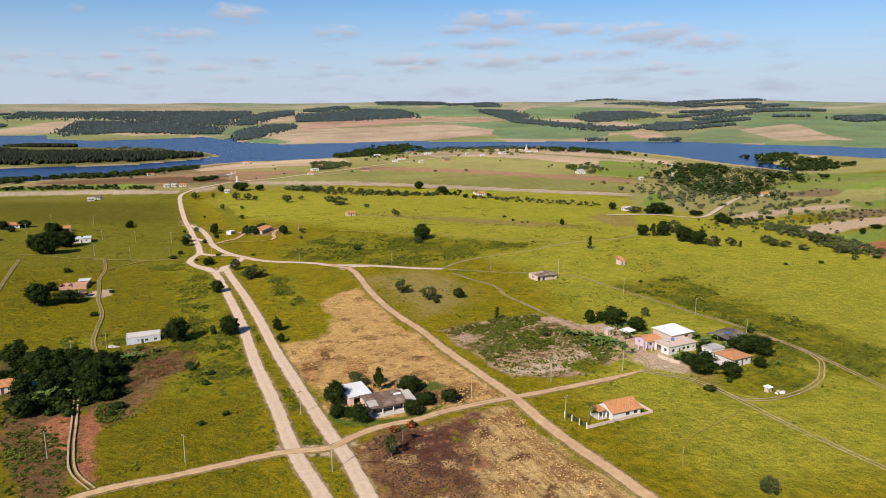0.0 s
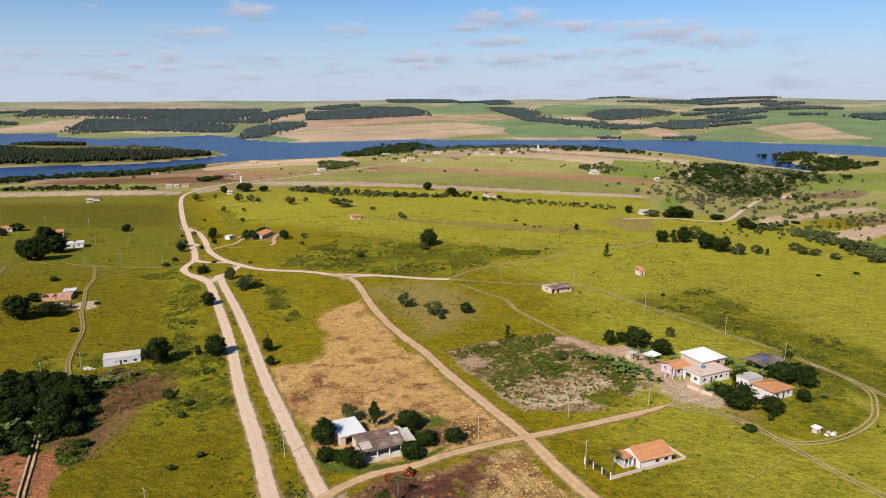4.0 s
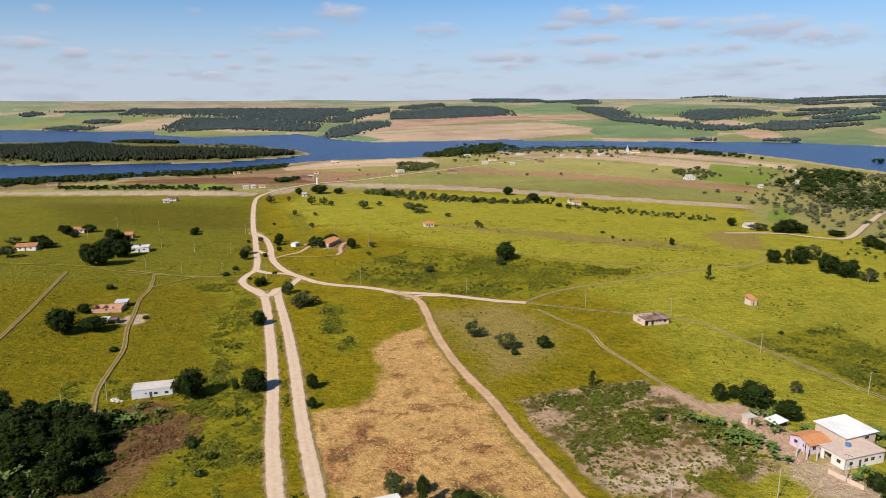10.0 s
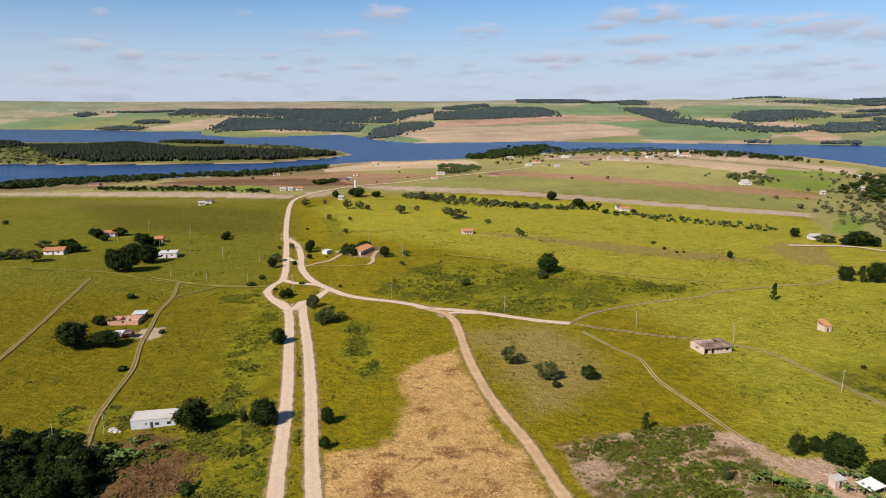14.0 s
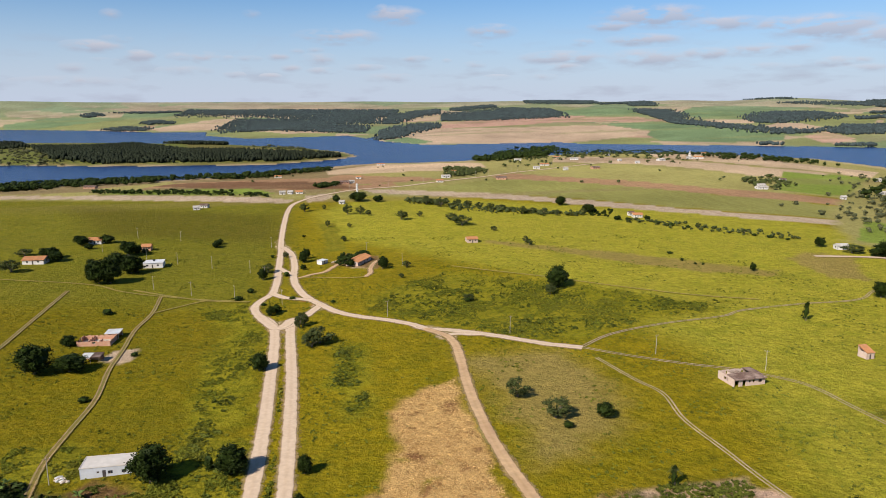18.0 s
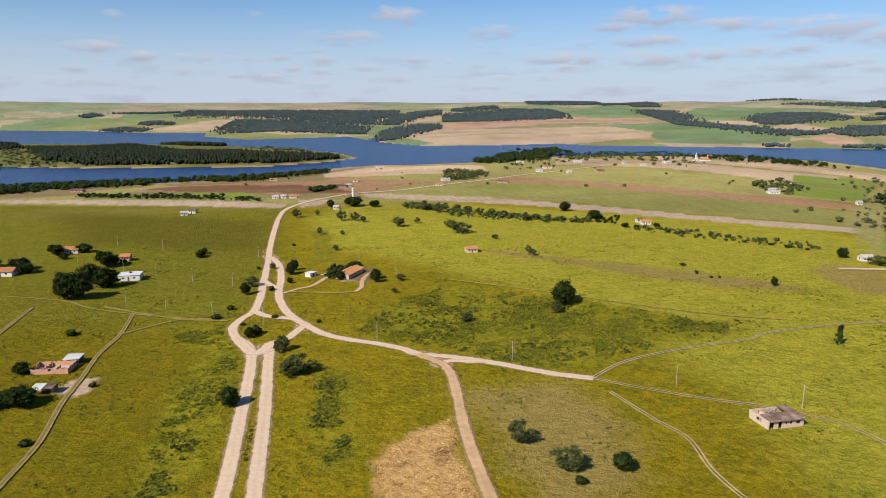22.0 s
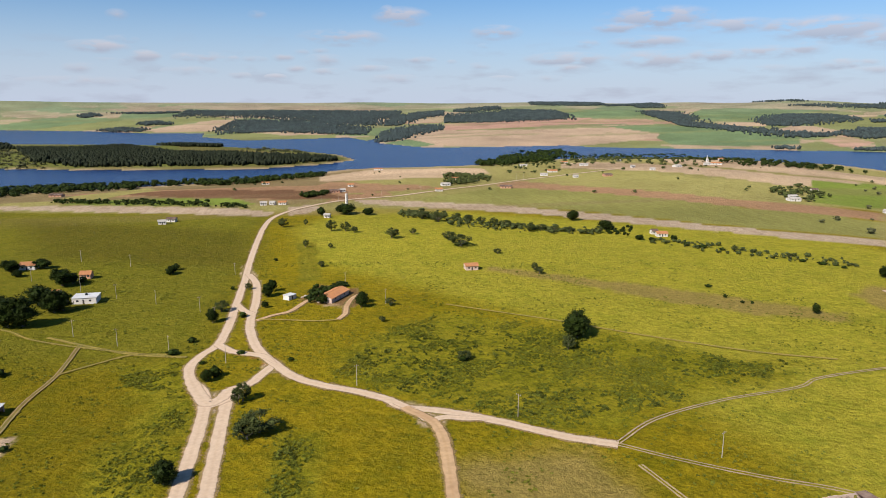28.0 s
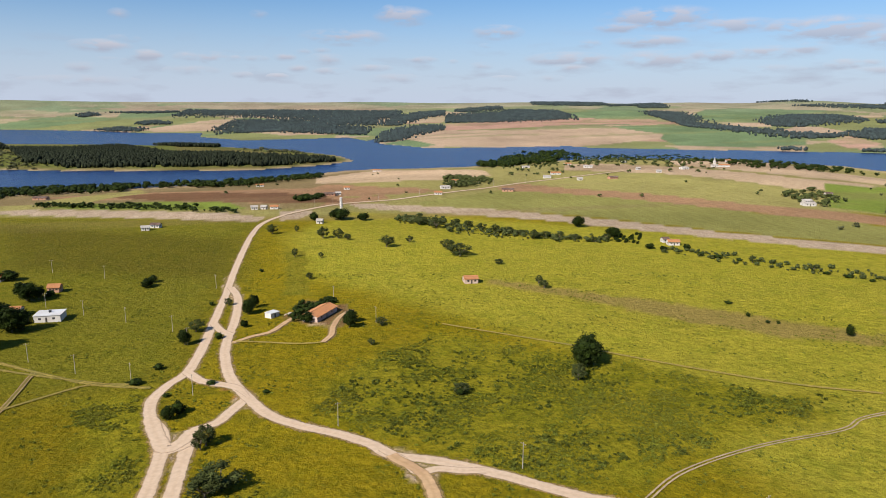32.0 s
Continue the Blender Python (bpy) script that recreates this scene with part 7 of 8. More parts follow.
cottage(48.8, 608.3, 10, 7.6, 7.0, "small brick hut with a red tile roof alone in the pasture", walls=PINKWASH, top=1.1)
h = start("hut", 189.8, 369.9, 13, "tall narrow brick hut with a tan tiled roof", "hut")
four_walls(h, 3.4, 4.4, 2.5, PINKWASH, front=((1.2, 0, 0.8, 1.9, "d"),))
mono_roof(h, 3.4, 4.4, 2.5, 4.3, CLAY, over=0.2, courses=6)
wall(h, (3.4, 4.4), (0, 4.4), 4.2, PINKWASH, thick=0.15)

# the half-fallen house on the pasture
h = start("ruined_house", 128.1, 343.4, 12.5, "abandoned pale brick house with its dark roof half fallen", "ruin")
wall(h, (0, 0), (12.2, 0), 2.6, PINKWASH, ((0.3, 0, 1.6, 2.2, "o"), (3.4, 0, 1.2, 2.1, "o"), (5.8, 1.1, 0.7, 0.9, "o"), (7.4, 1.1, 0.7, 0.9, "o"), (9.6, 0.9, 1.3, 1.1, "o")))
wall(h, (12.2, 0.2), (12.2, 8.8), 2.6, PINKWASH, ((3, 1, 1.2, 1, "o"),))
wall(h, (12.2, 9), (0, 9), 2.6, PINKWASH, ((2, 1, 1.2, 1, "o"), (8, 1, 1.2, 1, "o")), broken=0.25)
wall(h, (0, 8.8), (0, 0.2), 2.6, PINKWASH, ((3.2, 0.9, 2.4, 1.1, "o"),))
wall(h, (3.6, 4.6), (3.6, 8.8), 2.5, PINKWASH, broken=0.5, seed=5)
wall(h, (0.2, 4.5), (12.0, 4.5), 2.6, PINKWASH, ((2, 0, 1, 2.1, "o"), (8, 0, 1, 2.1, "o")))
sheet(h, "roof_slope", (0.2, -0.7, 2.55), (12.6, -0.7, 2.55), (12.6, 4.4, 3.0), (0.2, 4.4, 3.0), OLD_TILE, courses=9, sag=0.1)
sheet(h, "roof_slope", (12.6, 9.2, 2.7), (9.4, 9.2, 2.7), (9.2, 4.4, 3.0), (12.6, 4.4, 3.0), OLD_TILE, courses=6, sag=0.08)
fallen = random.Random(8)
bm = bmesh.new()
for k in range(120):
    x, y = fallen.uniform(3.9, 9.2), fallen.uniform(5.0, 8.6)
    lump(bm, (x, y, 0.3 + fallen.random() * 1.2 * math.exp(-((x - 6.5) / 2) ** 2)), (0.3, 0.22, 0.12), fallen, 1, 0.8)
part("fallen_tiles", bm, [OLD_TILE], h, "heap of fallen roof tiles and rafters")
for k in range(7):
    bm = bmesh.new()
    tube(bm, (3.8 + k * 0.8, 4.7, 2.7), (3.9 + k * 0.8 + fallen.uniform(-0.5, 0.5), 8.8, 2.4 - fallen.random()), 0.06, 0.05, 5)
    part("rafter", bm, TIMBER, h)

# water tower
h = start("water_tower", -62.7, 904, 0, "tall white cylindrical water tower", "water tower")
bm = bmesh.new()
tube(bm, (0, 0, -0.5), (0, 0, 10.2), 1.35, 1.35, 24)
part("shaft", bm, WHITEWASH, h)
bm = bmesh.new()
tube(bm, (0, 0, 10.2), (0, 0, 10.5), 1.45, 1.2, 24)
part("lid", bm, WHITEWASH, h)
bm = bmesh.new()
for k in range(22):
    tube(bm, (-0.25, -1.45, 0.4 + k * 0.44), (0.25, -1.45, 0.4 + k * 0.44), 0.025, 0.025, 4)
for dx in (-0.25, 0.25):
    tube(bm, (dx, -1.45, 0.2), (dx, -1.45, 10.1), 0.03, 0.03, 4)
part("ladder", bm, STEEL, h)

# houses by the lake and on the far fields
def far_house(label, roof, walls, x, y, L, W, yaw):
    tagged(cottage(x, y, yaw, L, W, label, roof, walls, 1.2, 2.7), group="lakeside houses")


far_house("white cottage with a pale roof", FIBRE, WHITEWASH, -147.6, 892.2, 6.4, 4.8, 12)
far_house("white cottage with a pale roof", FIBRE, WHITEWASH, -139.5, 896.3, 5.5, 4.5, -8)
far_house("white cottage with an orange tile roof", CLAY, WHITEWASH, -130.3, 896.5, 7.5, 5.6, 4)
far_house("low brick building with an old tile roof", OLD_TILE, BRICK, -93.9, 995.9, 11.4, 8.5, 18)
far_house("white cottage with a pale roof", FIBRE, WHITEWASH, -83, 1004.7, 5.8, 4.5, 18)
far_house("white cottage with an orange tile roof", CLAY, WHITEWASH, -218.3, 1176.6, 10.5, 7.9, 12)
far_house("low brick building with an old tile roof", OLD_TILE, BRICK, -409.6, 982.7, 14, 9, 4)
far_house("white cottage with an orange tile roof", CLAY, WHITEWASH, -90, 1486.3, 15.8, 9, 4)
far_house("white cottage with an orange tile roof", CLAY, WHITEWASH, -81.7, 1058.5, 6.8, 5.1, 4)
far_house("white cottage with a pale roof", FIBRE, WHITEWASH, -202.7, 774.4, 6.1, 4.6, 18)
far_house("white cottage with a dark roof", OLD_TILE, WHITEWASH, -201.3, 788.1, 7.5, 5.7, 0)
far_house("white cottage with a pale roof", FIBRE, WHITEWASH, -71, 814, 5.2, 4.5, -8)
far_house("white cottage with an orange tile roof", CLAY, WHITEWASH, 26.8, 1011.7, 8.7, 6.5, 4)
far_house("white cottage with a pale roof", FIBRE, WHITEWASH, 34.6, 1065.5, 11.1, 8.4, 12)
far_house("white cottage with an orange tile roof", CLAY, WHITEWASH, 47.9, 1133.3, 8.7, 6.5, 0)
far_house("white cottage with an orange tile roof", CLAY, WHITEWASH, 190.6, 1224.3, 13.9, 9, 0)
far_house("white cottage with a pale roof", FIBRE, WHITEWASH, 172.4, 1176.5, 10.5, 7.9, -8)
far_house("white cottage with a pale roof", FIBRE, WHITEWASH, 162.9, 1350.7, 12.4, 9, -8)
far_house("white cottage with a pale roof", FIBRE, WHITEWASH, 168, 1628.5, 13.4, 9, 12)
far_house("white cottage with an orange tile roof", CLAY, WHITEWASH, 252, 1468.1, 11.9, 8.9, 4)
far_house("white cottage with a pale roof", FIBRE, WHITEWASH, 258.7, 1336.2, 13.9, 9, -8)
far_house("low brick building with an old tile roof", OLD_TILE, BRICK, 256.8, 1148.6, 11.5, 8.7, 12)
far_house("white cottage with a pale roof", FIBRE, WHITEWASH, 213.2, 1144, 6.8, 5.1, 4)
far_house("white cottage with a pale roof", FIBRE, WHITEWASH, 342.5, 1231, 7.4, 5.5, -8)
far_house("white cottage with an orange tile roof", CLAY, WHITEWASH, 550.7, 1891.9, 18.3, 9, -8)
far_house("white cottage with a pale roof", FIBRE, WHITEWASH, 573.9, 1815.1, 19.8, 9, 12)
far_house("white cottage with a pale roof", FIBRE, WHITEWASH, 625.7, 1887, 15.8, 9, 12)
far_house("white cottage with an orange tile roof", CLAY, WHITEWASH, 485, 1367.6, 17.6, 9, -8)
far_house("white cottage with an orange tile roof", CLAY, WHITEWASH, 553.3, 1509.1, 12.2, 9, -8)
far_house("white cottage with a pale roof", FIBRE, WHITEWASH, 696.7, 1936.9, 12.5, 9, -8)
far_house("white cottage with a pale roof", FIBRE, WHITEWASH, 415, 956.2, 9.7, 7.3, 4)
far_house("white cottage with a dark roof", OLD_TILE, WHITEWASH, 473.7, 1021.4, 7.6, 5.7, 0)
far_house("low brick building with an old tile roof", OLD_TILE, BRICK, 105, 1037.7, 13.2, 9, -8)
far_house("white cottage with a pale roof", FIBRE, WHITEWASH, 399.7, 1290, 11.7, 8.8, 18)
far_house("white cottage with an orange tile roof", CLAY, WHITEWASH, 199.2, 723.5, 8.2, 6.1, 0)
far_house("white cottage with a dark roof", OLD_TILE, WHITEWASH, 198.6, 733.7, 5, 4.5, 12)
far_house("white cottage with a pale roof", FIBRE, WHITEWASH, 347.4, 1445.1, 7.2, 5.4, 12)
far_house("white cottage with an orange tile roof", CLAY, WHITEWASH, 740.9, 1875.4, 12.1, 9, 12)
far_house("white cottage with a pale roof", FIBRE, WHITEWASH, 328.9, 1281.7, 6.2, 4.7, 18)
far_house("white cottage with a pale roof", FIBRE, WHITEWASH, 628.8, 1070.5, 7.7, 5.8, -8)
far_house("white cottage with an orange tile roof", CLAY, WHITEWASH, 653.1, 1059, 6.8, 5.1, 4)
far_house("white cottage with a pale roof", FIBRE, WHITEWASH, 561.4, 950.3, 9.1, 6.9, 0)
far_house("white cottage with an orange tile roof", CLAY, WHITEWASH, 558.6, 745.8, 18.6, 9, -8)
far_house("white cottage with a pale roof", FIBRE, WHITEWASH, 405.8, 936.1, 12.4, 9, 4)
far_house("white cottage with a pale roof", FIBRE, WHITEWASH, 477.3, 888.1, 5.6, 4.5, -8)
far_house("white cottage with a pale roof", FIBRE, WHITEWASH, 300.2, 584, 7.9, 5.9, 0)
far_house("white cottage with an orange tile roof", CLAY, WHITEWASH, 1123.6, 1326.4, 11.1, 8.3, -8)
far_house("white cottage with a pale roof", FIBRE, WHITEWASH, 469.5, 1354.4, 10.3, 7.7, 0)


# ---------------------------------------------------------------- power poles
POLES = [(52.4, 196), (0.4, 198.8), (7.4, 161.5), (-29.3, 175.3), (-74.1, 287.6), (-65.5, 187.5), (-84.6, 279.2), (171.7, 262.9), (172.6, 229), (128.5, 210.8), (132.2, 197.6), (81.4, 203.1), (108.5, 206.1), (74.7, 174.7), (111.9, 377.1), (146, 358.4), (158.9, 305.2), (-128.5, 493.1), (-91.3, 611.2), (-198.5, 583.3), (-104.1, 482.1), (-77.9, 471.3), (-161.5, 626.8), (-196, 634.4), (-113.2, 546), (-138.3, 556.3)]
POLES += [(-161.9, 565.8), (-50.2, 457.1), (-85.9, 532.4), (4.2, 429.9), (5.9, 536.4), (-72.4, 513.3), (-19.8, 577.1), (58, 403), (-116.8, 879.3), (-90, 912.7), (-72.8, 917.6), (-31.4, 959.5), (10.5, 997.6), (80, 1076.7), (98.5, 1087.1), (134.2, 1128.3), (143, 1126.7), (202.6, 1190.4), (260.4, 1225.8), (327.6, 1282.2)]


def make_pole():
    p = new("power_pole")
    bm = bmesh.new()
    tube(bm, (0, 0, -0.5), (0, 0, 7.9), 0.13, 0.08, 10)
    part("shaft", bm, POLE, p)
    bm = bmesh.new()
    box(bm, -0.95, -0.06, 7.35, 0.95, 0.06, 7.47)
    part("crossarm", bm, TIMBER, p)
    for x in (-0.85, 0, 0.85):
        bm = bmesh.new()
        tube(bm, (x, 0, 7.47), (x, 0, 7.68), 0.05, 0.03, 7)
        part("insulator", bm, WHITE_SHEET, p)
    return p


first = make_pole()
for k, (x, y) in enumerate(POLES):
    m = Matrix.Translation((x, y, gz(x, y))) @ pose(0, 0, 0, luck.uniform(-1, 1), luck.uniform(-1, 1), 35 if k % 3 else -50)
    if k:
        ob = copy_thing(first, m)
    else:
        ob = first
        ob.matrix_basis = m
    tagged(ob, "slim pale concrete power pole with a short crossarm", "power pole", "power poles")


# ---------------------------------------------------------------- palms and bananas
def make_palm(seed):
    rng = random.Random(seed)
    p = new("palm")
    bm = bmesh.new()
    last, r = Vector((0, 0, -0.2)), 0.2
    for k in range(6):
        nxt = Vector((0.06 * math.sin(k), 0.05 * k * 0.3, 0.9 * (k + 1)))
        tube(bm, last, nxt, r, r * 0.93, 8)
        last, r = nxt, r * 0.93
    part("trunk", bm, BARK, p)
    for k in range(13):
        a = k * 2.4
        bm = bmesh.new()
        way = Vector((math.cos(a), math.sin(a), 0))
        rise = rng.uniform(0.1, 1.0)
        spine = [last + way * (u * 2.3) + Vector((0, 0, rise * 1.8 * u - 2.1 * u * u)) for u in (0, 0.2, 0.4, 0.6, 0.8, 1)]
        side = Vector((-way.y, way.x, 0))
        for i, (q, s) in enumerate(zip(spine, spine[1:])):
            for n in range(4):
                b = q.lerp(s, n / 4)
                for sg in (-1, 1):
                    tip = b + side * sg * 0.62 * (1 - i / 7) + way * 0.3 - Vector((0, 0, 0.25))
                    vs = [bm.verts.new(x) for x in (b, b + way * 0.1, tip)]
                    bm.faces.new(vs)
        part("frond", bm, LEAF_OLIVE, p)
    return p


def make_banana(seed):
    rng = random.Random(seed)
    p = new("banana_plant")
    bm = bmesh.new()
    tube(bm, (0, 0, -0.2), (0, 0, 1.3), 0.14, 0.09, 7)
    part("stem", bm, LEAF_BRIGHT, p)
    for k in range(8):
        a = k * 2.4 + rng.uniform(-0.3, 0.3)
        way = Vector((math.cos(a), math.sin(a), 0))
        side = Vector((-way.y, way.x, 0))
        rise, far_out = rng.uniform(1.4, 2.6), rng.uniform(1.1, 1.7)
        bm = bmesh.new()
        rows = []
        for u in (0, 0.2, 0.4, 0.6, 0.8, 1.0):
            c = Vector((0, 0, 1.2)) + way * far_out * u + Vector((0, 0, rise * u - 1.5 * u * u))
            wd = 0.36 * math.sin(math.pi * min(0.95, 0.12 + u * 0.83))
            rows.append([bm.verts.new(c - side * wd - Vector((0, 0, 0.08))), bm.verts.new(c), bm.verts.new(c + side * wd - Vector((0, 0, 0.08)))])
        for q, s in zip(rows, rows[1:]):
            for i in (0, 1):
                bm.faces.new((q[i], q[i + 1], s[i + 1], s[i]))
        part("leaf", bm, LEAF_BRIGHT, p)
    return p


palm_stock = make_palm(2)
for k, (x, y, s) in enumerate(((26.8, 171.2, 1.0), (81.4, 173, 0.95), (86.4, 279.4, 0.85))):
    m = Matrix.Translation((x, y, gz(x, y))) @ pose(0, 0, 0, 0, 0, 50 * k) @ Matrix.Scale(s, 4)
    tagged(place(palm_stock, m), "short palm with drooping feathery fronds", "palm", "palms")
banana_stock = [make_banana(s) for s in (1, 2, 3)]


def bananas(spots, spread, count, seed):
    rng = random.Random(seed)
    for k in range(count):
        x, y = spots[k % len(spots)]
        x, y = x + rng.gauss(0, spread), y + rng.gauss(0, spread)
        m = Matrix.Translation((x, y, gz(x, y))) @ pose(0, 0, 0, 0, 0, rng.uniform(0, 360)) @ Matrix.Scale(rng.uniform(0.75, 1.25), 4)
        tagged(place(rng.choice(banana_stock), m), "bright-green banana plant with broad arching leaves", "banana plant", "banana plants")


bananas([(125.6, 239.3), (130.9, 237.2), (148.2, 223.9), (154.1, 221.9), (157, 217.9), (151.2, 226.9)], 1.8, 26, 1)
bananas([(-74.8, 271.7), (-68.4, 272), (-81.3, 268.3), (-63, 274.4), (-57.7, 269.5), (-88.2, 233.2), (-94.1, 250.4), (-78, 253.3)], 2.6, 30, 2)
bananas([(110.6, 243.9), (113.4, 237.7), (116.3, 232.6), (118.2, 227.5), (106.8, 249.1)], 1.3, 22, 3)


# ---------------------------------------------------------------- weeds and rank growth, too many to count
def weeds(name, label, count, low, high, wide, outline, mat, seed, gaps=0.0, avoid=(), rows=None):
    rng = np.random.default_rng(seed)
    o = np.array(outline)
    fringe = min(4.0, 0.1 * (o.max(0) - o.min(0)).min())
    spots = np.zeros((0, 2))
    for _ in range(40):
        q = rng.uniform(o.min(0), o.max(0), (count * 2, 2))
        keep = (sdist(q[:, 0], q[:, 1], outline) > fringe * (0.4 + fbm(q[:, 0], q[:, 1], 11, 3, seed + 7))) & (fbm(q[:, 0], q[:, 1], 14, 4, seed) + rng.normal(0, 0.16, len(q)) > gaps)
        spots = np.concatenate([spots, q[keep]])
        if len(spots) >= count:
            break
    spots = spots[:count]
    if rows:
        c, s = math.cos(rows[0]), math.sin(rows[0])
        u, v = spots[:, 0] * c + spots[:, 1] * s, spots[:, 1] * c - spots[:, 0] * s
        v = np.round(v / rows[1]) * rows[1] + rng.normal(0, rows[1] * 0.3, len(v)) + 1.2 * waves(u, v, 25)
        spots = np.stack([u * c - v * s, u * s + v * c], -1)
    for plot in avoid:
        spots = spots[sdist(spots[:, 0], spots[:, 1], plot) < 0]
    clear = np.ones(len(spots), bool)
    for line, half in LINES:
        near = spots[:, None, :] - line[None, :, :]
        clear &= (near ** 2).sum(-1).min(1) > half * half
    spots = spots[clear]
    hs = rng.uniform(low, high, len(spots))
    ws = hs * wide * rng.uniform(0.7, 1.4, len(spots))
    turn = rng.uniform(0, 6.28, len(spots))
    zs = ground_z(spots[:, 0], spots[:, 1])
    vs, fs, n = [], [], 0
    for k, (x, y) in enumerate(spots):
        v, f = WEEDS[k % len(WEEDS)]
        c, s = math.cos(turn[k]), math.sin(turn[k])
        vs.append(np.stack([x + ws[k] * (v[:, 0] * c - v[:, 1] * s), y + ws[k] * (v[:, 0] * s + v[:, 1] * c), zs[k] + hs[k] * v[:, 2]], -1))
        fs.append(f + n)
        n += len(v)
    me = bpy.data.meshes.new(name)
    v, f = np.concatenate(vs), np.concatenate(fs)
    me.vertices.add(len(v))
    me.vertices.foreach_set("co", v.astype(np.float32).ravel())
    me.loops.add(f.size)
    me.loops.foreach_set("vertex_index", f.astype(np.int32).ravel())
    me.polygons.add(len(f))
    me.polygons.foreach_set("loop_start", (np.arange(len(f)) * 3).astype(np.int32))
    me.update(calc_edges=True)
    me.materials.append(mat)
    tagged(new(name, me), label, "weeds", kind="stuff")


def weed_pattern(seed):
    rng = random.Random(seed)
    bm = bmesh.new()
    for k in range(22):
        a, r = rng.uniform(0, 6.3), rng.uniform(0, 0.45)
        c = Vector((r * math.cos(a), r * math.sin(a), rng.uniform(0.1, 0.85) * (1 - r)))
        leaf(bm, c, Vector((math.cos(a), math.sin(a), 0.7)), 0.28, rng)
    bmesh.ops.triangulate(bm, faces=bm.faces)
    bm.verts.index_update()
    v = np.array([q.co[:] for q in bm.verts])
    f = np.array([[q.index for q in t.verts] for t in bm.faces])
    bm.free()
    return v, f


WEEDS = [weed_pattern(s) for s in range(4)]
LEAF_WEED = material("rank_weed_leaf", (0.102, 0.11, 0.012), spec=0.05, rough=0.8, vary=0.3, grain=0.3, stain=0.5, bump=0, island=0.35, second=(0.2, 0.17, 0.025))
LEAF_SCRUB = material("scrub_leaf", (0.074, 0.084, 0.012), spec=0.05, rough=0.8, vary=0.35, grain=0.3, stain=0.4, bump=0, island=0.4, second=(0.085, 0.09, 0.02))
LEAF_DRY = material("withered_leaf", (0.15, 0.075, 0.035), spec=0.05, rough=0.9, vary=0.35, grain=0.3, stain=0.4, bump=0, island=0.4, second=(0.2, 0.13, 0.06))
by_kind = {}
for kind, soft, outline in FIELDS:
    by_kind.setdefault(kind, []).append(outline)
weeds("scrub_growth", "dense dark-green scrub on the abandoned plot", 460, 0.3, 0.8, 1.8, by_kind["scrub"][0], LEAF_SCRUB, 1, 0.2)
weeds("scrub_growth", "yellowing low scrub on the abandoned plot", 1000, 0.25, 0.6, 1.7, by_kind["scrub"][0], LEAF_WEED, 2, -0.4)
weeds("scrub_growth", 'dense dark-green growth across the plot', 380, 0.5, 1.3, 1.8, [(85.2, 258), (101, 261.8), (112.4, 247.7), (119.9, 237.7), (113, 234.5), (95.8, 236.7), (82, 235.9)], LEAF_SCRUB, 71, -0.5)
weeds("scrub_growth", 'green growth along the top of the plot', 420, 0.4, 1, 1.8, [(81, 280.5), (105.6, 280.7), (102.3, 268.4), (94.5, 261.2), (86.5, 256.3), (80, 263.5)], LEAF_SCRUB, 72, -0.4)
weeds("scrub_growth", 'mixed green growth on the plot', 520, 0.3, 0.9, 1.8, [(61.3, 269.5), (85.9, 274.4), (83.2, 236.2), (79.8, 220.7), (68.4, 220.3), (66, 249.5)], LEAF_SCRUB, 73, 0)
weeds("scrub_growth", 'low green bushes by the plot path', 200, 0.4, 1, 1.8, [(106.3, 256.2), (116.2, 253.1), (120, 230.5), (117.3, 221.6), (105.1, 214.8), (103.2, 228.2)], LEAF_SCRUB, 74, -0.2)
weeds("scrub_growth", 'small tufts on the bare soil', 130, 0.2, 0.4, 1.8, [(88.2, 231.7), (105.9, 233.8), (113.2, 222.1), (104.7, 218), (91.4, 221), (75.5, 211.3), (72.4, 213.6)], LEAF_WEED, 75, -0.8)
YARD_BANANAS = [(153.6, 230.1), (154.8, 226.7), (159.1, 228), (152.7, 235.9), (131.6, 212.3), (135.4, 213.2), (152.6, 233.6), (162.3, 225.1), (128.6, 249.7), (129, 246), (132.2, 248.8), (160.1, 199.5)]
PLOT_BANANAS = [(112.8, 243.5), (111.6, 237.4), (116.8, 242.4), (115.5, 236.3), (117.3, 234.2), (118.4, 230.9), (117.5, 223.9), (110.7, 233), (106.1, 231.3)]
MOWN_WAY = -0.476
GROVE_BANANAS = [(-99, 279.1), (-92.8, 273.5), (-90.2, 279.2), (-87.3, 282.3), (-84.5, 283.9), (-87.7, 244.8), (-80.5, 237.2), (-75.5, 238.7), (-99.4, 285.9), (-77.7, 266.9), (-62.5, 269)]

for k, outline in enumerate(by_kind["lush"]):
    weeds("rank_weeds", "rank dark-green weeds in the pasture", (6500, 600, 500, 4500, 600, 450, 450, 350, 520, 320, 700, 250)[k], 0.28, 0.75, 1.7, outline, LEAF_WEED, 10 + k, 0.2, (), (MOWN_WAY, 3.2) if k in (0, 3) else None)
for k, count in ((0, 620), (3, 420), (2, 90), (9, 90), (10, 90)):
    weeds("weed_bushes", "small dark-green weed bushes standing in the rank grass", count, 0.6, 1.3, 1.5, by_kind["lush"][k], LEAF_SCRUB, 130 + k, 0.3)
weeds("pasture_tufts", "coarse grass tufts dotted over the pasture", 9000, 0.25, 0.7, 1.8, [(-130, 150), (190, 130), (260, 420), (200, 640), (-180, 640)], LEAF_WEED, 30, 0.3,
      [q for k in ("straw", "stubble", "burnt", "scrub", "soil", "pinkdust", "dust", "litter", "redsoil") for q in by_kind.get(k, [])])
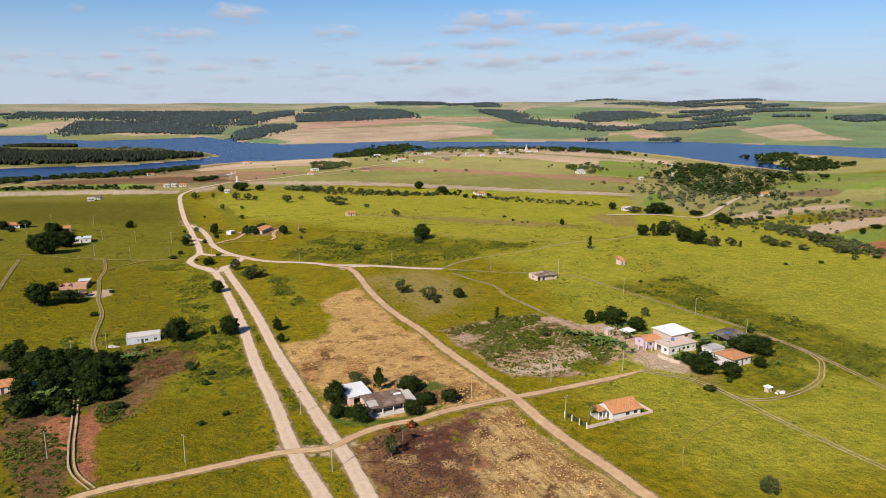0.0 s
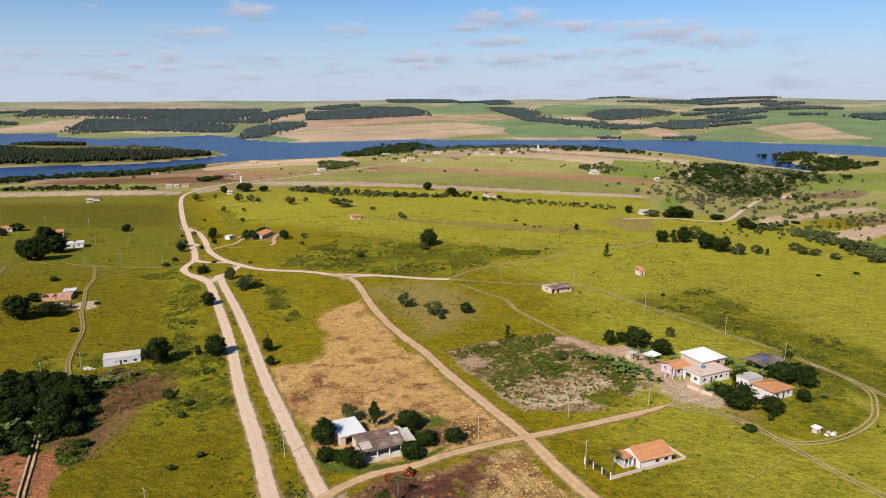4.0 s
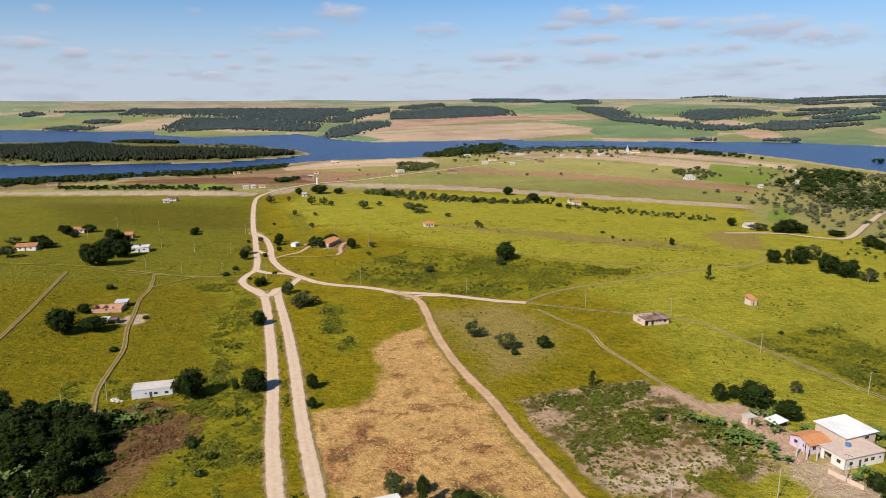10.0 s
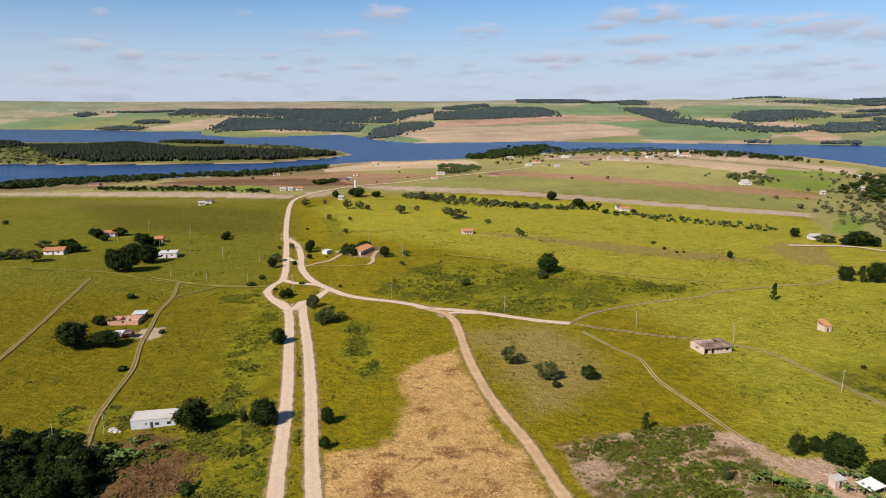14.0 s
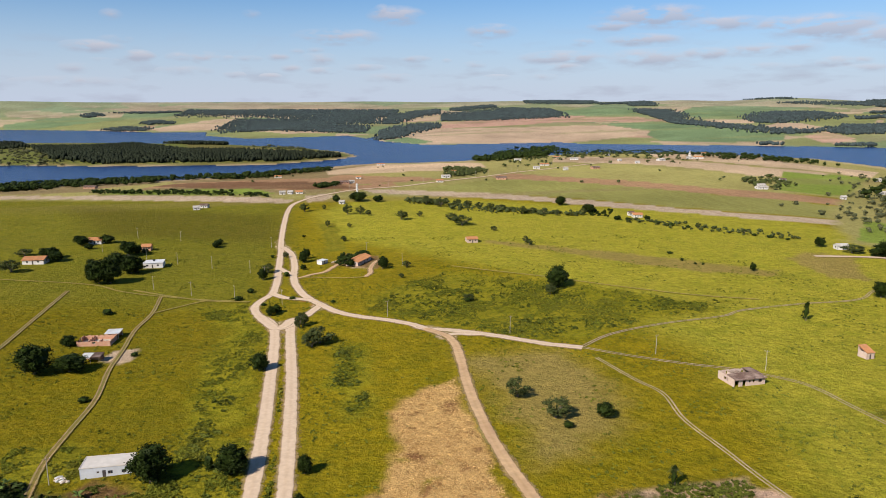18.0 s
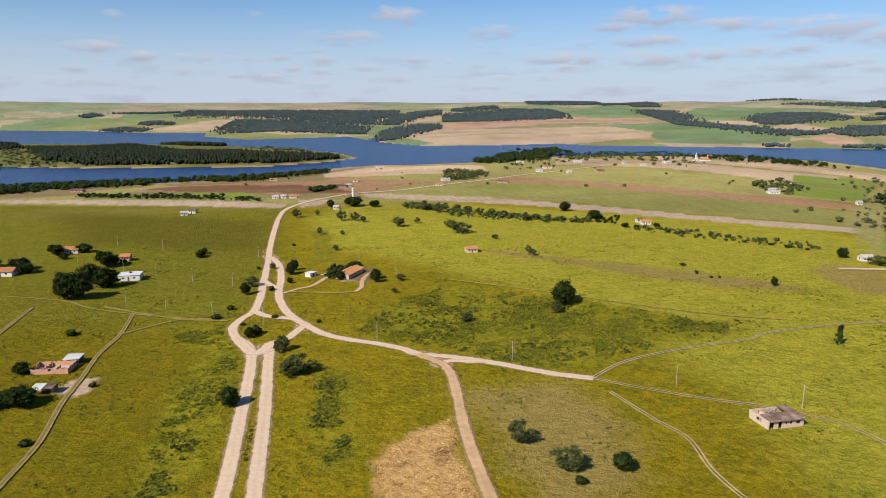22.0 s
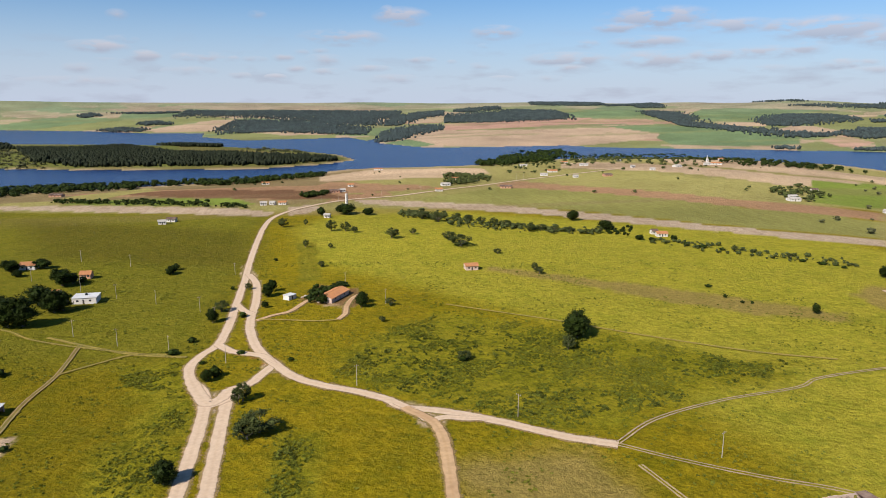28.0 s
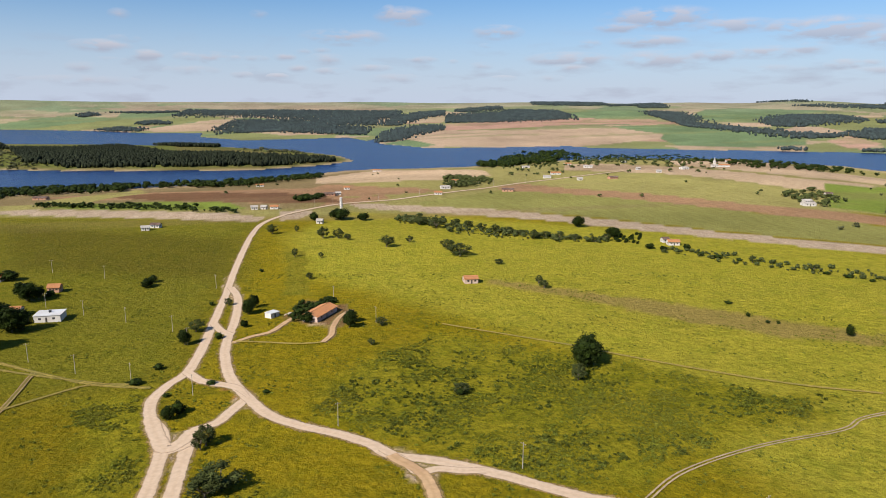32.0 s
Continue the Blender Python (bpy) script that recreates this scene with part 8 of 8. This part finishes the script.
LEAF_STRAW = material("dead_straw", (0.46, 0.295, 0.115), spec=0.05, rough=0.9, vary=0.35, grain=0.3, stain=0.5, bump=0, island=0.5, second=(0.36, 0.2, 0.08))
LEAF_CHAR = material("charred_stalks", (0.075, 0.042, 0.032), spec=0.05, rough=0.9, vary=0.35, grain=0.3, stain=0.4, bump=0, island=0.5, second=(0.14, 0.08, 0.05))
weeds("straw_clumps", "dry golden straw clumps on the cut field", 5200, 0.12, 0.34, 2.0, by_kind["straw"][0], LEAF_STRAW, 50, -0.6)
weeds("straw_clumps", "dry golden straw clumps on the ploughed field", 4200, 0.12, 0.34, 2.0, by_kind["stubble"][0], LEAF_STRAW, 51, -0.6, by_kind["burnt"][:1])
weeds("charred_clumps", "dark charred stalks on the burnt field", 2000, 0.12, 0.34, 2.0, by_kind["burnt"][0], LEAF_CHAR, 52, -0.2)
for k, outline in enumerate(by_kind["rust"]):
    weeds("withered_clumps", "reddish-brown withered clumps in the straw", 160, 0.12, 0.34, 2.0, outline, LEAF_DRY, 53 + k, -0.2)
weeds("grove_undergrowth", "tangled dark undergrowth below the grove", 1100, 0.6, 2.2, 1.6, by_kind["grove"][0], LEAF_DARK, 41, -0.6)
weeds("dry_weeds", "reddish-brown withered weeds beside the white house", 900, 0.25, 0.6, 1.8, by_kind["litter"][0], LEAF_DRY, 43, -0.4)
for k, outline in enumerate(by_kind["litter"][1:3]):
    weeds("dark_weeds", "dark-green weeds over the brown soil by the grove", (420, 260)[k], 0.3, 0.9, 1.8, outline, LEAF_SCRUB, 45 + k, -0.1)
weeds("dark_weeds", "dark-green weeds among the withered growth", 160, 0.4, 1.0, 1.8, by_kind["litter"][0], LEAF_SCRUB, 44, 0.2)
weeds("verge_weeds", "uneven green weeds along the avenue", 500, 0.3, 0.9, 1.6, [(2.5, 160), (9, 160), (4, 188), (-8.3, 250), (-24, 340), (-36, 398), (-38, 398), (-26.8, 338), (-12, 250), (-4.2, 205)], LEAF_WEED, 42, 0.0)
bananas(GROVE_BANANAS, 2.0, 34, 5)
bananas(YARD_BANANAS, 1.5, 36, 6)
bananas(PLOT_BANANAS, 1.5, 26, 7)

# the orchard plot beside the strip, row by row
ORCHARD = [(163, 739), (180, 728), (177, 780)]
a, b, c = [np.array(q) for q in ORCHARD]
for r in range(7):
    u0, u1 = r / 7, (r + 0.45) / 7
    q0, q1 = a + (b - a) * u0, a + (b - a) * u1
    weeds("crop_row", "dark-green row of orchard bushes", 60, 0.9, 1.7, 1.4, [tuple(q0), tuple(q1), tuple(q1 + (c - a)), tuple(q0 + (c - a))], LEAF_DARK, 60 + r, -2.0)

# church spire in the village
h = start("church_tower", 482, 1379, 8, "slim pale church tower with a pointed spire", "church tower")
bm = bmesh.new()
box(bm, -1.6, -1.6, -0.5, 1.6, 1.6, 9.0)
part("tower", bm, WHITEWASH, h)
bm = bmesh.new()
tube(bm, (0, 0, 9.0), (0, 0, 15.0), 1.9, 0.08, 4)
part("spire", bm, FIBRE, h)
bm = bmesh.new()
box(bm, -0.5, -1.68, 6.2, 0.5, -1.6, 7.8)
part("louvre", bm, DOOR, h)

# unused patterns leave the scene
for stock in STOCK.values():
    for ob in stock:
        if ob not in USED:
            for o in (*ob.children_recursive, ob):
                bpy.data.objects.remove(o)
